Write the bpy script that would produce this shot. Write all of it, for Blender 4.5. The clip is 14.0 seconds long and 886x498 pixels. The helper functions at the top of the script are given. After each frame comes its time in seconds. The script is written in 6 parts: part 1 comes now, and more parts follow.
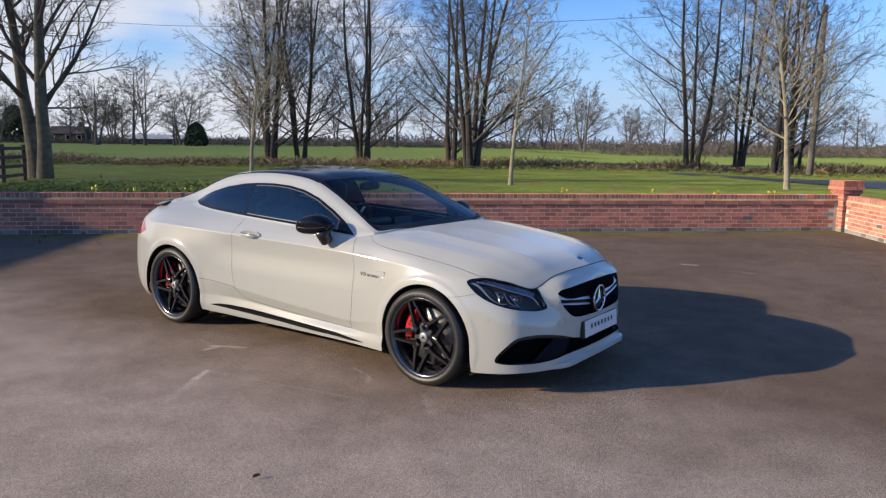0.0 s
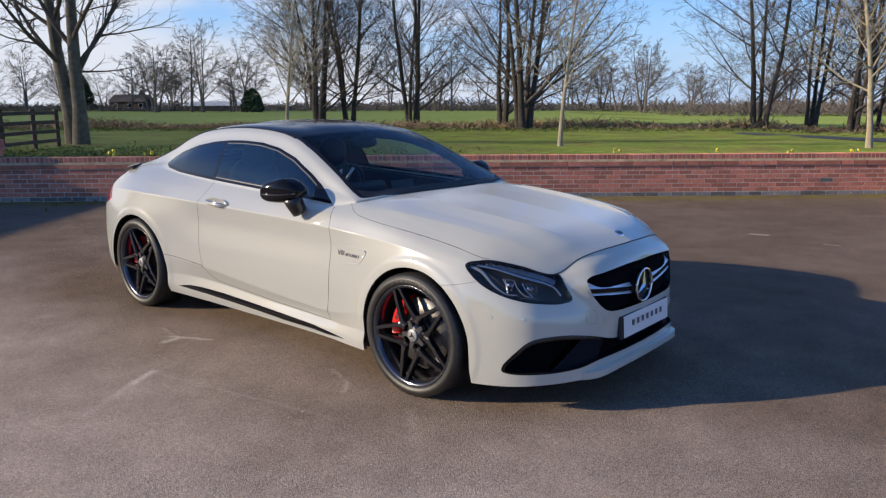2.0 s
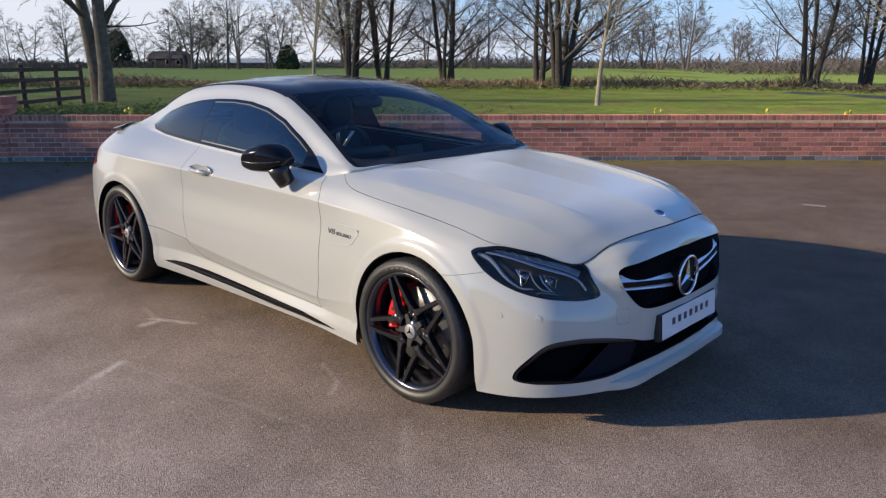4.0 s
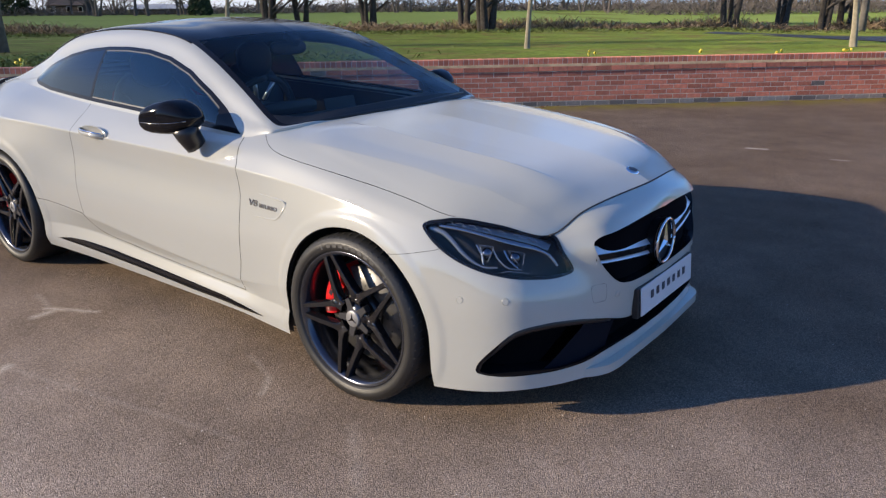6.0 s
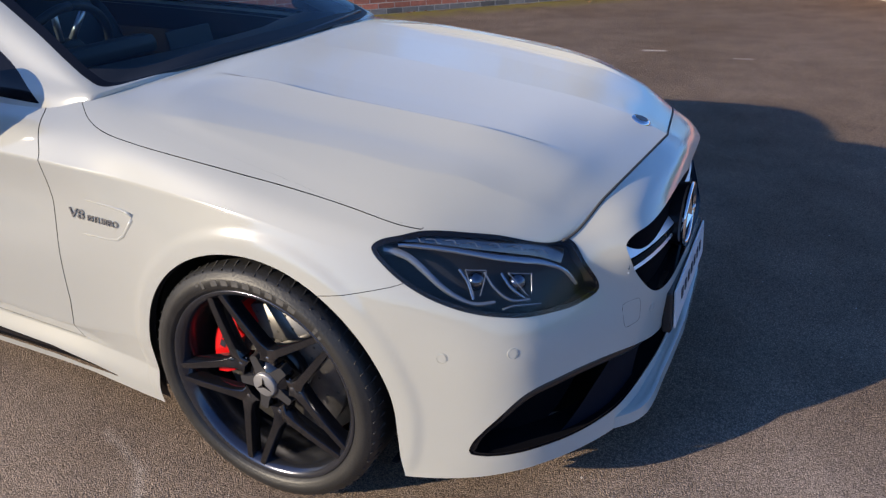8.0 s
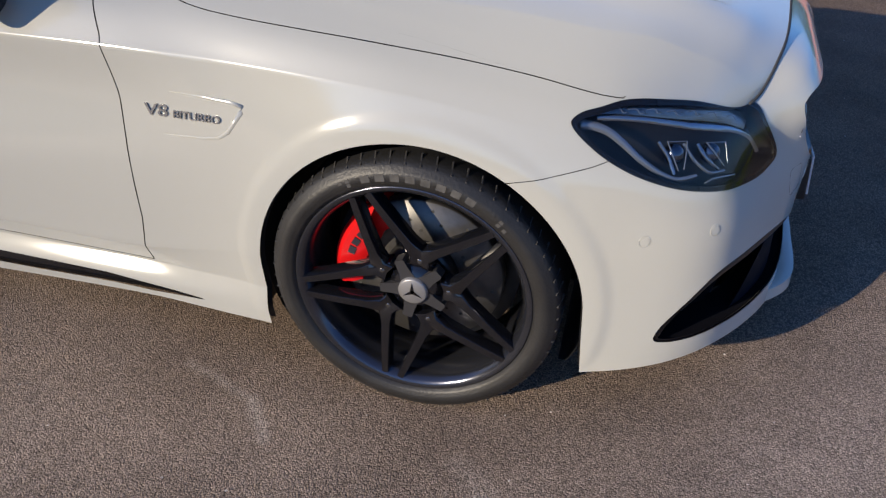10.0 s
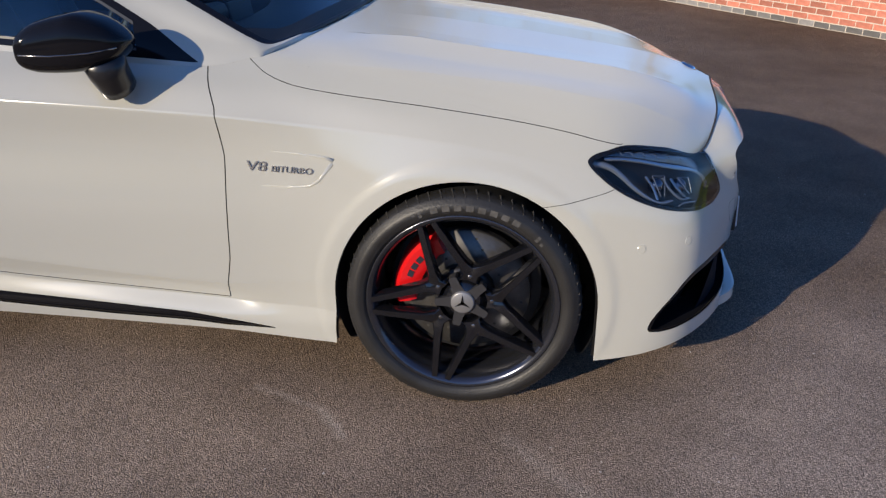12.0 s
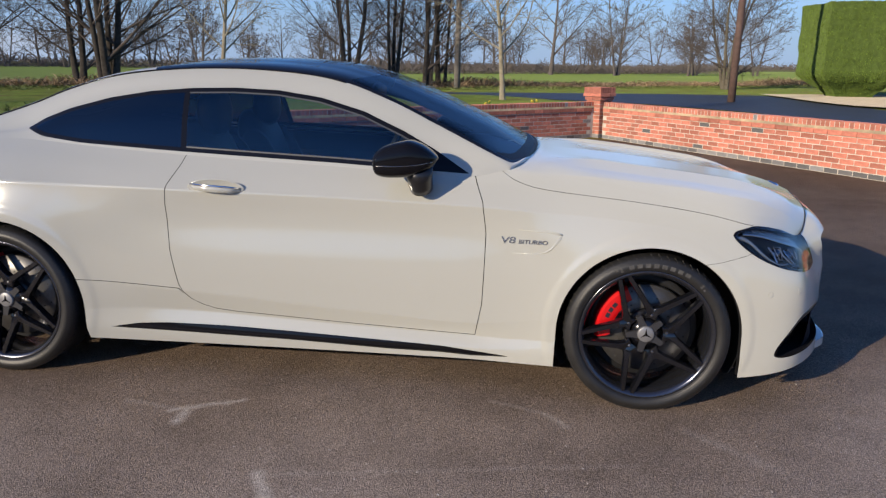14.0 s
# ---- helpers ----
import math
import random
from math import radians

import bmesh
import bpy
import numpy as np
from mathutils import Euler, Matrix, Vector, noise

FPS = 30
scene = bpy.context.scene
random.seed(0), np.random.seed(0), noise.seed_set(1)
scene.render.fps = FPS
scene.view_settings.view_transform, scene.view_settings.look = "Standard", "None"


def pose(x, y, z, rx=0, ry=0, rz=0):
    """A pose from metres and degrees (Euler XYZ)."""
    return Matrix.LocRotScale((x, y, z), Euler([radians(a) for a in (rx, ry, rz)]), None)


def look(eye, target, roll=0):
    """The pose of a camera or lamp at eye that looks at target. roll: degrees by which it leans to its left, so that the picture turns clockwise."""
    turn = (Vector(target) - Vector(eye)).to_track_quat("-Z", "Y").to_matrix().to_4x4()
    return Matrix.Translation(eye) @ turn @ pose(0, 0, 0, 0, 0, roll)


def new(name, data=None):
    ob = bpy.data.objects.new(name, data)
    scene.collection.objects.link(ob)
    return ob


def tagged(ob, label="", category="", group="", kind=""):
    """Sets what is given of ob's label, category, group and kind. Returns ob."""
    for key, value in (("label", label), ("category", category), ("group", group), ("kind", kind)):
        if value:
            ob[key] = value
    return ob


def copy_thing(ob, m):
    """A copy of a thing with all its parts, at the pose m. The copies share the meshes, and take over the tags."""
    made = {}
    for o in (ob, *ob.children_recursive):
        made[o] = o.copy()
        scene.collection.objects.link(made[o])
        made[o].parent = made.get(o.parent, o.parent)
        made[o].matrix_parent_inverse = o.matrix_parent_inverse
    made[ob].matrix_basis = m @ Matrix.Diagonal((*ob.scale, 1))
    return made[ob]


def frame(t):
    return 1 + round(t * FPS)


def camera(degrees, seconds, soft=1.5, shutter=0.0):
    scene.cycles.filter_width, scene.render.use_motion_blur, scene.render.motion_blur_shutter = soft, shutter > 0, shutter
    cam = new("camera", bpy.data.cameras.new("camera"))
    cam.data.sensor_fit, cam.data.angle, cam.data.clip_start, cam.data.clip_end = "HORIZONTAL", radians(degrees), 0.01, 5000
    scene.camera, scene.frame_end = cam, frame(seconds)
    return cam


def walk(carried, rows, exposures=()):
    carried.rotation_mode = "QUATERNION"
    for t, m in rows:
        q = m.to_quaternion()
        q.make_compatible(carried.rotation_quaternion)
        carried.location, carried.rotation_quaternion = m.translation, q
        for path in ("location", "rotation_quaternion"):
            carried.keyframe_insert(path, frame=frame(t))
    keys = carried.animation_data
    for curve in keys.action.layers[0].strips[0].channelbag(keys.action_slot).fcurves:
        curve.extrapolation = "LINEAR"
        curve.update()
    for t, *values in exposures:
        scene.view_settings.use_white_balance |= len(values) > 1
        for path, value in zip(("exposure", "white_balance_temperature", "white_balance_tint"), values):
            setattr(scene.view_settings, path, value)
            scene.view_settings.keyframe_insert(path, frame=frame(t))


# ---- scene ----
import collections

cam = camera(61.5, 14.0, 1.3)

PATH = [
    (0, (4.419, -4.815, 1.647), (3.255, -3.214, 1.362), 0.7),
    (0.5, (4.331, -4.558, 1.595), (3.139, -2.983, 1.284), 0.3),
    (1, (4.208, -4.266, 1.579), (2.986, -2.719, 1.241), -0.0),
    (1.5, (4.117, -3.937, 1.538), (2.869, -2.416, 1.179), -0.1),
    (2, (3.99, -3.672, 1.522), (2.717, -2.177, 1.143), -0.1),
    (2.5, (3.772, -3.441, 1.498), (2.473, -1.974, 1.095), 0.2),
    (3, (3.701, -3.231, 1.491), (2.38, -1.795, 1.055), 0.3),
    (3.2, (3.722, -3.14, 1.5), (2.391, -1.717, 1.05), 0.4),
    (5.3, (3.526, -3.066, 1.498), (2.265, -1.617, 0.942), -0.4),
    (5.5, (3.49, -3.021, 1.49), (2.257, -1.555, 0.918), -0.5),
    (6, (3.308, -2.784, 1.47), (2.148, -1.276, 0.849), -0.6),
    (6.5, (3.12, -2.583, 1.462), (2.042, -1.037, 0.794), -0.8),
    (7, (2.864, -2.411, 1.452), (1.869, -0.83, 0.737), -1.1),
    (7.5, (2.674, -2.253, 1.458), (1.773, -0.646, 0.679), -1.6),
    (8, (2.517, -2.097, 1.429), (1.722, -0.475, 0.571), -1.9),
    (8.5, (2.403, -2.084, 1.376), (1.714, -0.471, 0.414), -2.1),
    (9, (2.173, -2.158, 1.328), (1.564, -0.58, 0.26), -2.3),
    (9.2, (2.117, -2.16, 1.317), (1.525, -0.599, 0.215), -2.5),
    (11.3, (1.56, -2.401, 1.343), (1.324, -0.688, 0.337), 0.2),
    (11.5, (1.578, -2.492, 1.334), (1.344, -0.749, 0.381), 0.1),
    (12, (1.576, -2.744, 1.364), (1.368, -0.946, 0.513), 0.5),
    (12.5, (1.455, -3.02, 1.357), (1.228, -1.181, 0.604), 0.4),
    (13, (1.299, -3.313, 1.385), (1.056, -1.439, 0.73), 0.7),
    (13.5, (1.171, -3.605, 1.395), (0.927, -1.7, 0.834), 0.9),
    (14, (0.938, -3.867, 1.394), (0.704, -1.94, 0.914), 0.6),
]
walk(cam, [(t, look(eye, target, roll)) for t, eye, target, roll in PATH], ((0, 0.34, 7200, 11.6), (3, 0.40, 7200, 11.6), (7.5, 0.45, 7050, 11.2), (9.2, 0.24, 6900, 11.2), (11.5, 0.0, 6750, 11.2), (14, -0.05, 6800, 11.6)))

# ---- world, sun, exposure ----
SUN = Vector((-1.865, -2.250, 1.0)).normalized()
world = bpy.data.worlds.new("sky_world")
scene.world = world
world.use_nodes = True
wn = world.node_tree.nodes
wl = world.node_tree.links
sky = wn.new("ShaderNodeTexSky")
sky.sky_type = "NISHITA"
sky.sun_disc = False
sky.sun_elevation = math.asin(SUN.z)
sky.sun_rotation = math.atan2(SUN.x, SUN.y)
sky.air_density, sky.dust_density, sky.ozone_density = 1.0, 0.1, 3.0
# pale haze low down, and thin broken cloud that gathers towards the west
geo = wn.new("ShaderNodeTexCoord")
sep = wn.new("ShaderNodeSeparateXYZ")
wl.new(geo.outputs["Generated"], sep.inputs["Vector"])


def world_range(sock, a, b, c, d):
    r = wn.new("ShaderNodeMapRange")
    r.interpolation_type = "SMOOTHSTEP"
    for name, v in (("From Min", a), ("From Max", b), ("To Min", c), ("To Max", d)):
        r.inputs[name].default_value = v
    wl.new(sock, r.inputs["Value"])
    return r.outputs["Result"]


def world_mix(fac, a, color):
    m = wn.new("ShaderNodeMix")
    m.data_type = "RGBA"
    m.inputs["B"].default_value = (*color, 1)
    wl.new(fac, m.inputs["Factor"]), wl.new(a, m.inputs["A"])
    return m.outputs["Result"]


def world_math(op, a, b):
    k = wn.new("ShaderNodeMath")
    k.operation = op
    for i, v in enumerate((a, b)):
        if isinstance(v, float):
            k.inputs[i].default_value = v
        else:
            wl.new(v, k.inputs[i])
    return k.outputs["Value"]


haze = world_range(sep.outputs["Z"], 0.0, 0.19, 0.92, 0.0)
lift = wn.new("ShaderNodeMix")
lift.data_type, lift.blend_type = "RGBA", "MULTIPLY"
lift.inputs["Factor"].default_value = 1.0
lift.inputs["B"].default_value = (0.62, 0.96, 1.50, 1)
wl.new(sky.outputs["Color"], lift.inputs["A"])
hazed = world_mix(haze, lift.outputs["Result"], (3.0, 4.25, 6.5))
cm = wn.new("ShaderNodeMapping")
cm.inputs["Scale"].default_value = (1.0, 1.0, 3.4)
cn = wn.new("ShaderNodeTexNoise")
cn.inputs["Scale"].default_value, cn.inputs["Detail"].default_value = 2.3, 10.0
wl.new(geo.outputs["Generated"], cm.inputs["Vector"])
wl.new(cm.outputs["Vector"], cn.inputs["Vector"])
west = world_range(sep.outputs["X"], -0.80, -0.42, 0.23, -0.07)
cover = world_range(world_math("ADD", cn.outputs["Fac"], west), 0.50, 0.70, 0.0, 0.85)
low = world_range(sep.outputs["Z"], 0.22, 0.45, 1.0, 0.08)
clouded = world_mix(world_math("MULTIPLY", cover, low), hazed, (5.1, 5.55, 6.5))
wl.new(clouded, wn["Background"].inputs["Color"])
wn["Background"].inputs["Strength"].default_value = 0.116

sun = new("sun", bpy.data.lights.new("sun", "SUN"))
sun.data.energy, sun.data.angle, sun.data.color = 5.0, radians(0.53), (1.0, 0.885, 0.715)
sun.matrix_world = look(SUN * 60, (0, 0, 0))


# ---- small helpers ----
def mat(name, color, rough=0.6, metal=0.0, scale=8.0, vary=0.12, bump=0.0, bump_scale=60.0, coat=0.0, spec=0.5, big=0.0, big_scale=0.7, island=0.0, rand=0.0, grain=0.0, patch=None, patch_scale=0.8):
    """A Principled material with noise at two scales, relief, and change from piece to piece."""
    m = bpy.data.materials.new(name)
    m.use_nodes = True
    nt = m.node_tree
    b = nt.nodes["Principled BSDF"]
    b.inputs["Roughness"].default_value, b.inputs["Metallic"].default_value = rough, metal
    b.inputs["Coat Weight"].default_value, b.inputs["Specular IOR Level"].default_value = coat, spec
    b.inputs["Coat Roughness"].default_value = 0.06
    b.inputs["Diffuse Roughness"].default_value = 1.0 if rough > 0.8 else 0.0
    tc = nt.nodes.new("ShaderNodeTexCoord")

    def noise_at(sc, detail=5.0):
        n = nt.nodes.new("ShaderNodeTexNoise")
        n.inputs["Scale"].default_value, n.inputs["Detail"].default_value = sc, detail
        nt.links.new(tc.outputs["Object"], n.inputs["Vector"])
        return n.outputs["Fac"]

    value = None

    def add(sock, amount):
        nonlocal value
        r = nt.nodes.new("ShaderNodeMapRange")
        r.inputs["From Min"].default_value, r.inputs["From Max"].default_value = 0.25, 0.75
        r.inputs["To Min"].default_value, r.inputs["To Max"].default_value = 1 - amount, 1 + amount
        nt.links.new(sock, r.inputs["Value"])
        if value is None:
            value = r.outputs["Result"]
        else:
            k = nt.nodes.new("ShaderNodeMath")
            k.operation = "MULTIPLY"
            nt.links.new(value, k.inputs[0]), nt.links.new(r.outputs["Result"], k.inputs[1])
            value = k.outputs["Value"]

    if vary:
        add(noise_at(scale), vary)
    if big:
        add(noise_at(big_scale, 3.0), big)
    if grain:
        add(noise_at(bump_scale * 1.7, 2.0), grain)
    if island:
        g = nt.nodes.new("ShaderNodeNewGeometry")
        add(g.outputs["Random Per Island"], island)
    if rand:
        o = nt.nodes.new("ShaderNodeObjectInfo")
        add(o.outputs["Random"], rand)
    mx = nt.nodes.new("ShaderNodeMix")
    mx.data_type, mx.blend_type = "RGBA", "MULTIPLY"
    mx.inputs["Factor"].default_value = 1.0
    mx.inputs["A"].default_value = (*color, 1)
    if value is not None:
        nt.links.new(value, mx.inputs["B"])
    else:
        mx.inputs["B"].default_value = (1, 1, 1, 1)
    if patch:
        r = nt.nodes.new("ShaderNodeMapRange")
        r.inputs["From Min"].default_value, r.inputs["From Max"].default_value = 0.48, 0.66
        nt.links.new(noise_at(patch_scale, 7.0), r.inputs["Value"])
        two = nt.nodes.new("ShaderNodeMix")
        two.data_type = "RGBA"
        two.inputs["A"].default_value, two.inputs["B"].default_value = (*color, 1), (*patch, 1)
        nt.links.new(r.outputs["Result"], two.inputs["Factor"])
        nt.links.new(two.outputs["Result"], mx.inputs["A"])
    nt.links.new(mx.outputs["Result"], b.inputs["Base Color"])
    if bump:
        bp = nt.nodes.new("ShaderNodeBump")
        bp.inputs["Strength"].default_value, bp.inputs["Distance"].default_value = bump, 0.01
        nt.links.new(noise_at(bump_scale, 3.0), bp.inputs["Height"])
        nt.links.new(bp.outputs["Normal"], b.inputs["Normal"])
    return m


def glass(name, tint, rough=0.0, ior=1.42, sheen=(1, 1, 1), edge=1.0):
    """A tinted pane: what is behind it, coloured, under a clear gloss."""
    m = bpy.data.materials.new(name)
    m.use_nodes = True
    nt = m.node_tree
    out = nt.nodes["Material Output"]
    tr, gl, lw, pw, ad, mx = (nt.nodes.new("ShaderNode" + n) for n in ("BsdfTransparent", "BsdfGlossy", "LayerWeight", "Math", "Math", "MixShader"))
    f0 = ((ior - 1) / (ior + 1)) ** 2
    lw.inputs["Blend"].default_value = 0.5
    pw.operation, ad.operation = "POWER", "MULTIPLY_ADD"
    pw.inputs[1].default_value = 5.0
    ad.inputs[1].default_value, ad.inputs[2].default_value = (1 - f0) * edge, f0
    nt.links.new(lw.outputs["Facing"], pw.inputs[0]), nt.links.new(pw.outputs["Value"], ad.inputs[0])
    tr.inputs["Color"].default_value = (*tint, 1)
    gl.inputs["Roughness"].default_value = rough
    nt.links.new(ad.outputs["Value"], mx.inputs["Fac"])
    nt.links.new(tr.outputs["BSDF"], mx.inputs[1]), nt.links.new(gl.outputs["BSDF"], mx.inputs[2])
    nt.links.new(mx.outputs["Shader"], out.inputs["Surface"])
    gl.inputs["Color"].default_value = (*sheen, 1)
    return m


def mesh_ob(name, verts, faces, material, parent=None, label="", smooth=True, normals=None, m=None):
    me = bpy.data.meshes.new(name)
    me.from_pydata([tuple(map(float, v)) for v in verts], [], [tuple(map(int, f)) for f in faces])
    if smooth:
        me.shade_smooth()
    if normals is not None and len(verts):
        me.normals_split_custom_set_from_vertices([tuple(map(float, n)) for n in normals])
    if material:
        me.materials.append(material)
    ob = new(name, me)
    if parent:
        ob.parent = parent
    if m is not None:
        ob.matrix_local = m
    if label:
        tagged(ob, label)
    return ob


def part(name, bm, material, parent=None, label="", smooth=False, m=None):
    me = bpy.data.meshes.new(name)
    bm.normal_update()
    bm.to_mesh(me)
    bm.free()
    if smooth:
        me.shade_smooth()
        me.set_sharp_from_angle(angle=radians(38))
    if material:
        me.materials.append(material)
    ob = new(name, me)
    if parent:
        ob.parent = parent
    if m is not None:
        ob.matrix_local = m
    if label:
        tagged(ob, label)
    return ob


def empty(name, m=None):
    ob = new(name)
    if m is not None:
        ob.matrix_world = m
    return ob


def add_box(bm, size, m=None, bevel=0.0):
    g = bmesh.ops.create_cube(bm, size=1.0, matrix=(m or Matrix()) @ Matrix.Diagonal((*size, 1)))
    if bevel:
        es = list({e for v in g["verts"] for e in v.link_edges})
        bmesh.ops.bevel(bm, geom=es, offset=bevel, segments=2, affect="EDGES", profile=0.5)


def box(size, m=None, bevel=0.0):
    bm = bmesh.new()
    add_box(bm, size, m, bevel)
    return bm


def lathe(profile, steps=48, axis="Y"):
    """Verts and faces of a profile (radius, along) turned about an axis."""
    V, F = [], []
    n = len(profile)
    for i in range(steps):
        a = 2 * math.pi * i / steps
        for r, h in profile:
            V.append((r * math.cos(a), h, r * math.sin(a)) if axis == "Y" else (r * math.cos(a), r * math.sin(a), h))
    for i in range(steps):
        j = (i + 1) % steps
        for k in range(n - 1):
            F.append((i * n + k, i * n + k + 1, j * n + k + 1, j * n + k) if axis == "Y" else (i * n + k, j * n + k, j * n + k + 1, i * n + k + 1))
    return V, F


def tube(points, radius, sides=8):
    """Verts and faces of a round bar along points; radius a number or one for each point."""
    P = [Vector(p) for p in points]
    R = radius if hasattr(radius, "__len__") else [radius] * len(P)
    V, F = [], []
    up = Vector((0.13, 0.31, 0.94))
    for i, p in enumerate(P):
        d = (P[min(i + 1, len(P) - 1)] - P[max(i - 1, 0)]).normalized()
        a = d.cross(up)
        if a.length < 1e-3:
            a = d.cross(Vector((1, 0, 0)))
        a.normalize()
        b = d.cross(a)
        for k in range(sides):
            t = 2 * math.pi * k / sides
            V.append(p + (a * math.cos(t) + b * math.sin(t)) * R[i])
    for i in range(len(P) - 1):
        for k in range(sides):
            l = (k + 1) % sides
            F.append((i * sides + k, i * sides + l, (i + 1) * sides + l, (i + 1) * sides + k))
    F.append(tuple(range(sides))[::-1])
    F.append(tuple((len(P) - 1) * sides + k for k in range(sides)))
    return V, F


def smooth01(a, b, x):
    t = np.clip((np.asarray(x, float) - a) / (b - a), 0, 1)
    return t * t * (3 - 2 * t)


# sun glints painted on the drive, then far specks: from x, y to x, y, width, strength
GLINTS_AND_SPECKS = [
    (-.51, -1.20, -.25, -1.07, .035, .40), (-.45, -1.17, -.44, -1.30, .05, .40), (-.74, -1.14, -.45, -1.19, .03, .16),
    (.02, -1.62, .12, -1.80, .05, .50), (.12, -1.80, .36, -2.18, .06, .14), (.04, -1.63, 1.35, -1.38, .03, .09),
    (1.32, -1.41, 1.75, -2.09, .07, .05), (.80, -.93, 1.02, -1.01, .03, .16), (1.02, -1.01, 1.10, -1.12, .04, .22),
    (1.57, -1.08, 1.83, -1.33, .06, .10), (1.83, -1.33, 2.20, -1.70, .05, .03), (2.20, -1.70, 2.46, -1.97, .07, .04),
    (1.10, 5.43, 1.27, 5.46, .06, .8), (1.95, 5.26, 2.08, 5.27, .05, .4),
]


def tarmac():
    """Brown-grey tarmac of packed chippings, mossy along the foot of the garden wall."""
    m = bpy.data.materials.new("driveway_tarmac")
    m.use_nodes = True
    nt = m.node_tree
    b = nt.nodes["Principled BSDF"]
    b.inputs["Roughness"].default_value, b.inputs["Specular IOR Level"].default_value = 0.75, 0.06
    tc = nt.nodes.new("ShaderNodeTexCoord")

    def tex(kind, scale, **kw):
        n = nt.nodes.new("ShaderNodeTex" + kind)
        n.inputs["Scale"].default_value = scale
        for k, v in kw.items():
            n.inputs[k].default_value = v
        nt.links.new(tc.outputs["Object"], n.inputs["Vector"])
        return n

    def rng(sock, a, b2, c, d):
        r = nt.nodes.new("ShaderNodeMapRange")
        for k, v in (("From Min", a), ("From Max", b2), ("To Min", c), ("To Max", d)):
            r.inputs[k].default_value = v
        nt.links.new(sock, r.inputs["Value"])
        return r.outputs["Result"]

    def mul(a, c):
        k = nt.nodes.new("ShaderNodeMath")
        k.operation = "MULTIPLY"
        nt.links.new(a, k.inputs[0]), nt.links.new(c, k.inputs[1])
        return k.outputs["Value"]

    def mixc(fac, a, c):
        k = nt.nodes.new("ShaderNodeMix")
        k.data_type = "RGBA"
        for name, v in (("Factor", fac), ("A", a), ("B", c)):
            if hasattr(v, "is_linked"):
                nt.links.new(v, k.inputs[name])
            else:
                k.inputs[name].default_value = v
        return k.outputs["Result"]

    stones = tex("Voronoi", 260.0)
    fine = tex("Voronoi", 420.0)
    patch = tex("Noise", 0.55, Detail=6.0)
    blot = tex("Noise", 3.2, Detail=5.0)
    bw = nt.nodes.new("ShaderNodeRGBToBW")
    nt.links.new(stones.outputs["Color"], bw.inputs["Color"])
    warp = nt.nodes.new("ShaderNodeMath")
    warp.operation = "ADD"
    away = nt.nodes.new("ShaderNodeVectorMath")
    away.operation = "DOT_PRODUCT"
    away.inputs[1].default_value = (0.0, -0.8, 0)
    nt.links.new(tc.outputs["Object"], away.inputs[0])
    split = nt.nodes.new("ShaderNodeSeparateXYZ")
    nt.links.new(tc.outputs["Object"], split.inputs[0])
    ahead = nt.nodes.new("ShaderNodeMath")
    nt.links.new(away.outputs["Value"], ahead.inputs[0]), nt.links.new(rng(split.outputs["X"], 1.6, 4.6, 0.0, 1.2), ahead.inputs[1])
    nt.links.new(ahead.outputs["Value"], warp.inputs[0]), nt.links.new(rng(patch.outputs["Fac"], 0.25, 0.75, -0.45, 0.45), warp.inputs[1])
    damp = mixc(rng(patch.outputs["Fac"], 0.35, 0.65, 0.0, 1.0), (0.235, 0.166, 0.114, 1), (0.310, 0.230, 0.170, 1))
    # dry, paler tarmac out in the open drive; sun bounced off the car painted in
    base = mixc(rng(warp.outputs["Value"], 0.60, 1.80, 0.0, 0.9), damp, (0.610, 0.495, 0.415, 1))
    v = mul(rng(bw.outputs["Val"], 0.2, 0.8, 0.62, 1.40), rng(blot.outputs["Fac"], 0.3, 0.7, 0.86, 1.14))
    v = mul(v, rng(stones.outputs["Distance"], 0.0, 0.6, 1.2, 0.55))
    k = nt.nodes.new("ShaderNodeMix")
    k.data_type, k.blend_type = "RGBA", "MULTIPLY"
    k.inputs["Factor"].default_value = 1.0
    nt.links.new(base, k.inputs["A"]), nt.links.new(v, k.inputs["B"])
    # moss and dirt gathered at the wall
    dot = nt.nodes.new("ShaderNodeVectorMath")
    dot.operation = "DOT_PRODUCT"
    dot.inputs[1].default_value = (-0.692, 0.722, 0)
    nt.links.new(tc.outputs["Object"], dot.inputs[0])
    edge = rng(dot.outputs["Value"], 6.921 - 0.75, 6.921 - 0.15, 0.0, 1.0)
    moss = mul(edge, rng(blot.outputs["Fac"], 0.36, 0.52, 0.0, 0.95))
    col = mixc(moss, k.outputs["Result"], (0.205, 0.175, 0.045, 1))
    # sun thrown off the car, painted as thin pale streaks, and two far specks
    def vec(op, a, c):
        k = nt.nodes.new("ShaderNodeVectorMath")
        k.operation = op
        for i, v in enumerate((a, c)):
            if v is None:
                continue
            if hasattr(v, "is_linked"):
                nt.links.new(v, k.inputs[i])
            else:
                k.inputs[i].default_value = v
        return k

    ragged = nt.nodes.new("ShaderNodeTexNoise")
    ragged.inputs["Scale"].default_value, ragged.inputs["Detail"].default_value = 16.0, 4.0
    nt.links.new(tc.outputs["Object"], ragged.inputs["Vector"])
    off = vec("SCALE", vec("SUBTRACT", ragged.outputs["Color"], (0.5, 0.5, 0.5)).outputs[0], None)
    off.inputs["Scale"].default_value = 0.035
    flat = vec("MULTIPLY", vec("ADD", tc.outputs["Object"], off.outputs[0]).outputs[0], (1, 1, 0)).outputs[0]
    glint = None
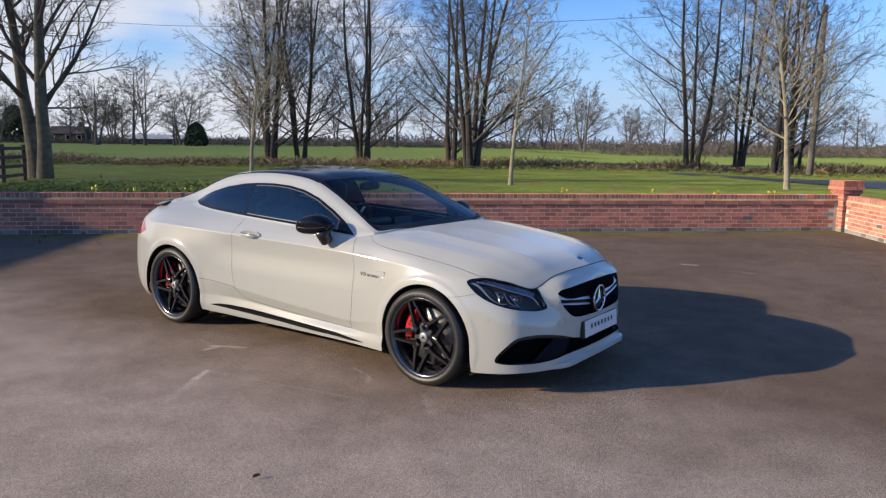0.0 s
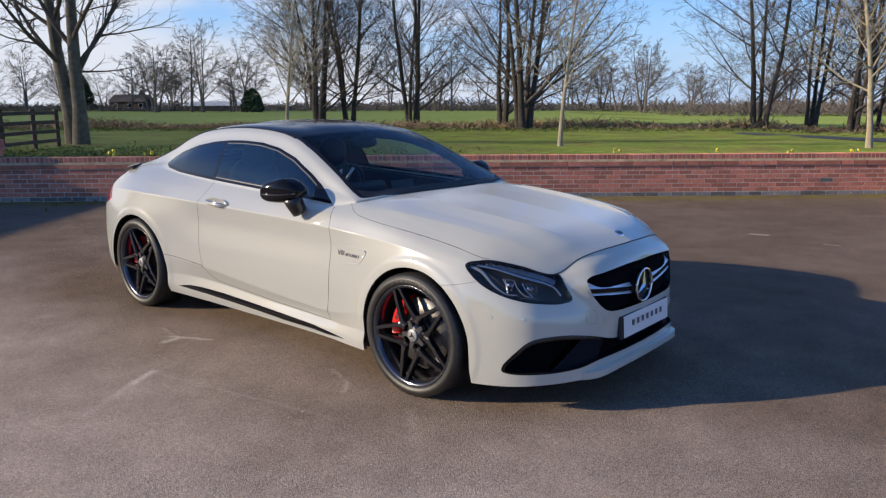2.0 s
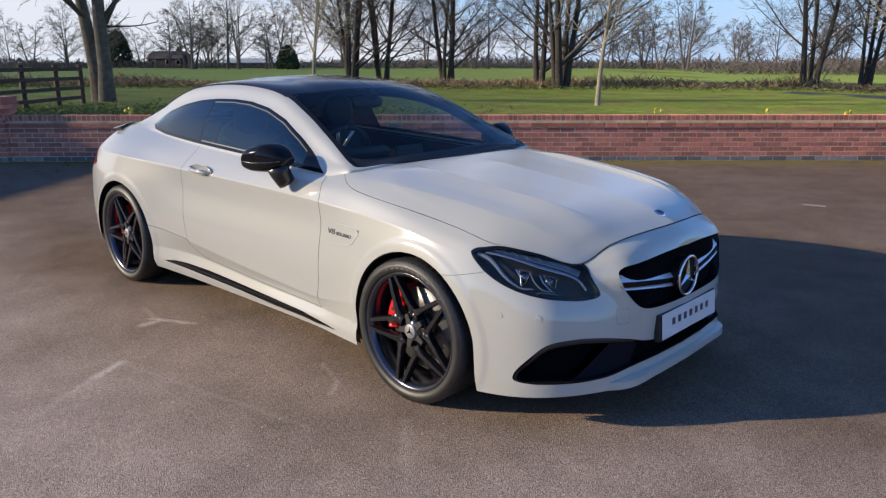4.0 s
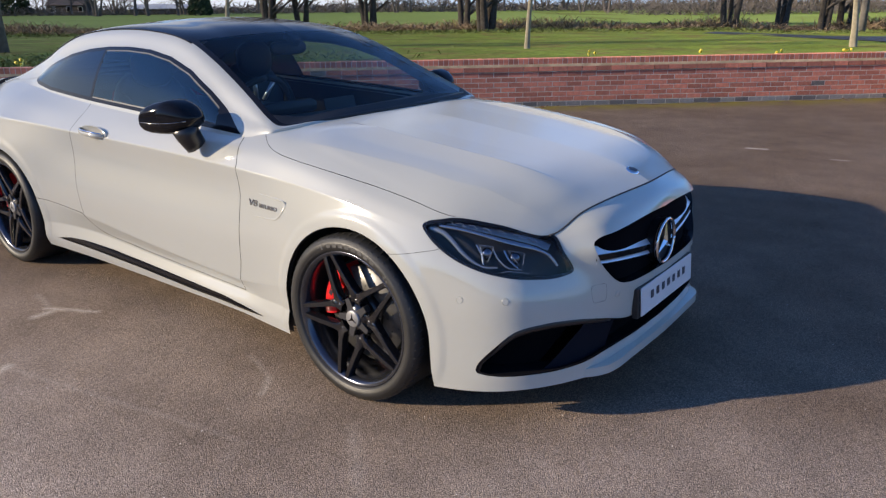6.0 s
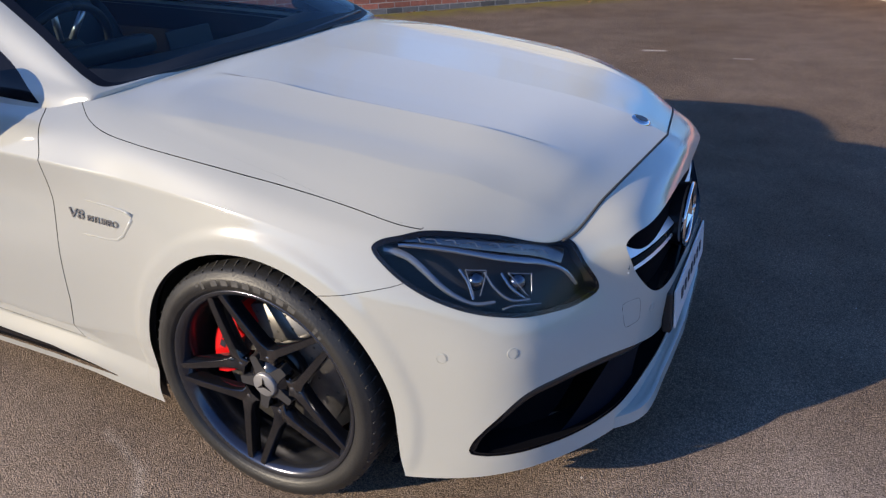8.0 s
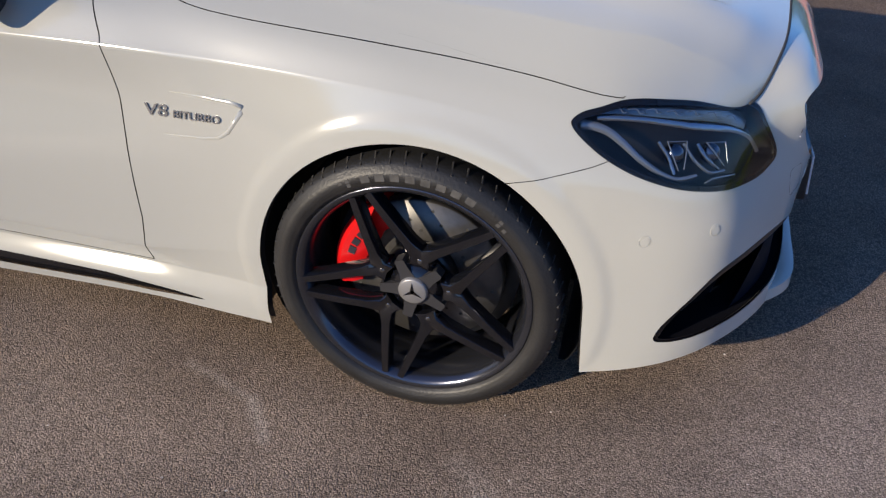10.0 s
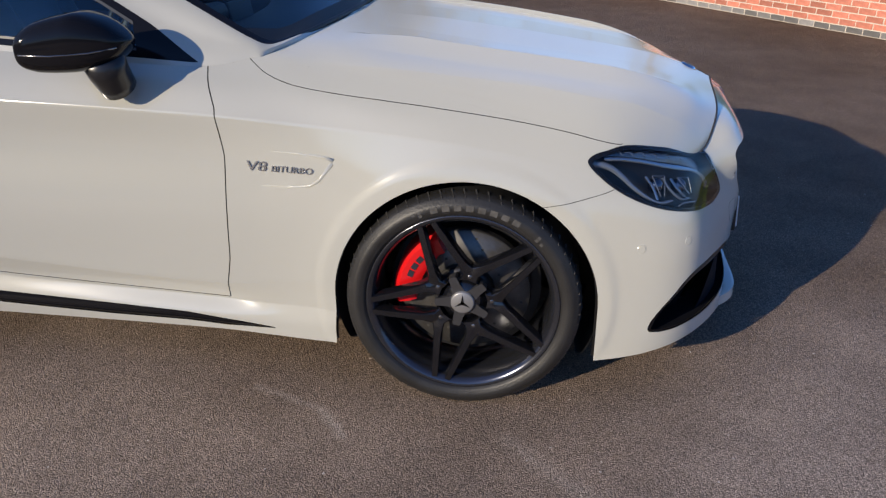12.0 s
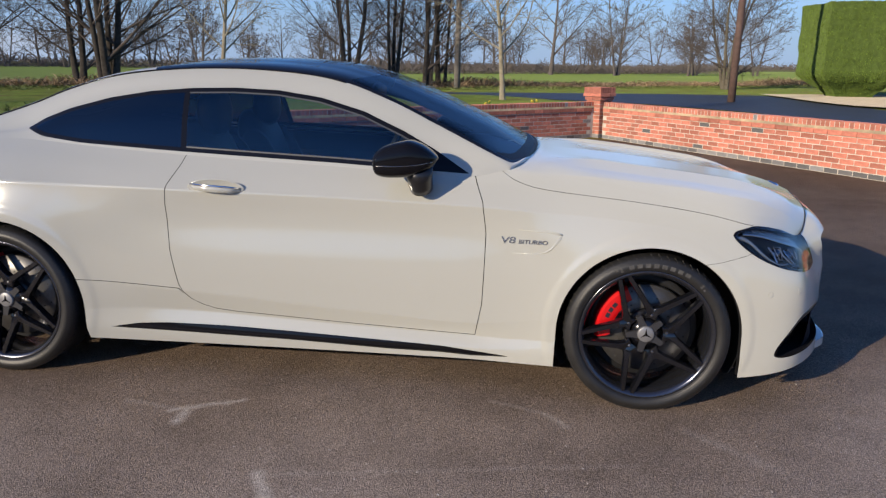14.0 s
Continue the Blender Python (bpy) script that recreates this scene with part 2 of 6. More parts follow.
    for x0, y0, x1, y1, wide, much in GLINTS_AND_SPECKS:
        dx, dy = x1 - x0, y1 - y0
        pa = vec("SUBTRACT", flat, (x0, y0, 0)).outputs[0]
        h = nt.nodes.new("ShaderNodeMath")
        h.operation, h.use_clamp = "MULTIPLY", True
        h.inputs[1].default_value = 1 / (dx * dx + dy * dy)
        nt.links.new(vec("DOT_PRODUCT", pa, (dx, dy, 0)).outputs["Value"], h.inputs[0])
        along = vec("SCALE", (dx, dy, 0), None)
        nt.links.new(h.outputs[0], along.inputs["Scale"])
        near = vec("LENGTH", vec("SUBTRACT", pa, along.outputs[0]).outputs[0], None).outputs["Value"]
        a = rng(near, wide * 0.75, 0.0, 0.0, much)
        if glint is None:
            glint = a
        else:
            k2 = nt.nodes.new("ShaderNodeMath")
            k2.operation = "MAXIMUM"
            nt.links.new(glint, k2.inputs[0]), nt.links.new(a, k2.inputs[1])
            glint = k2.outputs[0]
    glint = mul(glint, rng(bw.outputs["Val"], 0.25, 0.7, 0.45, 1.0))
    col = mixc(glint, col, (0.95, 0.86, 0.76, 1))
    nt.links.new(col, b.inputs["Base Color"])
    bp = nt.nodes.new("ShaderNodeBump")
    bp.inputs["Strength"].default_value, bp.inputs["Distance"].default_value = 0.9, 0.004
    bp.invert = True
    nt.links.new(stones.outputs["Distance"], bp.inputs["Height"])
    bp2 = nt.nodes.new("ShaderNodeBump")
    bp2.inputs["Strength"].default_value, bp2.inputs["Distance"].default_value = 0.5, 0.0015
    nt.links.new(fine.outputs["Distance"], bp2.inputs["Height"])
    nt.links.new(bp.outputs["Normal"], bp2.inputs["Normal"])
    nt.links.new(bp2.outputs["Normal"], b.inputs["Normal"])
    return m


# ---- materials ----
PAINT = mat("pearl_white_paint", (0.518, 0.515, 0.463), rough=0.58, metal=0.06, scale=900, vary=0.03, coat=1.0, big=0.01, spec=0.32)
PAINT.node_tree.nodes["Principled BSDF"].inputs["Diffuse Roughness"].default_value = 1.0
PAINT.node_tree.nodes["Principled BSDF"].inputs["Coat IOR"].default_value = 1.8
PAINT.node_tree.nodes["Principled BSDF"].inputs["Coat Roughness"].default_value = 0.10
BLACK_GLOSS = mat("gloss_black", (0.008, 0.008, 0.010), rough=0.06, vary=0.0, spec=0.25)
BLACK_SATIN = mat("satin_black", (0.014, 0.014, 0.016), rough=0.28, scale=40, vary=0.1)
BLACK_PLASTIC = mat("black_plastic", (0.012, 0.012, 0.013), rough=0.55, scale=60, vary=0.15, bump=0.05, bump_scale=500)
RUBBER = mat("tyre_rubber", (0.019, 0.0188, 0.019), rough=0.48, scale=14, vary=0.3, bump=0.12, bump_scale=160, grain=0.12)
WHEEL_BLACK = mat("wheel_black", (0.006, 0.0065, 0.009), rough=0.16, scale=30, vary=0.1, coat=0.8, spec=0.4)
RIM = mat("gloss_black_rim", (0.085, 0.090, 0.110), rough=0.20, metal=0.85, vary=0.05)
CHROME = mat("chrome", (0.75, 0.76, 0.78), rough=0.12, metal=1.0, vary=0.03)
SILVER = mat("satin_silver", (0.60, 0.61, 0.63), rough=0.3, metal=0.9, vary=0.05)
DISC = mat("brake_disc_steel", (0.13, 0.125, 0.12), rough=0.4, metal=0.75, scale=50, vary=0.15)
CAP_GREY = mat("centre_cap_grey", (0.26, 0.26, 0.27), rough=0.42, metal=0.5, vary=0.05)
# blue sky mirrored in the gloss black is put into this colour
DEFLECTOR = mat("deflector_sky_navy", (0.006, 0.0085, 0.016), rough=0.6, vary=0.0, spec=0.08)
RED = mat("red_caliper", (0.62, 0.008, 0.010), rough=0.3, vary=0.05, coat=0.4)
ARM_GREY = mat("satin_grey_alloy", (0.050, 0.050, 0.055), rough=0.4, metal=0.4, vary=0.08)
TYRE_MARK = mat("worn_tyre_lettering", (0.066, 0.064, 0.062), rough=0.75, scale=60, vary=0.4)
LAMP_SILVER = mat("lamp_light_guide", (0.25, 0.27, 0.30), rough=0.22, metal=0.6, vary=0.02)
LAMP_GREY = mat("lamp_brow", (0.29, 0.315, 0.36), rough=0.16, metal=0.9, vary=0.05)
LENS = mat("lens_reflector", (0.16, 0.17, 0.20), rough=0.12, metal=1.0, vary=0.0)
LOUVRE = mat("grille_louvre_silver", (0.72, 0.75, 0.80), rough=0.3, metal=0.4, vary=0.03)
DARK_CHROME = mat("dark_chrome", (0.20, 0.20, 0.21), rough=0.22, metal=0.9, vary=0.02)
BADGE_CHROME = mat("badge_chrome", (0.34, 0.34, 0.35), rough=0.25, metal=0.8, vary=0.02)
SEAL = mat("grey_window_seal", (0.06, 0.062, 0.065), rough=0.45, vary=0.05)
SEAM = mat("shut_line", (0.045, 0.043, 0.041), rough=0.8, vary=0.0)
GLASS_WS = glass("windscreen_glass", (0.72, 0.79, 0.80), 0.0, 1.36, (0.85, 0.93, 1.0), 0.6)
GLASS_SIDE = glass("side_glass", (0.60, 0.70, 0.74), 0.0, 1.85, (0.72, 0.92, 1.0))
GLASS_DARK = glass("privacy_glass", (0.05, 0.055, 0.06), 0.0, 1.85, (0.76, 0.90, 1.0))
GLASS_LAMP = glass("lamp_lens", (0.92, 0.94, 0.96), 0.0, 1.33)
WHITE_PLASTIC = mat("plate_white", (0.72, 0.73, 0.74), rough=0.35, vary=0.04)
PLATE_INK = mat("plate_lettering", (0.06, 0.065, 0.085), rough=0.4, vary=0.0)
INK = mat("dark_lettering", (0.02, 0.02, 0.03), rough=0.4, vary=0.0)
TAIL_RED = mat("tail_lamp_red", (0.25, 0.01, 0.012), rough=0.08, vary=0.05, coat=0.8)
INTAKE_BLACK = mat("intake_black", (0.004, 0.0042, 0.006), rough=0.85, scale=60, vary=0.1, spec=0.04)
LEATHER = mat("black_leather", (0.012, 0.012, 0.012), rough=0.5, scale=30, vary=0.2, bump=0.1, bump_scale=250)
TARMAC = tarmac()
ROAD = mat("road_asphalt", (0.05, 0.051, 0.053), rough=0.6, scale=8, vary=0.15, big=0.15, bump=0.3, bump_scale=90)
GRASS = mat("lawn_grass", (0.118, 0.160, 0.027), rough=0.9, scale=5, vary=0.38, big=0.35, big_scale=0.5, patch=(0.135, 0.118, 0.036), patch_scale=0.9, bump=0.6, bump_scale=50, spec=0.1)
FIELD = mat("crop_field", (0.158, 0.212, 0.047), rough=0.9, scale=1.4, vary=0.18, big=0.15, big_scale=0.04, bump=0.4, bump_scale=12, spec=0.1)
BRICK = mat("red_brick", (0.50, 0.190, 0.130), rough=0.85, scale=20, vary=0.22, bump=0.15, bump_scale=120, rand=0.22)
BRICK_J = mat("red_brick_joined", (0.50, 0.190, 0.130), rough=0.85, scale=20, vary=0.22, bump=0.15, bump_scale=120, island=0.22)
BLUE_BRICK = mat("blue_brick", (0.205, 0.200, 0.195), rough=0.6, scale=20, vary=0.2, bump=0.2, bump_scale=120, rand=0.35)
BLUE_BRICK_J = mat("blue_brick_joined", (0.205, 0.200, 0.195), rough=0.6, scale=20, vary=0.2, bump=0.2, bump_scale=120, island=0.35)
MORTAR = mat("mortar", (0.60, 0.54, 0.46), rough=0.95, scale=15, vary=0.2, bump=0.3, bump_scale=150)
for rough_stuff in (BRICK, BRICK_J, MORTAR, BLUE_BRICK, BLUE_BRICK_J):
    rough_stuff.node_tree.nodes["Principled BSDF"].inputs["Diffuse Roughness"].default_value = 1.0
BARK = mat("tree_bark", (0.155, 0.135, 0.100), rough=0.95, scale=7, vary=0.35, bump=0.7, bump_scale=35, big=0.25, big_scale=0.9, spec=0.2)
BARK_DARK = mat("dark_bark", (0.080, 0.068, 0.056), rough=0.95, scale=7, vary=0.35, bump=0.7, bump_scale=35, big=0.25, big_scale=0.9, spec=0.2)
BARK_PALE = mat("pale_bark", (0.36, 0.31, 0.215), rough=0.9, scale=12, vary=0.25, bump=0.4, bump_scale=60, big=0.2, big_scale=1.5)
TWIG = mat("twig_bark", (0.125, 0.102, 0.085), rough=0.95, scale=3, vary=0.25, spec=0.1)
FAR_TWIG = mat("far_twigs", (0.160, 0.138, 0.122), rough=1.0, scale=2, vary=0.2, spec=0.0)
WOOD_DARK = mat("dark_fence_wood", (0.085, 0.057, 0.04), rough=0.9, scale=9, vary=0.3, bump=0.5, bump_scale=60)
POLE_WOOD = mat("weathered_pole", (0.19, 0.17, 0.145), rough=0.9, scale=5, vary=0.25, bump=0.5, bump_scale=40)
POLE_DARK = mat("dark_pole", (0.115, 0.07, 0.055), rough=0.8, scale=5, vary=0.3, bump=0.5, bump_scale=40)
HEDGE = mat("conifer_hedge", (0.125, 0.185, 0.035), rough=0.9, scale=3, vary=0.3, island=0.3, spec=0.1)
BRAMBLE = mat("dead_bramble", (0.31, 0.222, 0.138), rough=0.95, scale=2, vary=0.3, island=0.5, spec=0.1)
LEDGE = mat("mossy_mortar", (0.46, 0.36, 0.235), rough=0.95, scale=6, vary=0.35, bump=0.4, bump_scale=90, big=0.2, big_scale=1.3)
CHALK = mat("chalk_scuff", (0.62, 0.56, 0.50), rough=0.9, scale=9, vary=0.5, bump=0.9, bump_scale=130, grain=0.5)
FAR_LAND = mat("far_farmland", (0.10, 0.10, 0.06), rough=1.0, scale=0.05, vary=0.3, big=0.3, big_scale=0.01, spec=0.0)
ROUGH_GRASS = mat("rough_grass", (0.16, 0.19, 0.06), rough=0.95, scale=2, vary=0.3, island=0.4, spec=0.1)
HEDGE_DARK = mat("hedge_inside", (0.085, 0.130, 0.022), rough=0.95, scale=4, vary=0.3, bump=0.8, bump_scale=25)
BULB_LEAF = mat("bulb_leaf", (0.12, 0.22, 0.03), rough=0.6, scale=9, vary=0.2)
YELLOW = mat("daffodil_yellow", (0.75, 0.60, 0.08), rough=0.6, vary=0.05)
DEAD_LEAF = mat("dead_leaf", (0.22, 0.10, 0.05), rough=0.8, scale=30, vary=0.3, rand=0.3)
RENDER_DARK = mat("farm_brick", (0.055, 0.04, 0.036), rough=0.9, scale=2, vary=0.2)
PALE_ROOF = mat("pale_sheet_roof", (0.40, 0.42, 0.44), rough=0.7, scale=1, vary=0.1)
EVERGREEN = mat("evergreen_leaf", (0.035, 0.055, 0.022), rough=0.9, scale=1, vary=0.2, island=0.4)
STONE = mat("sandy_verge", (0.42, 0.35, 0.24), rough=0.95, scale=3, vary=0.2, bump=0.4, bump_scale=30)
RENDER_WALL = mat("house_brick_wall", (0.33, 0.17, 0.12), rough=0.9, scale=6, vary=0.2, bump=0.3)
ROOF_TILE = mat("roof_tile", (0.10, 0.075, 0.065), rough=0.85, scale=5, vary=0.25, bump=0.4)


# ---- ground ----
WALL_P = np.array([-2.75, 6.95])                 # a point at the foot of the long garden wall
WALL_D = np.array([0.722, 0.692])                # along it, towards the corner pier
WALL_N = np.array([-0.692, 0.722])               # outwards
CORNER = np.array([2.15, 11.62])
SIDE_D = np.array([0.514, -0.858])               # the second wall, from the corner back along the drive
SIDE_N = np.array([0.858, 0.514])


def wall_xy(t, s=0.0):
    return WALL_P + WALL_D * t + WALL_N * s


def side_xy(t, s=0.0):
    return CORNER + SIDE_D * t + SIDE_N * s


def ground_z(x, y):
    s = (x - WALL_P[0]) * WALL_N[0] + (y - WALL_P[1]) * WALL_N[1]
    r = (x - CORNER[0]) * SIDE_N[0] + (y - CORNER[1]) * SIDE_N[1]
    z = 0.47 - 0.33 * smooth01(7, 20, s)
    z = z + (-0.04 - z) * smooth01(2.0, 8.0, r)
    z = np.where((s < 0.16) & (r < 0.16), -0.03, z)
    z = np.where((s < 0.16) & (r >= 0.16), -0.04, z)
    return z


# ---- the car's skin ----
def spline(ctrl, n):
    """A curve through the rows of ctrl (k, ...), n steps a span, with slopes set by the spacing."""
    P = np.asarray(ctrl, float)
    k = len(P)
    flat = P.reshape(k, -1)
    h = np.maximum(np.linalg.norm(np.diff(flat[:, :3], axis=0), axis=1), 1e-4) ** 0.5
    d = np.diff(flat, axis=0) / h[:, None]
    m = np.empty_like(flat)
    m[0], m[-1] = d[0], d[-1]
    for i in range(1, k - 1):
        m[i] = (d[i - 1] * h[i] + d[i] * h[i - 1]) / (h[i] + h[i - 1])
    out = []
    for i in range(k - 1):
        t = np.linspace(0, 1, n, endpoint=False)[:, None]
        a, b = flat[i], flat[i + 1]
        out.append((2 * t**3 - 3 * t**2 + 1) * a + (t**3 - 2 * t**2 + t) * h[i] * m[i] + (-2 * t**3 + 3 * t**2) * b + (t**3 - t**2) * h[i] * m[i + 1])
    out.append(flat[-1:])
    return np.concatenate(out).reshape(-1, *P.shape[1:])


def through_x(ctrl, x):
    """Values of a smooth curve of (x, values...) at x."""
    C = spline(sorted(ctrl), 24)
    return [np.interp(x, C[:, 0], C[:, j]) for j in range(1, C.shape[1])]


def grid_skin(G):
    """Verts, normals and faces of a grid of points (rows, columns, 3)."""
    r, c, _ = G.shape
    du = np.gradient(G, axis=1)
    dv = np.gradient(G, axis=0)
    N = np.cross(du, dv)
    N /= np.maximum(np.linalg.norm(N, axis=2, keepdims=True), 1e-9)
    idx = np.arange(r * c).reshape(r, c)
    F = np.stack([idx[:-1, :-1], idx[:-1, 1:], idx[1:, 1:], idx[1:, :-1]], -1).reshape(-1, 4)
    return G.reshape(-1, 3), N.reshape(-1, 3), [tuple(f) for f in F]


def cut(skin, fn):
    """Parts a skin along fn = 0. Gives the part where fn < 0 and the rest."""
    V, N, F = skin
    if not len(F):
        return skin, skin
    f = fn(V)
    f = np.where(np.abs(f) < 1e-6, 1e-6, f)
    neg = f < 0
    ins, outs, extra, memo = [], [], [], {}
    base = len(V)

    def mid(a, b):
        key = (a, b) if a < b else (b, a)
        if key not in memo:
            t = f[key[0]] / (f[key[0]] - f[key[1]])
            memo[key] = base + len(extra)
            extra.append((key[0], key[1], t))
        return memo[key]

    for face in F:
        s = [neg[i] for i in face]
        if all(s):
            ins.append(face)
        elif not any(s):
            outs.append(face)
        else:
            A, B = [], []
            for i, a in enumerate(face):
                b = face[(i + 1) % len(face)]
                (A if neg[a] else B).append(a)
                if neg[a] != neg[b]:
                    q = mid(a, b)
                    A.append(q), B.append(q)
            if len(A) > 2:
                ins.append(tuple(A))
            if len(B) > 2:
                outs.append(tuple(B))
    if extra:
        i, j, t = (np.array(q) for q in zip(*extra))
        V = np.concatenate([V, V[i] + (V[j] - V[i]) * t[:, None]])
        M = N[i] + (N[j] - N[i]) * t[:, None]
        N = np.concatenate([N, M / np.maximum(np.linalg.norm(M, axis=1, keepdims=True), 1e-9)])
    return tidy((V, N, ins)), tidy((V, N, outs))


def tidy(skin):
    V, N, F = skin
    if not F:
        return np.zeros((0, 3)), np.zeros((0, 3)), []
    used = np.unique(np.concatenate([np.asarray(f) for f in F]))
    back = np.full(len(V), -1)
    back[used] = np.arange(len(used))
    return V[used], N[used], [tuple(int(back[i]) for i in f) for f in F]


def joined(*skins):
    V, N, F, k = [], [], [], 0
    for v, n, f in skins:
        V.append(v), N.append(n)
        F += [tuple(i + k for i in g) for g in f]
        k += len(v)
    return np.concatenate(V), np.concatenate(N), F


def mirrored(skin):
    V, N, F = skin
    return V * (1, -1, 1), N * (1, -1, 1), [f[::-1] for f in F]


def both(skin):
    return joined(skin, mirrored(skin))


def shifted(skin, d):
    V, N, F = skin
    return V + N * d, N, F


def outline(poly, axes=(0, 2)):
    """Signed distance (below 0 inside) from a closed outline drawn in two of the axes."""
    Q = np.asarray(poly, float)
    R = np.roll(Q, -1, axis=0)

    def fn(V):
        P = axes(V) if callable(axes) else V[:, list(axes)]
        best = np.full(len(P), 1e9)
        inside = np.zeros(len(P), bool)
        for a, b in zip(Q, R):
            e = b - a
            t = np.clip(((P - a) @ e) / max(e @ e, 1e-12), 0, 1)
            best = np.minimum(best, np.linalg.norm(P - a - t[:, None] * e, axis=1))
            c = ((a[1] <= P[:, 1]) & (b[1] > P[:, 1])) | ((b[1] <= P[:, 1]) & (a[1] > P[:, 1]))
            with np.errstate(divide="ignore", invalid="ignore"):
                xx = a[0] + (P[:, 1] - a[1]) * (b[0] - a[0]) / (b[1] - a[1])
            inside ^= c & (P[:, 0] < xx)
        return np.where(inside, -best, best)

    return fn


def seam(skin, fn, width):
    """Parts a skin along fn = 0 with a gap of that width: the inside, the outside, the gap."""
    ins, rest = cut(skin, lambda V: fn(V) + width / 2)
    gap, outs = cut(rest, lambda V: fn(V) - width / 2)
    return ins, outs, gap


def rim_wall(skin, depth, lip=0.001):
    """The inner wall round the free edge of a skin: verts and faces down to a depth."""
    V, N, F = skin
    count = collections.Counter(tuple(sorted((f[i], f[(i + 1) % len(f)]))) for f in F for i in range(len(f)))
    ring = [e for e, k in count.items() if k == 1 and abs(V[e[0]][1]) + abs(V[e[1]][1]) > 1e-4]
    P = [p for e in ring for i in e for p in (V[i] + N[i] * lip, V[i] - N[i] * depth)]
    return P, [(4 * i, 4 * i + 2, 4 * i + 3, 4 * i + 1) for i in range(len(ring))]


def rounded(pts, n=8):
    """A closed smooth outline through pts."""
    P = [tuple(p) for p in pts]
    C = spline(P[-2:] + P + P[:2], n)
    return C[2 * n:(2 + len(P)) * n]


def soften(A, B, line, reach):
    """Blends the normals of two skins that meet along a line."""
    C = np.asarray(line, float)
    M = np.zeros_like(C)
    for V, N, _ in (A, B):
        for i, c in enumerate(C):
            M[i] += N[int(np.argmin(((V - c) ** 2).sum(1)))]
    M /= np.linalg.norm(M, axis=1, keepdims=True)
    out = []
    for V, N, F in (A, B):
        N = N.copy()
        lo, hi = C.min(0) - reach, C.max(0) + reach
        for k in np.where(((V > lo) & (V < hi)).all(1))[0]:
            d = ((C - V[k]) ** 2).sum(1)
            i = int(np.argmin(d))
            w = max(0.0, 1 - d[i] ** 0.5 / reach) ** 1.5
            n = N[k] * (1 - w) + M[i] * w
            N[k] = n / np.linalg.norm(n)
        out.append((V, N, F))
    return out


# Feature lines of the right flank, from the middle of the nose round the side to the middle of the tail.
BOTTOM = [(2.285, 0, 0.185), (2.27, -0.3, 0.18), (2.225, -0.53, 0.172), (2.035, -.775, .16), (1.80, -.885, .155), (1.42, -.90, .16), (1.02, -.90, .165), (.84, -.885, .165), (.70, -.872, .165), (.1, -.862, .165), (-.6, -.862, .165), (-1.0, -.88, .17), (-1.42, -.90, .18), (-1.85, -.88, .20), (-2.12, -.75, .22), (-2.30, -.45, .24), (-2.36, 0, .25)]
SILL = [(2.285, 0, 0.24), (2.27, -0.3, 0.235), (2.222, -0.535, 0.225), (2.035, -.785, .215), (1.80, -.888, .21), (1.42, -.91, .21), (1.0, -.898, .215), (.84, -.885, .215), (.70, -.878, .215), (.1, -.872, .215), (-.6, -.872, .215), (-1.0, -.89, .22), (-1.42, -.92, .23), (-1.85, -.90, .25), (-2.14, -.77, .27), (-2.34, -.46, .29), (-2.40, 0, .30)]
SILL_TOP = [(2.288, 0, 0.3), (2.272, -0.3, 0.295), (2.215, -0.535, 0.29), (2.04, -.785, .28), (1.80, -.890, .275), (1.42, -.915, .275), (1.0, -.885, .272), (.84, -.868, .266), (.70, -.852, .266), (.1, -.846, .286), (-.6, -.849, .318), (-1.0, -.885, .315), (-1.42, -.93, .29), (-1.85, -.91, .31), (-2.16, -.78, .33), (-2.38, -.47, .35), (-2.44, 0, .36)]
LOW = [(2.295, 0, 0.375), (2.278, -0.3, 0.375), (2.214, -0.53, 0.375), (2.045, -.785, .38), (1.80, -.893, .385), (1.42, -.920, .40), (1.0, -.898, .37), (.84, -.890, .345), (.70, -.890, .336), (.1, -.892, .370), (-.6, -.890, .418), (-1.0, -.898, .435), (-1.42, -.935, .42), (-1.85, -.915, .43), (-2.17, -.785, .44), (-2.40, -.475, .45), (-2.46, 0, .46)]
MID = [(2.298, 0, 0.475), (2.276, -0.35, 0.475), (2.2, -0.525, 0.485), (2.045, -.783, .50), (1.81, -.893, .515), (1.42, -.922, .55), (1.0, -.898, .555), (.84, -.890, .555), (.70, -.889, .555), (.1, -.889, .555), (-.6, -.888, .56), (-1.0, -.900, .57), (-1.42, -.932, .58), (-1.85, -.91, .59), (-2.17, -.785, .60), (-2.41, -.475, .61), (-2.47, 0, .62)]
HIGH = [(2.292, 0, 0.575), (2.266, -0.39, 0.575), (2.168, -0.53, 0.58), (2.020, -.765, .60), (1.81, -.880, .625), (1.42, -.912, .68), (1.0, -.885, .705), (.84, -.871, .73), (.70, -.865, .735), (.1, -.861, .74), (-.6, -.865, .745), (-1.0, -.895, .735), (-1.42, -.925, .745), (-1.85, -.895, .75), (-2.16, -.77, .76), (-2.40, -.465, .77), (-2.46, 0, .78)]
SHOULDER = [(2.284, 0, 0.665), (2.258, -0.42, 0.652), (2.148, -0.540, 0.64), (1.99, -.735, .675), (1.79, -.852, .712), (1.42, -.888, .785), (1.0, -.868, .815), (.84, -.870, .825), (.70, -.870, .832), (.1, -.868, .850), (-.6, -.871, .862), (-1.0, -.875, .872), (-1.42, -.895, .885), (-1.85, -.845, .885), (-2.13, -.72, .885), (-2.34, -.44, .88), (-2.41, 0, .88)]
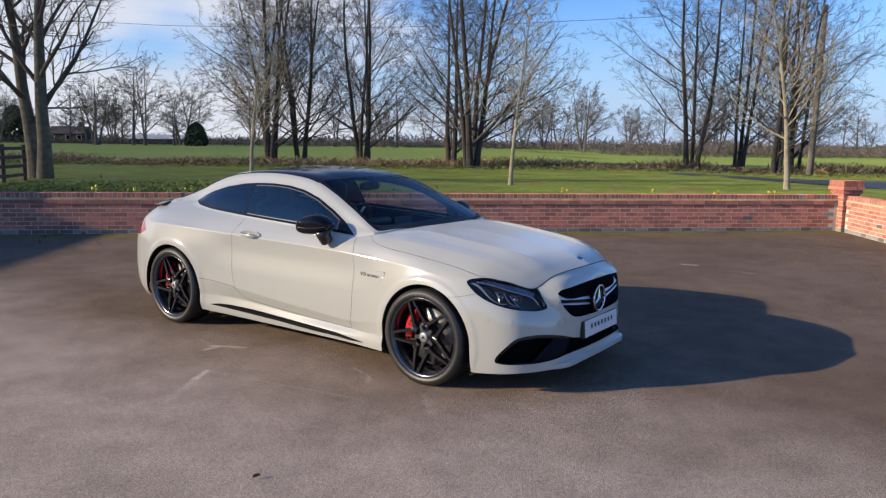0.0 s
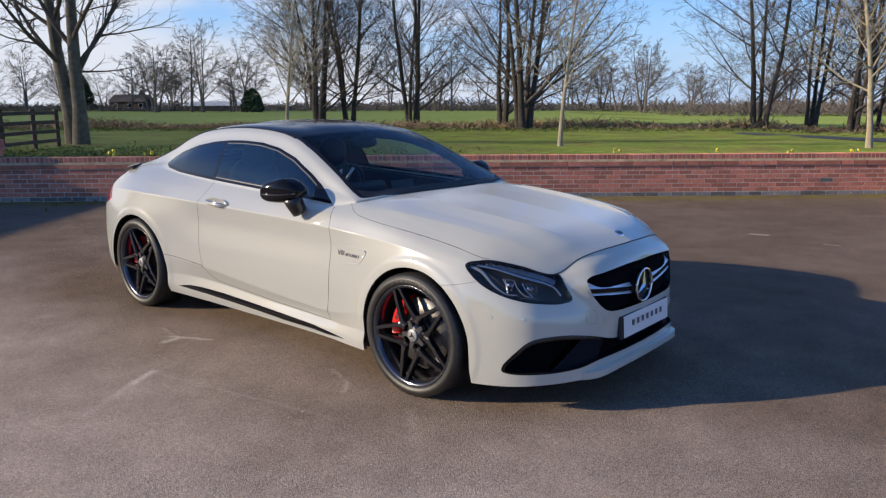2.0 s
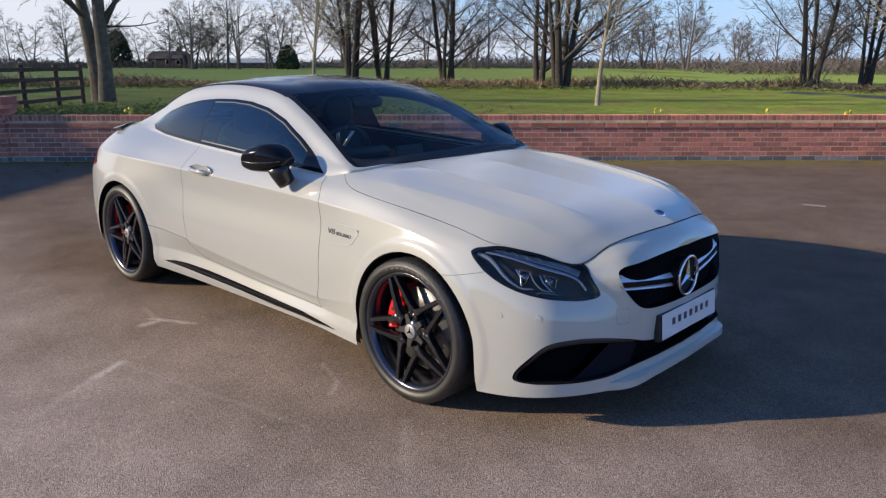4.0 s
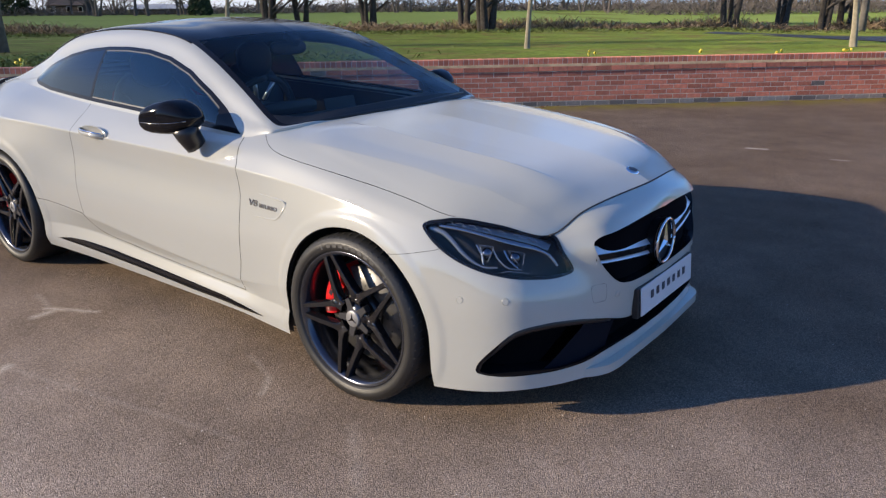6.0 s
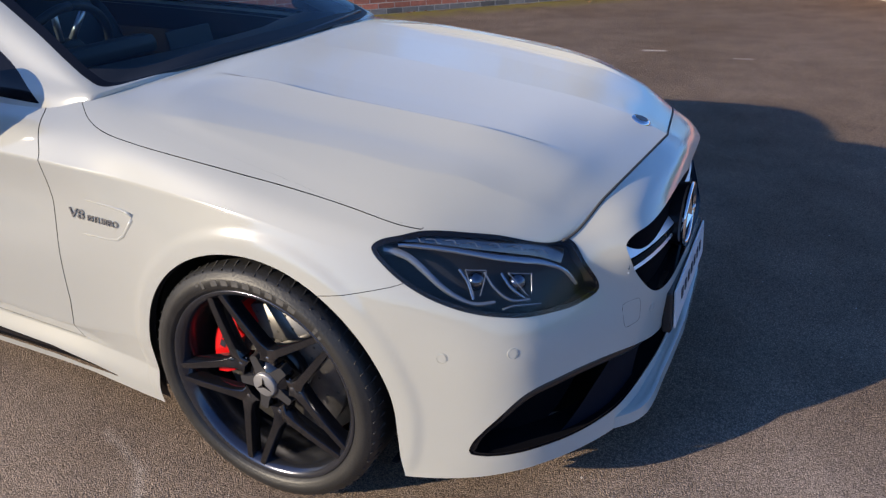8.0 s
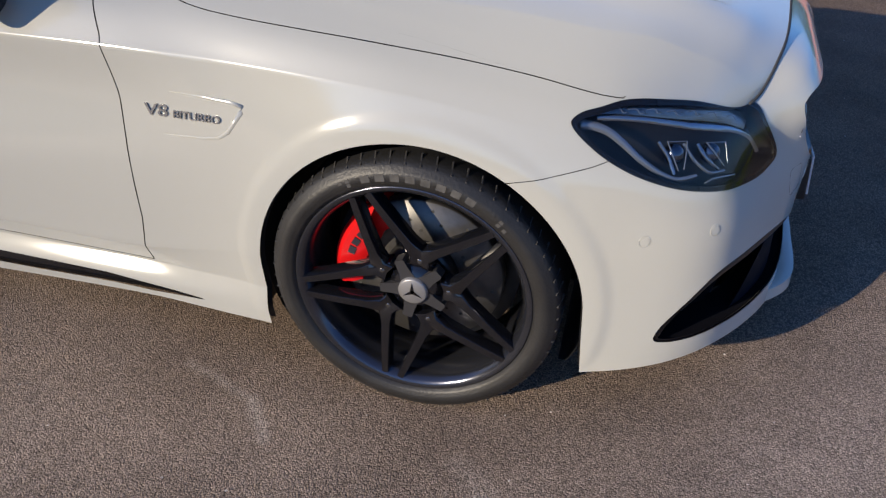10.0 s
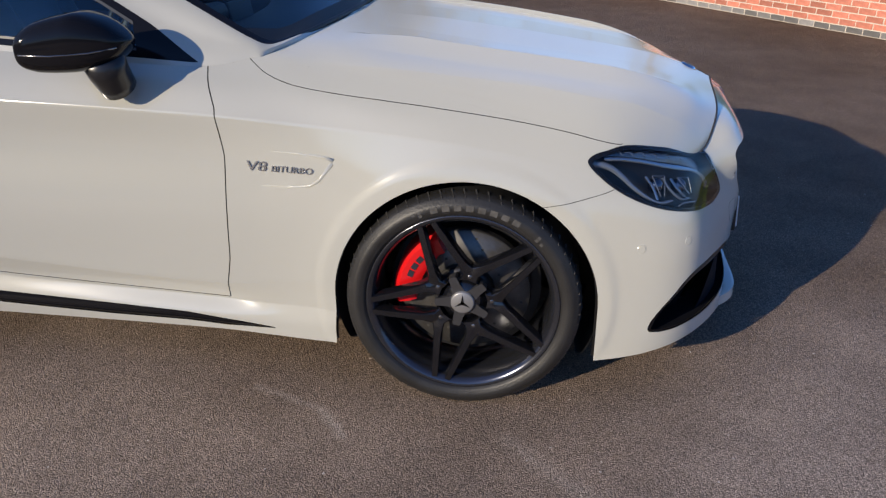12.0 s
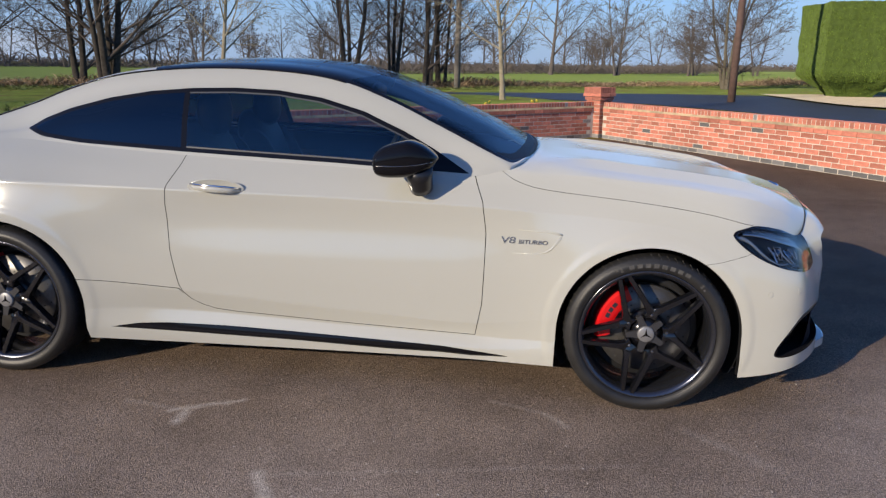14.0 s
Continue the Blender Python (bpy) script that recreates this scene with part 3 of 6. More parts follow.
UPPER = [(2.262, 0, 0.752), (2.210, -0.43, 0.724), (2.114, -0.558, 0.676), (1.955, -.73, .712), (1.79, -.832, .752), (1.42, -.857, .832), (1.0, -.828, .888), (.84, -.818, .905), (.70, -.825, .905), (.1, -.822, .918), (-.6, -.815, .935), (-1.0, -.808, .955), (-1.42, -.795, .975), (-1.83, -.765, .970), (-2.07, -.67, .955), (-2.26, -.42, .945), (-2.32, 0, .945)]
BELT = [(2.203, 0, 0.803), (2.141, -0.4365, 0.769), (2.078, -0.576, 0.701), (1.955, -.695, .745), (1.79, -.800, .788), (1.42, -.808, .872), (1.0, -.768, .945), (.84, -.746, .968), (.70, -.776, .945), (.1, -.778, .968), (-.6, -.760, 1.000), (-1.0, -.730, 1.022), (-1.42, -.682, 1.046), (-1.80, -.668, 1.040), (-2.00, -.60, 1.025), (-2.19, -.38, 1.020), (-2.25, 0, 1.025)]
ROWS = [BOTTOM, SILL, SILL_TOP, LOW, MID, HIGH, SHOULDER, UPPER, BELT]
AX_F, AX_R, R_TYRE = 1.42, -1.42, 0.333
ARCH_F, ARCH_R = (1.425, 0.325, 0.372), (-1.42, 0.335, 0.378)


def flank_skin():
    NU, NV = 34, 14
    loops = np.stack([spline(r, NU) for r in ROWS])              # rows, u, 3
    soft = np.stack([spline(loops[:, j], NV) for j in range(loops.shape[1])], 1)
    hard = np.stack([np.concatenate([spline(loops[0:3, j], NV)[:-1], spline(loops[2:4, j], NV)[:-1], spline(loops[3:7, j], NV)[:-1], spline(loops[6:9, j], NV)]) for j in range(loops.shape[1])], 1)
    u = np.linspace(0, len(BELT) - 1, loops.shape[1])
    w = (smooth01(3.2, 6.0, u) * (1 - smooth01(12.5, 14, u)))[None, :, None]
    G = soft * (1 - w) + hard * w
    # rolled lips round the wheel openings
    for cx, cz, rad in (ARCH_F, ARCH_R):
        d = np.hypot(G[..., 0] - cx, G[..., 2] - cz) - rad
        lift = 0.0045 * smooth01(0.064, 0.034, d) + 0.008 * np.exp(-(np.maximum(d, 0) / 0.09) ** 2)
        G[..., 1] -= np.where(G[..., 1] < -0.6, lift * smooth01(-0.10, -0.02, d) * smooth01(0.12, 0.24, G[..., 2]), 0)
    V, N, F = grid_skin(G[:, ::-1])
    # one smooth sheet across the middle of nose and tail
    N[:, 1] *= smooth01(0.0, 0.14, -V[:, 1])
    return V, N / np.linalg.norm(N, axis=1, keepdims=True), F


def eased(Z, front, mid, side, hold):
    """Heights near Z where hold is 1, bent like a thin sheet between the edges where it is 0."""
    A, B = Z.shape
    a, b = 44, 30
    ia, ib = np.linspace(0, A - 1, a), np.linspace(0, B - 1, b)
    ja, jb = ia.round().astype(int), ib.round().astype(int)
    T, H = Z[np.ix_(ja, jb)], hold[np.ix_(ja, jb)]
    T[0], T[:, 0], T[:, -1] = front[jb], mid[ja], side[ja]
    n = a * b
    at = np.arange(n).reshape(a, b)
    M, r = np.zeros((n, n)), np.zeros(n)

    def term(rows, coef, want, weight):
        for i, ci in zip(rows, coef):
            for j, cj in zip(rows, coef):
                np.add.at(M, (i, j), weight * ci * cj)
            np.add.at(r, i, weight * ci * want)

    for g in (at, at.T):
        term((g[:-2].ravel(), g[1:-1].ravel(), g[2:].ravel()), (1, -2, 1), 0.0, 1.0)
    term((at[:-1, :-1].ravel(), at[1:, :-1].ravel(), at[:-1, 1:].ravel(), at[1:, 1:].ravel()), (1, -1, -1, 1), 0.0, 2.0)
    term((at[:, 0], at[:, 1]), (-1, 1), 0.0, 2.0)
    term((at.ravel(),), (1,), T.ravel(), 3.0 * H.ravel() ** 2)
    rim = np.unique(np.concatenate([at[0], at[-1], at[:, 0], at[:, -1]]))
    term((rim,), (1,), T.ravel()[rim], 400.0)
    S = np.linalg.solve(M, r).reshape(a, b)

    def finer(P, n):
        # cubic steps between the coarse rows
        t = np.linspace(0, len(P) - 1, n)
        k = np.minimum(t.astype(int), len(P) - 2)
        f = (t - k)[:, None]
        Q = np.concatenate([2 * P[:1] - P[1:2], P, 2 * P[-1:] - P[-2:-1]])
        p0, p1, p2, p3 = (Q[k + m] for m in range(4))
        return p1 + 0.5 * f * (p2 - p0 + f * (2 * p0 - 5 * p1 + 4 * p2 - p3 + f * (3 * (p1 - p2) + p3 - p0)))

    S = finer(finer(S, A).T, B).T
    S[0], S[:, 0], S[:, -1] = front, mid, side
    out = Z + (S - Z) * (1 - hold)
    out[0] = front
    return out


def bonnet_skin():
    side = spline(BELT, 16)[32:113]                                   # from the lamp back to the screen
    front = spline(BELT, 20)[:41]
    rear = spline([(.955, 0, 1.005), (.945, -.30, 1.003), (.905, -.58, .990), (.84, -.746, .968)], 20)
    mid = spline([(2.203, 0, .803), (2.178, 0, .814), (2.130, 0, .832), (2.06, 0, .853), (1.95, 0, .879), (1.6, 0, .930), (1.25, 0, .972), (.955, 0, 1.005)], 16)

    def even(C, n):
        q = np.concatenate([[0], np.cumsum(np.linalg.norm(np.diff(C, axis=0), axis=1))])
        t = np.linspace(0, q[-1], n)
        return np.stack([np.interp(t, q, C[:, k]) for k in range(3)], 1)

    A, B = 130, 190
    side, mid, front, rear = even(side, A), even(mid, A), even(front, B), even(rear, B)
    s = np.linspace(0, 1, A)[:, None, None]
    v = np.linspace(0, 1, B)[None, :, None]
    G = (1 - v) * mid[:, None] + v * side[:, None] + (1 - s) * front[None] + s * rear[None]
    G -= (1 - s) * (1 - v) * mid[0] + (1 - s) * v * side[0] + s * (1 - v) * mid[-1] + s * v * side[-1]
    # a flat top that rolls over to the wings, and two ridges with a short steep inner side
    yy, xx = -G[..., 1], G[..., 0]
    edge, top = side[np.argsort(side[:, 0])], mid[np.argsort(mid[:, 0])]
    ye, ze = (np.interp(xx, edge[:, 0], edge[:, k]) for k in (1, 2))
    zm = np.interp(xx, top[:, 0], top[:, 2])
    flat = ze + (zm - ze) * (1 - np.clip(yy / np.maximum(-ye, 0.2), 0, 1) ** (5.4 + 1.2 * smooth01(2.02, 1.55, xx)))
    keep = smooth01(0.90, 1.06, xx)
    G[..., 2] += (flat - G[..., 2]) * keep
    G[..., 2] = eased(G[..., 2], front[:, 2], mid[:, 2], side[:, 2], smooth01(2.00, 1.66, xx))
    crease = through_x([(0.80, .46), (1.09, .474), (1.40, .492), (1.65, .474), (1.85, .448), (1.98, .413), (2.05, .385), (2.25, .30)], np.clip(xx.ravel(), .8, 2.25))[0].reshape(xx.shape)
    d = yy - crease
    ramp = smooth01(2.06, 1.78, xx) * smooth01(1.00, 1.26, xx)
    outer = np.maximum(1 - d / 0.135, 0) ** 1.5
    inner = 0.20 * np.maximum(1 + d / 0.20, 0) + 0.80 * smooth01(-0.026, 0.0, d)
    G[..., 2] += 0.020 * np.where(d > 0, outer, inner) * ramp
    G[..., 2] += 0.010 * np.exp(-((xx - 2.03) / 0.12) ** 2 - ((yy - .46) / 0.14) ** 2) * smooth01(0.0, 0.10, s[..., 0]) * smooth01(0.0, 0.08, np.maximum(-ye - yy, 0))
    # a fold between the flat top and the roll to the wing, and a faint fold down the middle
    fold = through_x([(0.80, .745), (1.19, .742), (1.38, .730), (1.59, .710), (1.76, .694), (1.86, .658), (1.95, .628), (2.07, .565), (2.25, .50)], np.clip(xx.ravel(), .8, 2.25))[0].reshape(xx.shape)
    shut = smooth01(0.0, 0.04, np.maximum(-ye - yy, 0))
    G[..., 2] += 0.0125 * np.maximum(1 - np.abs(yy - fold) / 0.13, 0) ** 1.5 * smooth01(1.00, 1.20, xx) * smooth01(2.10, 1.98, xx) * shut
    G[..., 2] += 0.008 * np.maximum(1 - yy / 0.36, 0) ** 1.3 * smooth01(1.00, 1.30, xx) * smooth01(0.0, 0.12, s[..., 0])
    return grid_skin(G[:, ::-1])


def cabin_curves():
    window = [(.955, -.02, 1.003), (.90, -.588, .996), (.84, -.728, .984), (.80, -.738, .990), (.55, -.715, 1.040), (.30, -.672, 1.160), (.05, -.630, 1.243), (-.25, -.605, 1.283), (-.64, -.592, 1.287), (-1.0, -.592, 1.248), (-1.25, -.598, 1.175), (-1.42, -.610, 1.100), (-1.80, -.600, 1.060), (-2.10, -.42, 1.045), (-2.25, -.02, 1.025)]
    rail = [(.955, -.01, 1.004), (.90, -.560, 1.002), (.84, -.705, .994), (.80, -.712, 1.010), (.55, -.655, 1.125), (.30, -.610, 1.240), (.05, -.570, 1.325), (-.25, -.545, 1.362), (-.64, -.535, 1.366), (-1.0, -.535, 1.330), (-1.25, -.535, 1.262), (-1.42, -.530, 1.200), (-1.80, -.500, 1.092), (-2.10, -.34, 1.062), (-2.25, -.01, 1.026)]
    mid = [(.955, 0, 1.005), (.75, 0, 1.115), (.50, 0, 1.232), (.25, 0, 1.335), (.05, 0, 1.392), (-.20, 0, 1.418), (-.45, 0, 1.422), (-.75, 0, 1.404), (-1.05, 0, 1.352), (-1.40, 0, 1.250), (-1.75, 0, 1.130), (-1.95, 0, 1.075), (-2.12, 0, 1.058), (-2.25, 0, 1.028)]
    return window, rail, mid


def cabin_skin():
    window, rail, mid = cabin_curves()
    belt = np.concatenate([spline([(.955, 0, 1.003), (.945, -.30, 1.001), (.905, -.58, .988), (.84, -.746, .966)], 20)[:-1], spline(BELT, 20)[140:]])
    order = np.argsort(belt[:, 0])
    X = np.concatenate([np.linspace(.954, .80, 26)[:-1], np.linspace(.80, -2.0, 190)[:-1], np.linspace(-2.0, -2.249, 26)])
    b = [np.interp(X, belt[order, 0], belt[order, k]) for k in (1, 2)]
    w, r, m = through_x(window, X), through_x(rail, X), through_x(mid, X)
    cols = []
    for i, x in enumerate(X):
        p0, p1, p2, p3 = ((q[0][i], q[1][i]) for q in (b, w, r, m))
        half = (p0[0] * .5 + p1[0] * .5, p0[1] * .5 + p1[1] * .5)
        out = 0.010 * min(1, abs(p1[1] - p0[1]) / 0.2)
        c1 = (p2[0] * .62, p2[1] + (p3[1] - p2[1]) * .66)
        c2 = (p2[0] * .3, p2[1] + (p3[1] - p2[1]) * .93)
        C = spline([(0, *p0), (0, half[0] - out, half[1] + out * .3), (0, *p1), (0, *p2), (0, *c1), (0, *c2), (0, *p3)], 10)
        C[:, 0] = x
        cols.append(C)
    return grid_skin(np.stack(cols[::-1], 1))


# ---- outlines drawn on the skin ----
def slant(V):
    return np.stack([(V[:, 0] + V[:, 1]) * 0.7071, V[:, 2]], 1)


WINDOW = [(.672, .952), (.1, .983), (-.6, 1.013), (-1.1, 1.037), (-1.30, 1.058), (-1.405, 1.090), (-1.33, 1.135), (-1.20, 1.183), (-1.0, 1.234), (-.80, 1.266), (-.60, 1.282), (-.40, 1.286), (-.20, 1.278), (0, 1.250), (.20, 1.195), (.38, 1.117), (.52, 1.043)]
DOOR = [(.694, .95), (.735, .85), (.752, .72), (.748, .55), (.742, .42), (.714, .272), (.60, .274), (.12, .296), (-.25, .315), (-.35, .319), (-.443, .330), (-.50, .349), (-.545, .376), (-.575, .41), (-.595, .45), (-.625, .60), (-.640, .80), (-.632, .88), (-.590, .96), (-.570, 1.02)]
LAMP = [(.622, .745), (.640, .760), (.685, .768), (.74, .773), (.85, .755), (.97, .727), (1.085, .698), (1.112, .648), (1.148, .576), (1.085, .562), (.99, .570), (.89, .586), (.79, .612), (.705, .652), (.648, .700)]
GRILLE = [(.2, .716), (0, .716), (-.25, .710), (-.40, .698), (-.455, .689), (-.478, .672), (-.480, .650), (-.455, .590), (-.41, .530), (-.375, .506), (-.33, .495), (-.2, .487), (0, .483), (.2, .483)]
INTAKE = [(.3, .335), (.2, .335), (0, .335), (-.30, .345), (-.43, .378), (-.55, .403), (-.68, .412), (-.765, .395), (-.81, .335), (-.838, .262), (-.834, .232), (-.70, .222), (-.55, .232), (-.42, .250), (0, .255), (.2, .255), (.3, .255)]

car = empty("sports_coupe")
tagged(car, "pearl white two-door sports coupe with black wheels on tarmac", "car")


def pieces(skin):
    """The separate islands of a skin."""
    V, N, F = skin
    root = list(range(len(V)))

    def find(i):
        while root[i] != i:
            root[i] = root[root[i]]
            i = root[i]
        return i

    for f in F:
        for i in f[1:]:
            root[find(i)] = find(f[0])
    sets = {}
    for f in F:
        sets.setdefault(find(f[0]), []).append(f)
    return [tidy((V, N, g)) for g in sets.values() if len(g) > 3]


def skin_part(name, skin, material, label="", parent=None):
    V, N, F = skin
    return mesh_ob(name, V, F, material, parent or car, label, True, N)


def build_skin():
    flank, bonnet, cabin = flank_skin(), bonnet_skin(), cabin_skin()

    flank, bonnet = soften(flank, bonnet, spline(BELT, 30)[105:211], 0.055)
    # the bonnet laps over the top of the wing, down to a gap that curls in at the screen
    run = spline([(.800, .975), (.808, .965), (.825, .954), (.857, .936), (.906, .918), (.959, .906), (1.06, .893), (1.2, .880), (1.33, .867), (1.524, .841), (1.673, .814), (1.79, .784), (1.825, .776)], 6)
    lap = [(.795, 1.1)] + [tuple(p) for p in run] + [(1.845, .792), (1.85, 1.1)]
    lap_fn = outline(lap)
    over, flank, lap_gap = seam(flank, lambda V: np.where((V[:, 1] < -.6) & (V[:, 0] > .6), lap_fn(V), 1.0), 0.0016)

    # wheel openings
    for cx, cz, rad in (ARCH_F, ARCH_R):
        def hole(V, cx=cx, cz=cz, rad=rad):
            d = np.hypot(V[:, 0] - cx, V[:, 2] - cz) - rad
            d = np.where(V[:, 2] < cz, np.abs(V[:, 0] - cx) - rad - 0.03 * (cz - V[:, 2]), d)
            return np.where(V[:, 1] < -0.5, d, 1.0)
        _, flank = cut(flank, hole)
    lamp_fn = outline(rounded(LAMP, 6), slant)
    lamp, flank = cut(flank, lambda V: np.where(V[:, 0] > 1.5, lamp_fn(V), 1.0))
    grille_fn = outline(rounded(GRILLE, 5), (1, 2))
    hole, flank = cut(flank, lambda V: np.where(V[:, 0] > 1.9, grille_fn(V), 1.0))
    intake_fn = outline(rounded(INTAKE, 5), (1, 2))
    hole2, flank = cut(flank, lambda V: np.where(V[:, 0] > 1.88, intake_fn(V), 1.0))
    tail_fn = outline([(-1.86, .80), (-1.99, .895), (-2.2, .92), (-2.6, .92), (-2.6, .74), (-2.2, .74), (-2.0, .755)])
    tail, flank = cut(flank, lambda V: np.where(V[:, 1] < -0.36, tail_fn(V), 1.0))
    strake, flank = cut(flank, outline([(-.935, .231), (-.80, .251), (-.665, .257), (-.395, .255), (-.08, .245), (.34, .229), (.574, .220), (.70, .207), (.88, .191), (.70, .183), (.574, .190), (.33, .192), (-.06, .207), (-.4, .214), (-.668, .221), (-.85, .226)]))
    # panels
    inner_skin = flank
    door, flank, gap = seam(flank, outline(DOOR), 0.0032)
    bump_fn = outline([(1.60, .633), (1.70, .648), (1.79, .668), (1.86, .69), (1.87, .9), (2.6, .9), (2.6, 0), (1.60, 0)])
    nose, flank, gap2 = seam(flank, lambda V: np.where(V[:, 0] > 1.3, bump_fn(V), 1.0), 0.0017)
    low_fn = outline([(-1.25, .462), (-1.098, .455), (-.83, .441), (-.588, .427), (-.45, .10), (-1.25, .10)])
    low, flank, gap3 = seam(flank, lambda V: np.where((V[:, 0] > -1.2) & (V[:, 1] < -.5), low_fn(V), 1.0), 0.003)
    below, gap3 = cut(gap3, lambda V: V[:, 2] - 0.405)
    flank = joined(flank, low, below)
    skin_part("front_bumper", both(nose), PAINT)
    skin_part("inner_body", both(shifted(inner_skin, -0.022)), BLACK_PLASTIC, "black inner lining")
    skin_part("body", both(flank), PAINT)
    for name, sk in (("door", door), ("door", mirrored(door))):
        skin_part(name, sk, PAINT)
    for mir in (lambda k: k, mirrored):
        for g in (gap, gap2, gap3, lap_gap):
            for q in pieces(g):
                skin_part("shut_line", mir(shifted(q, -0.007)), SEAM, "dark panel gap")
    skin_part("side_strake", shifted(strake, -0.010), BLACK_GLOSS, "gloss black sill strake")
    skin_part("side_strake", shifted(mirrored(strake), -0.010), BLACK_GLOSS, "gloss black sill strake")
    for sk in (tail, mirrored(tail)):
        skin_part("tail_lamp", sk, TAIL_RED, "dark red tail lamp")
    lamps = []
    for mir in (lambda k: k, mirrored):
        h = skin_part("headlamp", mir(shifted(lamp, 0.002)), GLASS_LAMP, "clear headlamp lens over a dark housing")
        skin_part("lamp_housing", mir(shifted(lamp, -0.055)), BLACK_PLASTIC, "black lamp housing", h)
        edge, _ = cut(lamp, lambda V: -lamp_fn(V) - 0.010)
        skin_part("lamp_rim", mir(shifted(edge, 0.0)), BLACK_GLOSS, "gloss black lamp edge", h)
        mesh_ob("lamp_wall", *rim_wall(mir(lamp), 0.056), BLACK_PLASTIC, h, "black inner wall of the lamp", smooth=False)
        lamps.append((h, mir(lamp)))
    skin_part("grille_mesh", both(shifted(hole, -0.045)), INTAKE_BLACK, "black grille backing")
    deflector, well = cut(hole2, lambda V: np.maximum(-0.590 - V[:, 1] + (V[:, 2] - .3) * 1.1, V[:, 1] + 0.37 - (V[:, 2] - .3) * .5))
    slot, well = cut(well, lambda V: -0.37 - V[:, 1])
    skin_part("air_intake", both(shifted(slot, -0.06)), INTAKE_BLACK, "black lower air intake")
    for mir in (lambda k: k, mirrored):
        for q in pieces(well):
            skin_part("side_intake", mir(shifted(q, -0.085)), INTAKE_BLACK, "black side air intake")
        skin_part("air_deflector", mir(shifted(deflector, -0.026)), DEFLECTOR, "black air deflector, tinted navy for the reflected sky")
    frame_skin, _ = cut(hole2, lambda V: -intake_fn(V) - np.where((V[:, 1] < -.5) & (V[:, 2] > .245), 0.008, 0.006))
    skin_part("intake_frame", both(shifted(frame_skin, -0.004)), BLACK_GLOSS, "gloss black intake surround")
    mesh_ob("intake_wall", *rim_wall(both(hole2), 0.09, -0.002), INTAKE_BLACK, car, "black inner wall of the lower intake", smooth=False)
    mesh_ob("grille_wall", *rim_wall(both(hole), 0.05, -0.001), BLACK_GLOSS, car, "gloss black inner wall of the grille", smooth=False)
    skin_part("bonnet", both(joined(bonnet, over)), PAINT)
    # a thick rolled trim along the top and outer edge of each side intake
    arc = [q for q in rounded(INTAKE, 5) if q[0] < -.40 and q[1] > .262 + .12 * max(0, -.78 - q[0])]
    HV, HN, _ = hole2
    for s in (1, -1):
        pts, rad = [], []
        for i, q in enumerate(arc):
            k = int(np.argmin(np.hypot(HV[:, 1] - q[0], HV[:, 2] - q[1])))
            p = HV[k] - HN[k] * 0.014 + np.array([0, .006, -.010])
            pts.append(p * (1, s, 1))
            rad.append(0.006 + 0.013 * math.sin(math.pi * (i + .5) / len(arc)) ** 0.6)
        tv, tf = tube(pts, rad, 10)
        mesh_ob("intake_trim", tv, tf, BLACK_SATIN, car, "satin black rolled intake trim")

    # cabin
    window, rail, mid = cabin_curves()
    rail_c = spline(sorted(rail), 24)
    wtop = spline(sorted(window), 24)

    def inboard(V, off=0.0):
        return np.abs(V[:, 1]) - np.interp(V[:, 0], rail_c[:, 0], -rail_c[:, 1]) + off

    win_fn = outline(WINDOW)

    def flanked(V):
        return (np.interp(V[:, 0], wtop[:, 0], wtop[:, 2]) + 0.03 - V[:, 2])

    trim, cabin = cut(cabin, lambda V: np.where(flanked(V) > 0, win_fn(V), 1.0))
    pane, trim = cut(trim, lambda V: np.maximum(win_fn(V) + 0.017, 0.992 - 0.055 * V[:, 0] - V[:, 2]))
    rear_pane, pane = cut(pane, lambda V: V[:, 0] + 0.638 - (1.279 - V[:, 2]) * 0.12)
    post, pane = cut(pane, lambda V: V[:, 0] + 0.612 - (1.279 - V[:, 2]) * 0.12)
    tri, pane = cut(pane, lambda V: 0.47 + (1.05 - V[:, 2]) * 0.3 - V[:, 0])

    seal, pane = cut(pane, lambda V: -(win_fn(V) + 0.0235))

    def header(V):
        return V[:, 0] - (0.155 - 0.28 * V[:, 1] ** 2)

    top, cabin = cut(cabin, lambda V: inboard(V, 0.004))
    screen, roof = cut(top, lambda V: -header(V))
    band, screen = cut(screen, lambda V: np.minimum(header(V) - 0.045, -inboard(V, 0.03)))
    base = spline([(.80, -.70), (.885, -.58), (.930, -.30), (.942, 0)], 12)
    cowl_skin, screen = cut(screen, lambda V: np.interp(-np.abs(V[:, 1]), base[:, 1], base[:, 0]) - 0.045 - V[:, 0])
    roof, back = cut(roof, lambda V: -0.88 + 0.25 * V[:, 1] ** 2 - V[:, 0])
    back_glass, back = cut(back, lambda V: np.maximum(np.maximum(V[:, 0] + 1.18 + 0.3 * V[:, 1] ** 2, -1.80 - V[:, 0]), inboard(V, 0.045)))
    skin_part("cabin_frame", both(cabin), PAINT)
    skin_part("headliner", both(shifted(joined(cabin, back, roof), -0.025)), BLACK_PLASTIC, "black headlining")
    skin_part("roof_rear", both(back), PAINT)
    skin_part("roof_panel", both(roof), BLACK_GLOSS, "gloss black panoramic roof")
    skin_part("cowl_panel", both(cowl_skin), BLACK_PLASTIC, "black plastic panel under the windscreen")
    skin_part("screen_band", both(band), BLACK_GLOSS, "black edge of the windscreen")
    skin_part("windscreen", both(screen), GLASS_WS, "dark tinted windscreen")
    skin_part("rear_window", both(back_glass), GLASS_DARK, "dark rear window")
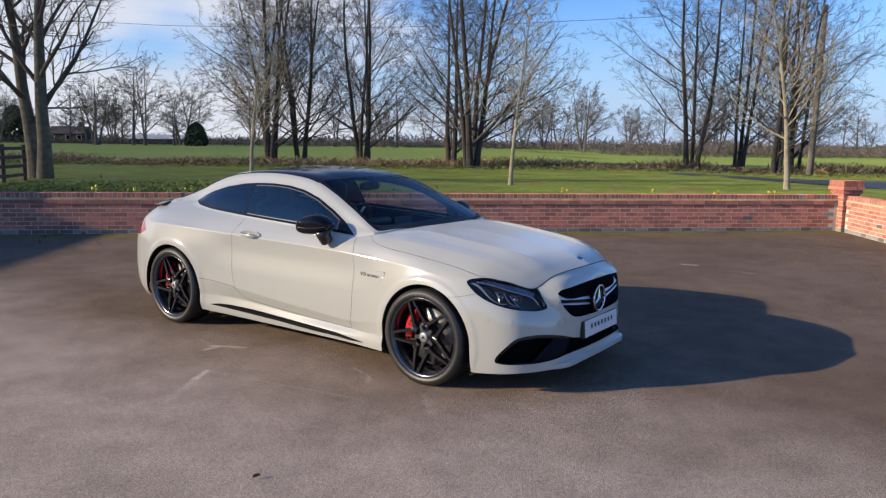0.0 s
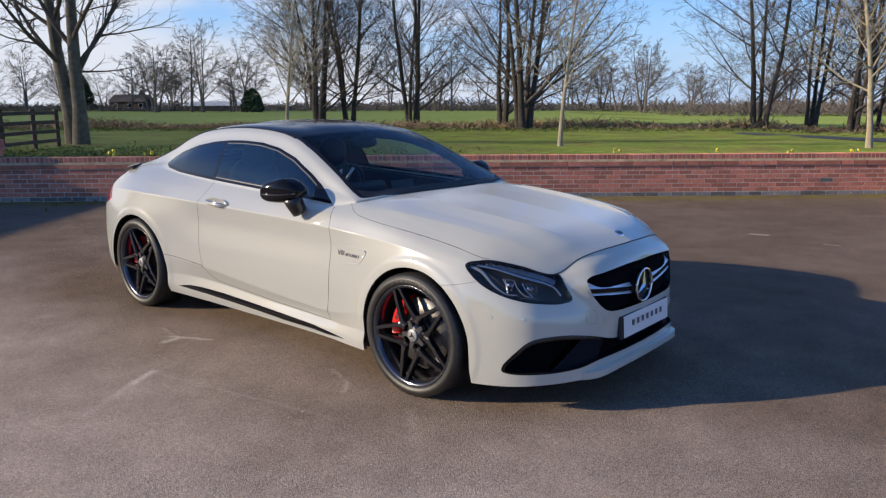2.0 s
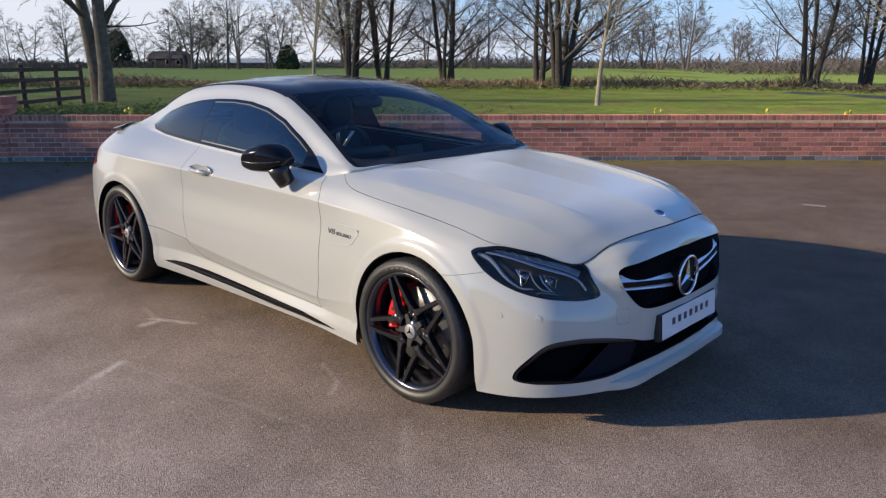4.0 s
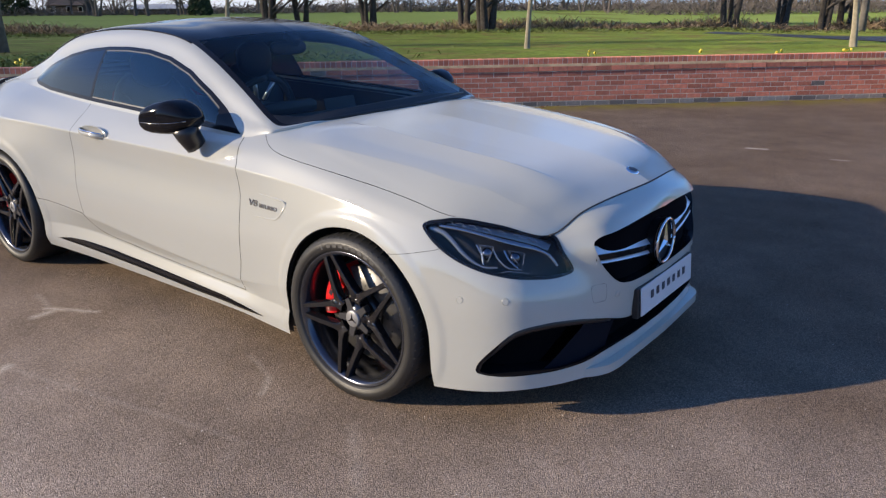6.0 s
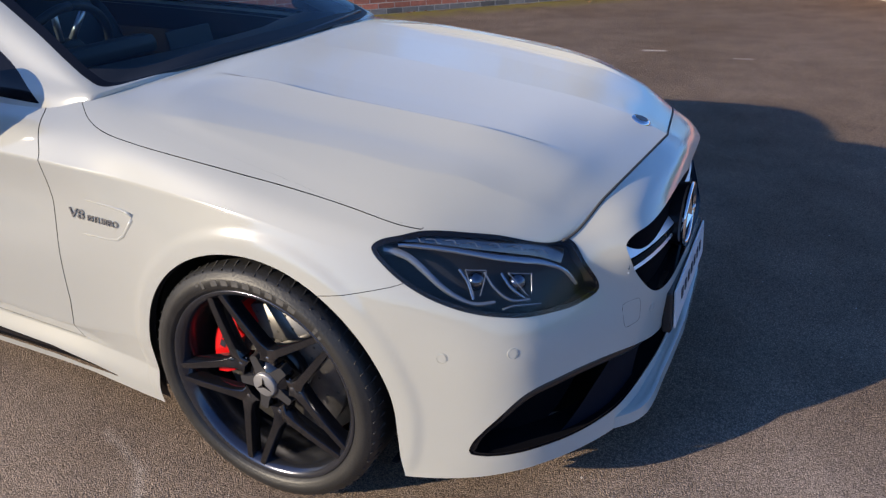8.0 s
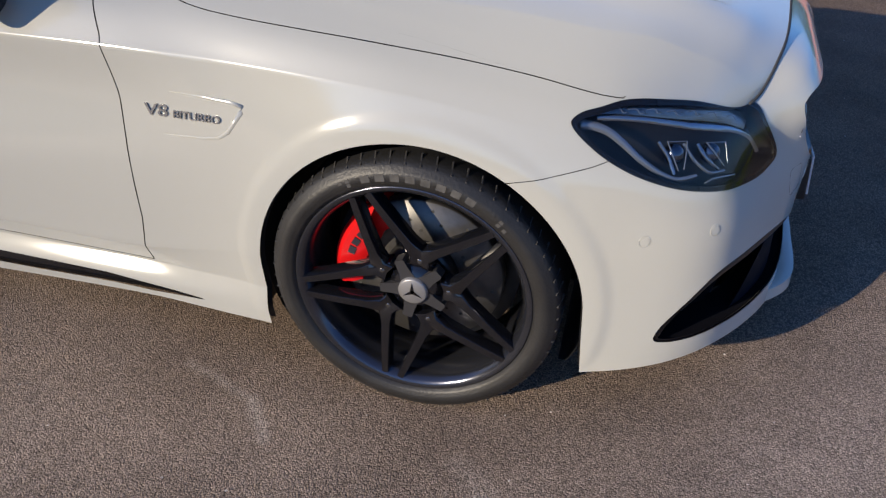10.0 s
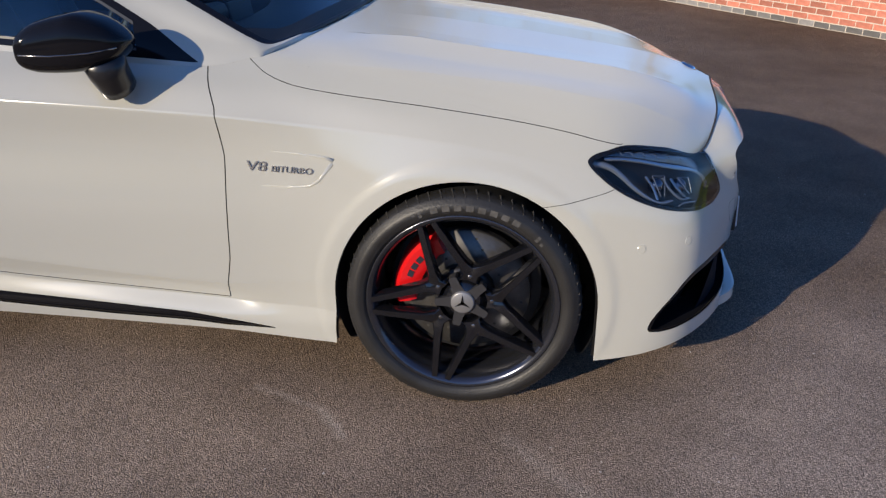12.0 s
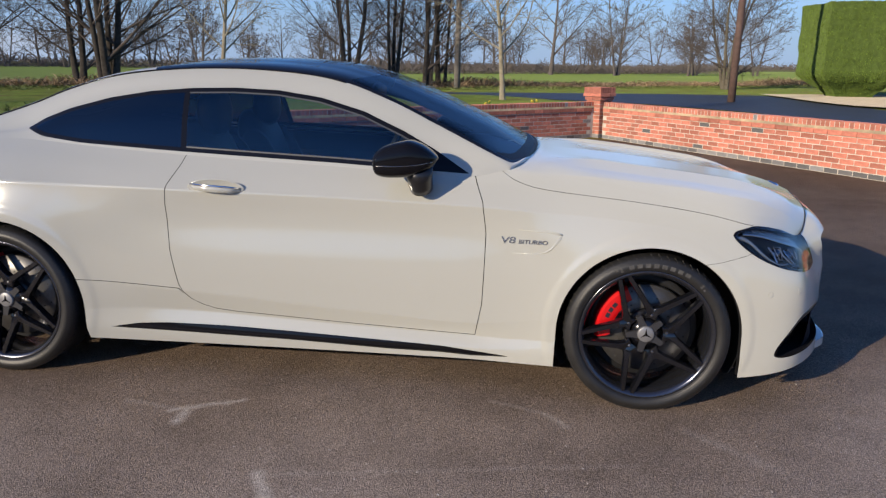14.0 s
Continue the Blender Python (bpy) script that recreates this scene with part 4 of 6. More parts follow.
    for mir in (lambda k: k, mirrored):
        skin_part("window_trim", mir(joined(trim, post, tri)), BLACK_GLOSS, "gloss black window surround")
        skin_part("window_seal", mir(seal), SEAL, "grey rubber window seal")
        skin_part("side_window", mir(pane), GLASS_SIDE, "tinted door window")
        skin_part("quarter_window", mir(rear_pane), GLASS_DARK, "privacy-tinted rear quarter window")
    return lamps, nose


lamp_lenses, nose_skin = build_skin()


# ---- wheels ----
def wheel(ax, side, name="wheel", caliper=True):
    """A tyre, a rim of five double spokes, a disc and a caliper; side -1 is the right-hand flank."""
    w = new(name)
    w.parent = car
    w.matrix_local = pose(ax, side * 0.806, R_TYRE + (0.005 if ax < 0 else -0.004)) @ (Matrix() if side < 0 else Matrix.Rotation(math.pi, 4, "Z"))
    k = 1.0 if ax > 0 else 1.018
    # outer face looks along -Y
    V, F = lathe([(.262, .10), (.275, .122), (.300, .128), (.322, .121), (.3315, .108), (.334, .085), (.334, -.085), (.3315, -.108), (.322, -.121), (.312, -.1255), (.310, -.1275), (.300, -.1285), (.292, -.1280), (.290, -.1268), (.284, -.1255), (.279, -.122), (.274, -.114)], 90)
    tyre = mesh_ob("tyre", np.array(V) * k, F, RUBBER, w, "black low-profile road tyre")
    # shoulder grooves
    bm = bmesh.new()
    for i in range(64):
        a = 2 * math.pi * i / 64
        add_box(bm, (0.0030, 0.040, 0.008), Matrix.Rotation(-a, 4, "Y") @ pose(0, -.098, .3292 * k, 14, 0, 12))
    tagged(part("tread_groove", bm, SEAM, w), "shallow tread grooves", kind="stuff")
    V, F = lathe([(.270, .11), (.253, .10), (.244, .0), (.248, -.090), (.257, -.108), (.2695, -.1185), (.275, -.1165), (.275, -.106)], 90)
    rim = mesh_ob("rim", np.array(V) * k, F, RIM, w, "gloss black alloy rim")
    for i in range(5):
        bm = bmesh.new()
        node = math.radians(113 + 36 + 72 * i)
        for sgn in (-1, 1):
            pair = node + sgn * math.radians(36)
            p0 = Vector((0.070 * math.cos(node + sgn * 0.05), 0, 0.070 * math.sin(node + sgn * 0.05)))
            pm = Vector((0.100 * math.cos(node + sgn * 0.10), 0, 0.100 * math.sin(node + sgn * 0.10)))
            p1 = Vector((0.260 * math.cos(pair - sgn * 0.075), 0, 0.260 * math.sin(pair - sgn * 0.075)))
            rows = []
            for q in np.linspace(0, 1, 9):
                c = p0.lerp(pm, q * 4) if q < 0.25 else pm.lerp(p1, (q - 0.25) / 0.75)
                d = ((pm - p0) if q < 0.12 else (p1 - pm)).normalized()
                t = Vector((-d.z, 0, d.x))
                half = 0.0135 - 0.0045 * q + 0.017 * max(0.0, 1 - q / 0.36)
                y = -0.092 - 0.020 * math.sin(q * 1.45)
                row = [bm.verts.new(c + t * off + Vector((0, y + dy, 0))) for off, dy in ((-half * 1.15, 0.034), (-half, 0.003), (-half * 0.82, 0.0), (half * 0.82, 0.0), (half, 0.003), (half * 1.15, 0.034))]
                rows.append(row)
            for a, b in zip(rows[:-1], rows[1:]):
                for j in range(5):
                    bm.faces.new((a[j], a[j + 1], b[j + 1], b[j]))
            bm.faces.new(rows[0])
        bmesh.ops.recalc_face_normals(bm, faces=bm.faces)
        part("double_spoke", bm, WHEEL_BLACK, w, "", True)
        a = math.radians(113 + 72 * i)
        arm = bmesh.new()
        front, back = ([arm.verts.new((x, y, z * k2)) for x, z in ((.024, .020), (.050, .0135), (.076, .0115), (.080, .009), (.080, -.009), (.076, -.0115), (.050, -.0135), (.024, -.020))] for y, k2 in ((-.093, 1.0), (-.065, 1.15)))
        arm.faces.new(front[::-1])
        for q in range(8):
            arm.faces.new((front[q], front[(q + 1) % 8], back[(q + 1) % 8], back[q]))
        bmesh.ops.recalc_face_normals(arm, faces=arm.faces)
        part("spoke_arm", arm, ARM_GREY, w, "satin grey inner arm", m=Matrix.Rotation(-a, 4, "Y"))
        part("wheel_bolt", box((0.012, 0.006, 0.012), Matrix.Rotation(-(a + 0.628), 4, "Y") @ pose(0.083, -0.0935, 0), 0.003), DARK_CHROME, w)
    # plain pale marks where the sidewall is lettered
    for i in range(8):
        a = math.radians(62 + i * 6.2)
        part("sidewall_mark", box((0.020, 0.002, 0.016), Matrix.Rotation(-(a - math.pi / 2), 4, "Y") @ pose(0, -.1278, 0.299 * k)), TYRE_MARK, w, "worn grey sidewall lettering block")
    for i in range(6):
        a = math.radians(48 - (i // 2) * 3.4 + (72 if i > 2 else 0))
        part("sidewall_mark", box((0.009, 0.002, 0.008), Matrix.Rotation(-(a - math.pi / 2), 4, "Y") @ pose(0, -.1275, (0.293 + 0.010 * (i % 2)) * k)), TYRE_MARK, w)
    V, F = lathe([(.0, -.092), (.044, -.092), (.050, -.084), (.072, -.074), (.074, -.03), (.0, -.03)], 30)
    mesh_ob("hub", V, F, WHEEL_BLACK, w)
    V, F = lathe([(.0, -.1025), (.030, -.1020), (.0335, -.100), (.0345, -.09)], 32)
    cap = mesh_ob("centre_cap", V, F, CAP_GREY, w, "grey metal centre cap")
    bm = bmesh.new()
    for i in range(3):
        a = math.radians(90 + 120 * i)
        d = Vector((math.cos(a), 0, math.sin(a)))
        n = Vector((-math.sin(a), 0, math.cos(a)))
        f = [bm.verts.new(v + Vector((0, -.1035, 0))) for v in (d * .026, n * .005, -d * .003, -n * .005)]
        bm.faces.new(f)
    bmesh.ops.recalc_face_normals(bm, faces=bm.faces)
    part("emblem", bm, WHEEL_BLACK, w)
    V, F = lathe([(.085, -.02), (.188, -.02), (.190, -.015), (.190, .012), (.085, .012), (.085, -.02)], 60)
    mesh_ob("brake_disc", V, F, DISC, w, "drilled steel brake disc")
    bm = bmesh.new()
    for i in range(36):
        a, r = i * 0.1745, (.112, .140, .168)[i % 3]
        bmesh.ops.create_circle(bm, cap_ends=True, radius=0.0042, segments=8, matrix=Matrix.Rotation(-a, 4, "Y") @ pose(r, -.0206, 0, 90, 0, 0))
    tagged(part("disc_holes", bm, SEAM, w), "drilled holes of the brake disc", kind="stuff")
    V, F = lathe([(.0, -.045), (.080, -.045), (.088, -.02), (.0, -.02)], 30)
    mesh_ob("disc_bell", V, F, BLACK_SATIN, w)
    # caliper on the trailing side
    bm = bmesh.new()
    a0, a1 = math.radians(114), math.radians(190)
    rows = []
    for q in np.linspace(0, 1, 10):
        a = a0 + (a1 - a0) * q
        inner = 0.130 if 0.15 < q < 0.85 else 0.141
        c, s = math.cos(a), math.sin(a)
        rows.append([bm.verts.new((r * c, y, r * s)) for r, y in ((inner, .03), (inner, -.048), (inner + .02, -.058), (.190, -.056), (.206, -.040), (.208, .03))])
    for a, b in zip(rows[:-1], rows[1:]):
        for j in range(5):
            bm.faces.new((a[j], a[j + 1], b[j + 1], b[j]))
    bm.faces.new(rows[0]), bm.faces.new(rows[-1])
    bmesh.ops.recalc_face_normals(bm, faces=bm.faces)
    part("brake_caliper", bm, RED, w, "bright red brake caliper", True)
    for i in range(3):
        a = math.radians(140 + 9 * i)
        part("caliper_mark", box((0.020, 0.002, 0.016), Matrix.Rotation(-(a - math.pi / 2), 4, "Y") @ pose(0, -.0588, 0.166)), INK, w, "plain dark mark on the caliper")
    V, F = lathe([(.0, .06), (.18, .06), (.222, .02), (.222, .10), (.0, .10)], 40)
    mesh_ob("back_plate", V, F, BLACK_PLASTIC, w)
    return w


for ax in (AX_F, AX_R):
    for side in (-1, 1):
        wheel(ax, side)

# dark wheel housings and underbody
for cx, cz, rad in (ARCH_F, ARCH_R):
    for side in (-1, 1):
        V, F = [], []
        angs = np.linspace(math.radians(-32), math.radians(212), 40)
        for a in angs:
            for yy in (0.865, 0.55):
                V.append((cx + (rad + 0.012) * math.cos(a), side * yy, max(cz + (rad + 0.012) * math.sin(a), 0.165)))
        for i in range(len(angs) - 1):
            F.append((2 * i, 2 * i + 1, 2 * i + 3, 2 * i + 2))
        V.append((cx, side * 0.55, cz))
        for i in range(len(angs) - 1):
            F.append((2 * i + 1, len(V) - 1, 2 * i + 3))
        mesh_ob("wheel_housing", V, F, BLACK_PLASTIC, car)
part("underbody", box((4.1, 1.10, 0.06), pose(-0.05, 0, 0.20)), BLACK_PLASTIC, car)
bm = bmesh.new()
tray = [(1.80, .84), (2.03, .75), (2.20, .52), (2.25, .30), (2.265, 0)]
f = bm.faces.new([bm.verts.new((x, -y, .176)) for x, y in tray] + [bm.verts.new((x, y, .176)) for x, y in tray[-2::-1]])
bmesh.ops.extrude_face_region(bm, geom=[f])
for v in list(bm.verts)[:9]:
    v.co.z += 0.012
bmesh.ops.recalc_face_normals(bm, faces=bm.faces)
part("undertray", bm, BLACK_PLASTIC, car)
part("sill_floor", box((2.0, 1.66, 0.05), pose(0.0, 0, 0.185)), BLACK_PLASTIC, car)


# ---- car details ----
def blob(center, size, power=2.6, taper=0.0, cut_front=None, n=28):
    """A soft-cornered solid, with its half sizes; taper narrows it towards +X."""
    V, F = [], []

    def se(c, p):
        return math.copysign(abs(c) ** (2 / p), c)

    for i in range(n // 2 + 1):
        ph = -math.pi / 2 + math.pi * i / (n // 2)
        for j in range(n):
            th = 2 * math.pi * j / n
            x = se(math.cos(ph), power) * se(math.cos(th), power)
            y = se(math.cos(ph), power) * se(math.sin(th), power)
            z = se(math.sin(ph), power)
            k = 1 - taper * (x * 0.5 + 0.5)
            V.append((center[0] + x * size[0], center[1] + y * size[1] * k, center[2] + z * size[2] * k))
    for i in range(n // 2):
        for j in range(n):
            k = (j + 1) % n
            F.append((i * n + j, i * n + k, (i + 1) * n + k, (i + 1) * n + j))
    return V, F


def sweep(points, section, close=False):
    """A section of (out, up) swept along points in the plan; out is to the right of the way."""
    P = np.asarray(points, float)
    V, F = [], []
    n = len(section)
    for i, p in enumerate(P):
        d = P[min(i + 1, len(P) - 1)] - P[max(i - 1, 0)]
        o = np.array([d[1], -d[0], 0]) / max(np.hypot(d[0], d[1]), 1e-9)
        for a, b in section:
            V.append(tuple(p + o * a + np.array([0, 0, b])))
    for i in range(len(P) - 1):
        for k in range(n):
            l = (k + 1) % n
            F.append((i * n + k, (i + 1) * n + k, (i + 1) * n + l, i * n + l))
    F.append(tuple(range(n)))
    F.append(tuple((len(P) - 1) * n + k for k in range(n))[::-1])
    return V, F


def tube_part(name, pts, r, material, label="", parent=None, sides=8):
    V, F = tube(pts, r, sides)
    return mesh_ob(name, V, F, material, parent or car, label)


# panel gap round the bonnet
nose_line = spline(BELT, 14)[:29]
line = [tuple(p) for p in nose_line[::-1]] + [(p[0], -p[1], p[2]) for p in nose_line[1:]]
tube_part("bonnet_gap", [(p[0] + 0.001, p[1], p[2] - 0.001) for p in line], 0.0034, SEAM, "dark bonnet gap")

# front lip, a white blade along the foot of the bumper
lip = spline([(1.97, -.700, .160), (2.07, -.640, .162), (2.165, -.572, .165), (2.238, -.520, .168), (2.284, -.455, .172), (2.302, -.25, .176), (2.312, 0, .180)], 10)
lip = np.concatenate([lip, (lip * (1, -1, 1))[::-1][1:]])
V, F = sweep(lip, [(-.075, .026), (-.012, .042), (0, .038), (.002, .006), (-.006, 0), (-.075, .004)])
bm = bmesh.new()
vs = [bm.verts.new(v) for v in V]
for f in F:
    bm.faces.new([vs[i] for i in f])
bmesh.ops.recalc_face_normals(bm, faces=bm.faces)
part("front_lip", bm, PAINT, car, "pearl white front splitter lip", True)

# grille: dark bars, a double chrome louvre and the round emblem
grille = new("grille")
grille.parent = car
tagged(grille, "black grille with a double chrome louvre")


def grille_x(y, z):
    return 2.268 - 0.13 * y * y - 0.10 * (z - 0.60) - 0.3 * y ** 4


for i in range(9):
    z = 0.497 + i * 0.025
    w = 0.44 - max(0, 0.56 - z) * 1.2
    pts = [(grille_x(y, z) - 0.040, y, z) for y in np.linspace(-w, w, 15)]
    tube_part("grille_bar", pts, 0.0022, BLACK_SATIN, "", grille, 6)
for s in (1, -1):
    def strip(name, z0, z1, h, depth, material, slope=0.0):
        pts = [(grille_x(y, 0.6) - 0.006, s * -y, z0 + (z1 - z0) * t) for t, y in ((t, 0.474 - 0.385 * t) for t in np.linspace(0, 1, 12))]
        g = -1 if s > 0 else 1
        V, F = sweep(pts, [(0, -h / 2), (g * slope, h / 2), (g * depth, h / 2), (g * depth, -h / 2)])
        bm = bmesh.new()
        vs = [bm.verts.new(v) for v in V]
        for f in F:
            bm.faces.new([vs[i] for i in f])
        bmesh.ops.recalc_face_normals(bm, faces=bm.faces)
        part(name, bm, material, grille)
    strip("louvre_upper", .634, .592, .032, .06, LOUVRE, 0.030)
    strip("louvre_web", .614, .566, .022, .035, BLACK_GLOSS)
    strip("louvre_lower", .598, .545, .012, .05, LOUVRE, 0.010)
V, F = lathe([(.060, .10), (.088, .045), (.094, .012)], 48)
mesh_ob("emblem_boss", [(2.285 - v[1], v[0], 0.572 + v[2]) for v in V], [f[::-1] for f in F], BLACK_SATIN, grille)
V, F = lathe([(.0, 0), (.083, 0)], 48)
mesh_ob("emblem_disc", [(2.272, v[0], 0.572 + v[2]) for v in V], F, BLACK_SATIN, grille)
ring = [(2.286, 0.088 * math.cos(a), 0.572 + 0.088 * math.sin(a)) for a in np.linspace(0, 2 * math.pi, 49)]
tube_part("emblem_ring", ring, 0.0075, CHROME, "chrome emblem ring", grille, 10)
bm = bmesh.new()
for i in range(3):
    a = math.radians(90 + 120 * i)
    d, n = Vector((0, math.cos(a), math.sin(a))), Vector((0, -math.sin(a), math.cos(a)))
    c = Vector((2.284, 0, 0.572))
    tip, l, r, top = (bm.verts.new(v) for v in (c + d * .085, c + n * .017 - d * .0, c - n * .017, c + Vector((.012, 0, 0))))
    bm.faces.new((tip, l, top)), bm.faces.new((tip, top, r))
bmesh.ops.recalc_face_normals(bm, faces=bm.faces)
part("emblem_star", bm, CHROME, grille, "three-bladed chrome emblem")

# dealer plate on its holder; the lettering is reduced to plain bars
part("plate_holder", box((0.026, 0.560, 0.122), pose(2.291, 0, .392, 0, -4, 0), 0.006), BLACK_PLASTIC, car)
plate = part("number_plate", box((0.006, 0.522, 0.113), pose(2.309, 0, .396, 0, -4, 0), 0.002), WHITE_PLASTIC, car, "white dealer plate with dark bars of lettering")
for i, w in enumerate((.040, .038, .038, .040, .036, .036, .036)):
    part("letter_bar", box((0.002, w * 0.62, 0.030), pose(2.3135, -0.165 + i * 0.055, .405, 0, -4, 0)), PLATE_INK, plate)
for i in range(10):
    part("small_bar", box((0.002, 0.010, 0.007), pose(2.3115, -0.125 + i * 0.028, .362, 0, -4, 0)), PLATE_INK, plate)

# round bonnet badge
V, F = lathe([(.0, .008), (.023, .0075), (.0275, .004), (.0290, 0)], 28, "Z")
badge = mesh_ob("bonnet_badge", V, F, CHROME, car, "small round chrome bonnet badge", m=pose(2.126, 0, .8350, 0, 21, 0))
V, F = lathe([(.0, .0088), (.0185, .0084)], 24, "Z")
mesh_ob("badge_face", V, F, INK, badge)

# parking sensors, let into the bumper
NV_, NN_, NF_ = nose_skin
for x, y, z in ((1.903, -.874, .51), (2.045, -.79, .509), (2.266, -.384, .465)):
    i = int(np.argmin(np.sum((NV_ - (x, y, z)) ** 2, axis=1)))
    for s in (1, -1):
        q = Vector(NN_[i] * (1, s, 1))
        c = Vector(NV_[i] * (1, s, 1)) + q * 0.0003
        R = q.to_track_quat("Z", "Y").to_matrix().to_4x4()
        V, F = lathe([(.0, .0007), (.0095, .0006), (.0101, -.003), (.0116, -.003), (.0122, .0005), (.0136, -.001)], 22, "Z")
        mesh_ob("parking_sensor", [c + R.to_3x3() @ Vector(v) for v in V], F, PAINT, car, smooth=False)

# outline of the square towing-eye cover beside the plate
ring = []
for k in range(40):
    a = 2 * math.pi * k / 40
    c, d = math.cos(a), math.sin(a)
    y, z = -.464 + .029 * math.copysign(abs(c) ** 0.4, c), .482 + .033 * math.copysign(abs(d) ** 0.4, d)
    far = (NV_[:, 1] - y) ** 2 + (NV_[:, 2] - z) ** 2
    near = np.argsort(far)[:5]
    wt = 1 / (far[near] + 1e-5)
    ring.append((float((NV_[near, 0] * wt).sum() / wt.sum()), y, z))
tube_part("tow_cover_gap", ring + ring[:1], 0.0005, SEAM, "thin gap round the towing-eye cover", None, 6)

# lamps: curved light guides and two lens blocks behind each clear cover
for (h, (LV, LN, LF)), s in zip(lamp_lenses, (1, -1)):
    Q = np.stack([(LV[:, 0] + LV[:, 1] * s) * .7071, LV[:, 2]], 1)

    def on_lamp(q, z, depth):
        dist = (Q[:, 0] - q) ** 2 + (Q[:, 1] - z) ** 2
        near = np.argsort(dist)[:10]
        wt = (1 / (dist[near] + 2e-5))[:, None]
        base, out = (LV[near] * wt).sum(0) / wt.sum(), (LN[near] * wt).sum(0) / wt.sum()
        at = (Q[near] * wt).sum(0) / wt.sum()
        return tuple(base + (q - at[0]) * np.array([.7071, .7071 * s, 0]) + np.array([0, 0, z - at[1]]) - out * depth)

    def guide(name, pts, r, material, depth=0.022):
        C = spline([(a, 0, b) for a, b in pts], 8)
        tube_part(name, [on_lamp(c[0], c[2], depth) for c in C], r, material, "", h, 6)

    def strip_in(name, pts, width, material, depth, label="", thin=1.0):
        """A flat moulded strip that follows the lens at some depth."""
        C = spline([(q, 0, z) for q, z in pts], 8)
        V, F = [], []
        for i, c in enumerate(C):
            d = C[min(i + 1, len(C) - 1)] - C[max(i - 1, 0)]
            d = d / max(np.hypot(d[0], d[2]), 1e-9)
            wide = width * (1 + (thin - 1) * i / (len(C) - 1))
            for k, dep in ((-1, depth + .006), (0, depth), (1, depth + .006)):
                V.append(on_lamp(c[0] - d[2] * k * wide / 2, c[2] + d[0] * k * wide / 2, dep))
        for i in range(len(C) - 1):
            for k in range(2):
                F.append((3 * i + k, 3 * i + 3 + k, 3 * i + 4 + k, 3 * i + 1 + k))
        mesh_ob(name, V, F, material, h, label)

    strip_in("light_guide", [(.643, .744), (.668, .738), (.692, .726), (.719, .701), (.748, .669), (.788, .637), (.818, .624), (.866, .622)], 0.021, LAMP_SILVER, 0.016, "wide silver light guide", 0.36)
    strip_in("brow_strip", [(.676, .756), (.730, .749), (.789, .736), (.886, .709), (.970, .686), (1.021, .669), (1.062, .644), (1.086, .615), (1.096, .600)], 0.013, LAMP_GREY, 0.014, "pale upper light guide", 0.75)
    for q0, z0 in ((.722, .763), (.758, .756), (.800, .749), (.847, .737), (.900, .727), (.955, .712), (1.012, .693)):
        guide("brow_rib", [(q0 - .020, z0 + .003), (q0, z0), (q0 + .004, z0 - .008), (q0 + .012, z0 - .008)], 0.0011, LAMP_SILVER, 0.007)
    strip_in("brow_panel", [(.690, .763), (.74, .764), (.83, .749), (.93, .723), (1.03, .692), (1.072, .672)], 0.030, DARK_CHROME, 0.022, "dark glossy brow panel")
    guide("lower_guide", [(.880, .604), (.902, .607), (.935, .602), (.984, .592)], 0.0022, LAMP_SILVER, 0.014)
    for q0, z0, q1, z1, q2, z2 in ((.812, .693, .861, .686, .823, .640), (.911, .673, .970, .659, .951, .621)):
        for a, b in (((q0, z0), (q1, z1)), ((q1, z1), (q2 + .010, z2)), ((q0, z0), (q2 - .004, z2))):
            guide("lens_frame", [a, ((a[0] + b[0]) / 2, (a[1] + b[1]) / 2), b], 0.0013, LAMP_SILVER, 0.014)
        c = Vector(on_lamp((q0 + q1) / 2, (z0 + z2) / 2 + .004, 0.036))
        V, F = blob((0, 0, 0), (.022, .022, .022), 2.0, n=12)
        mesh_ob("lens_block", [c + Vector(v) for v in V], F, LENS, h, "bright projector lens", True)
        strip_in("lens_shroud", [(q0 - .010, z0 + .004), (q0 + .004, (z0 + z2) / 2), (q2 - .004, z2 - .006)], 0.008, LAMP_GREY, 0.024)
    strip_in("lens_sweep", [(.858, .684), (.871, .654), (.890, .632), (.911, .618), (.958, .608)], 0.0065, LAMP_SILVER, 0.018)

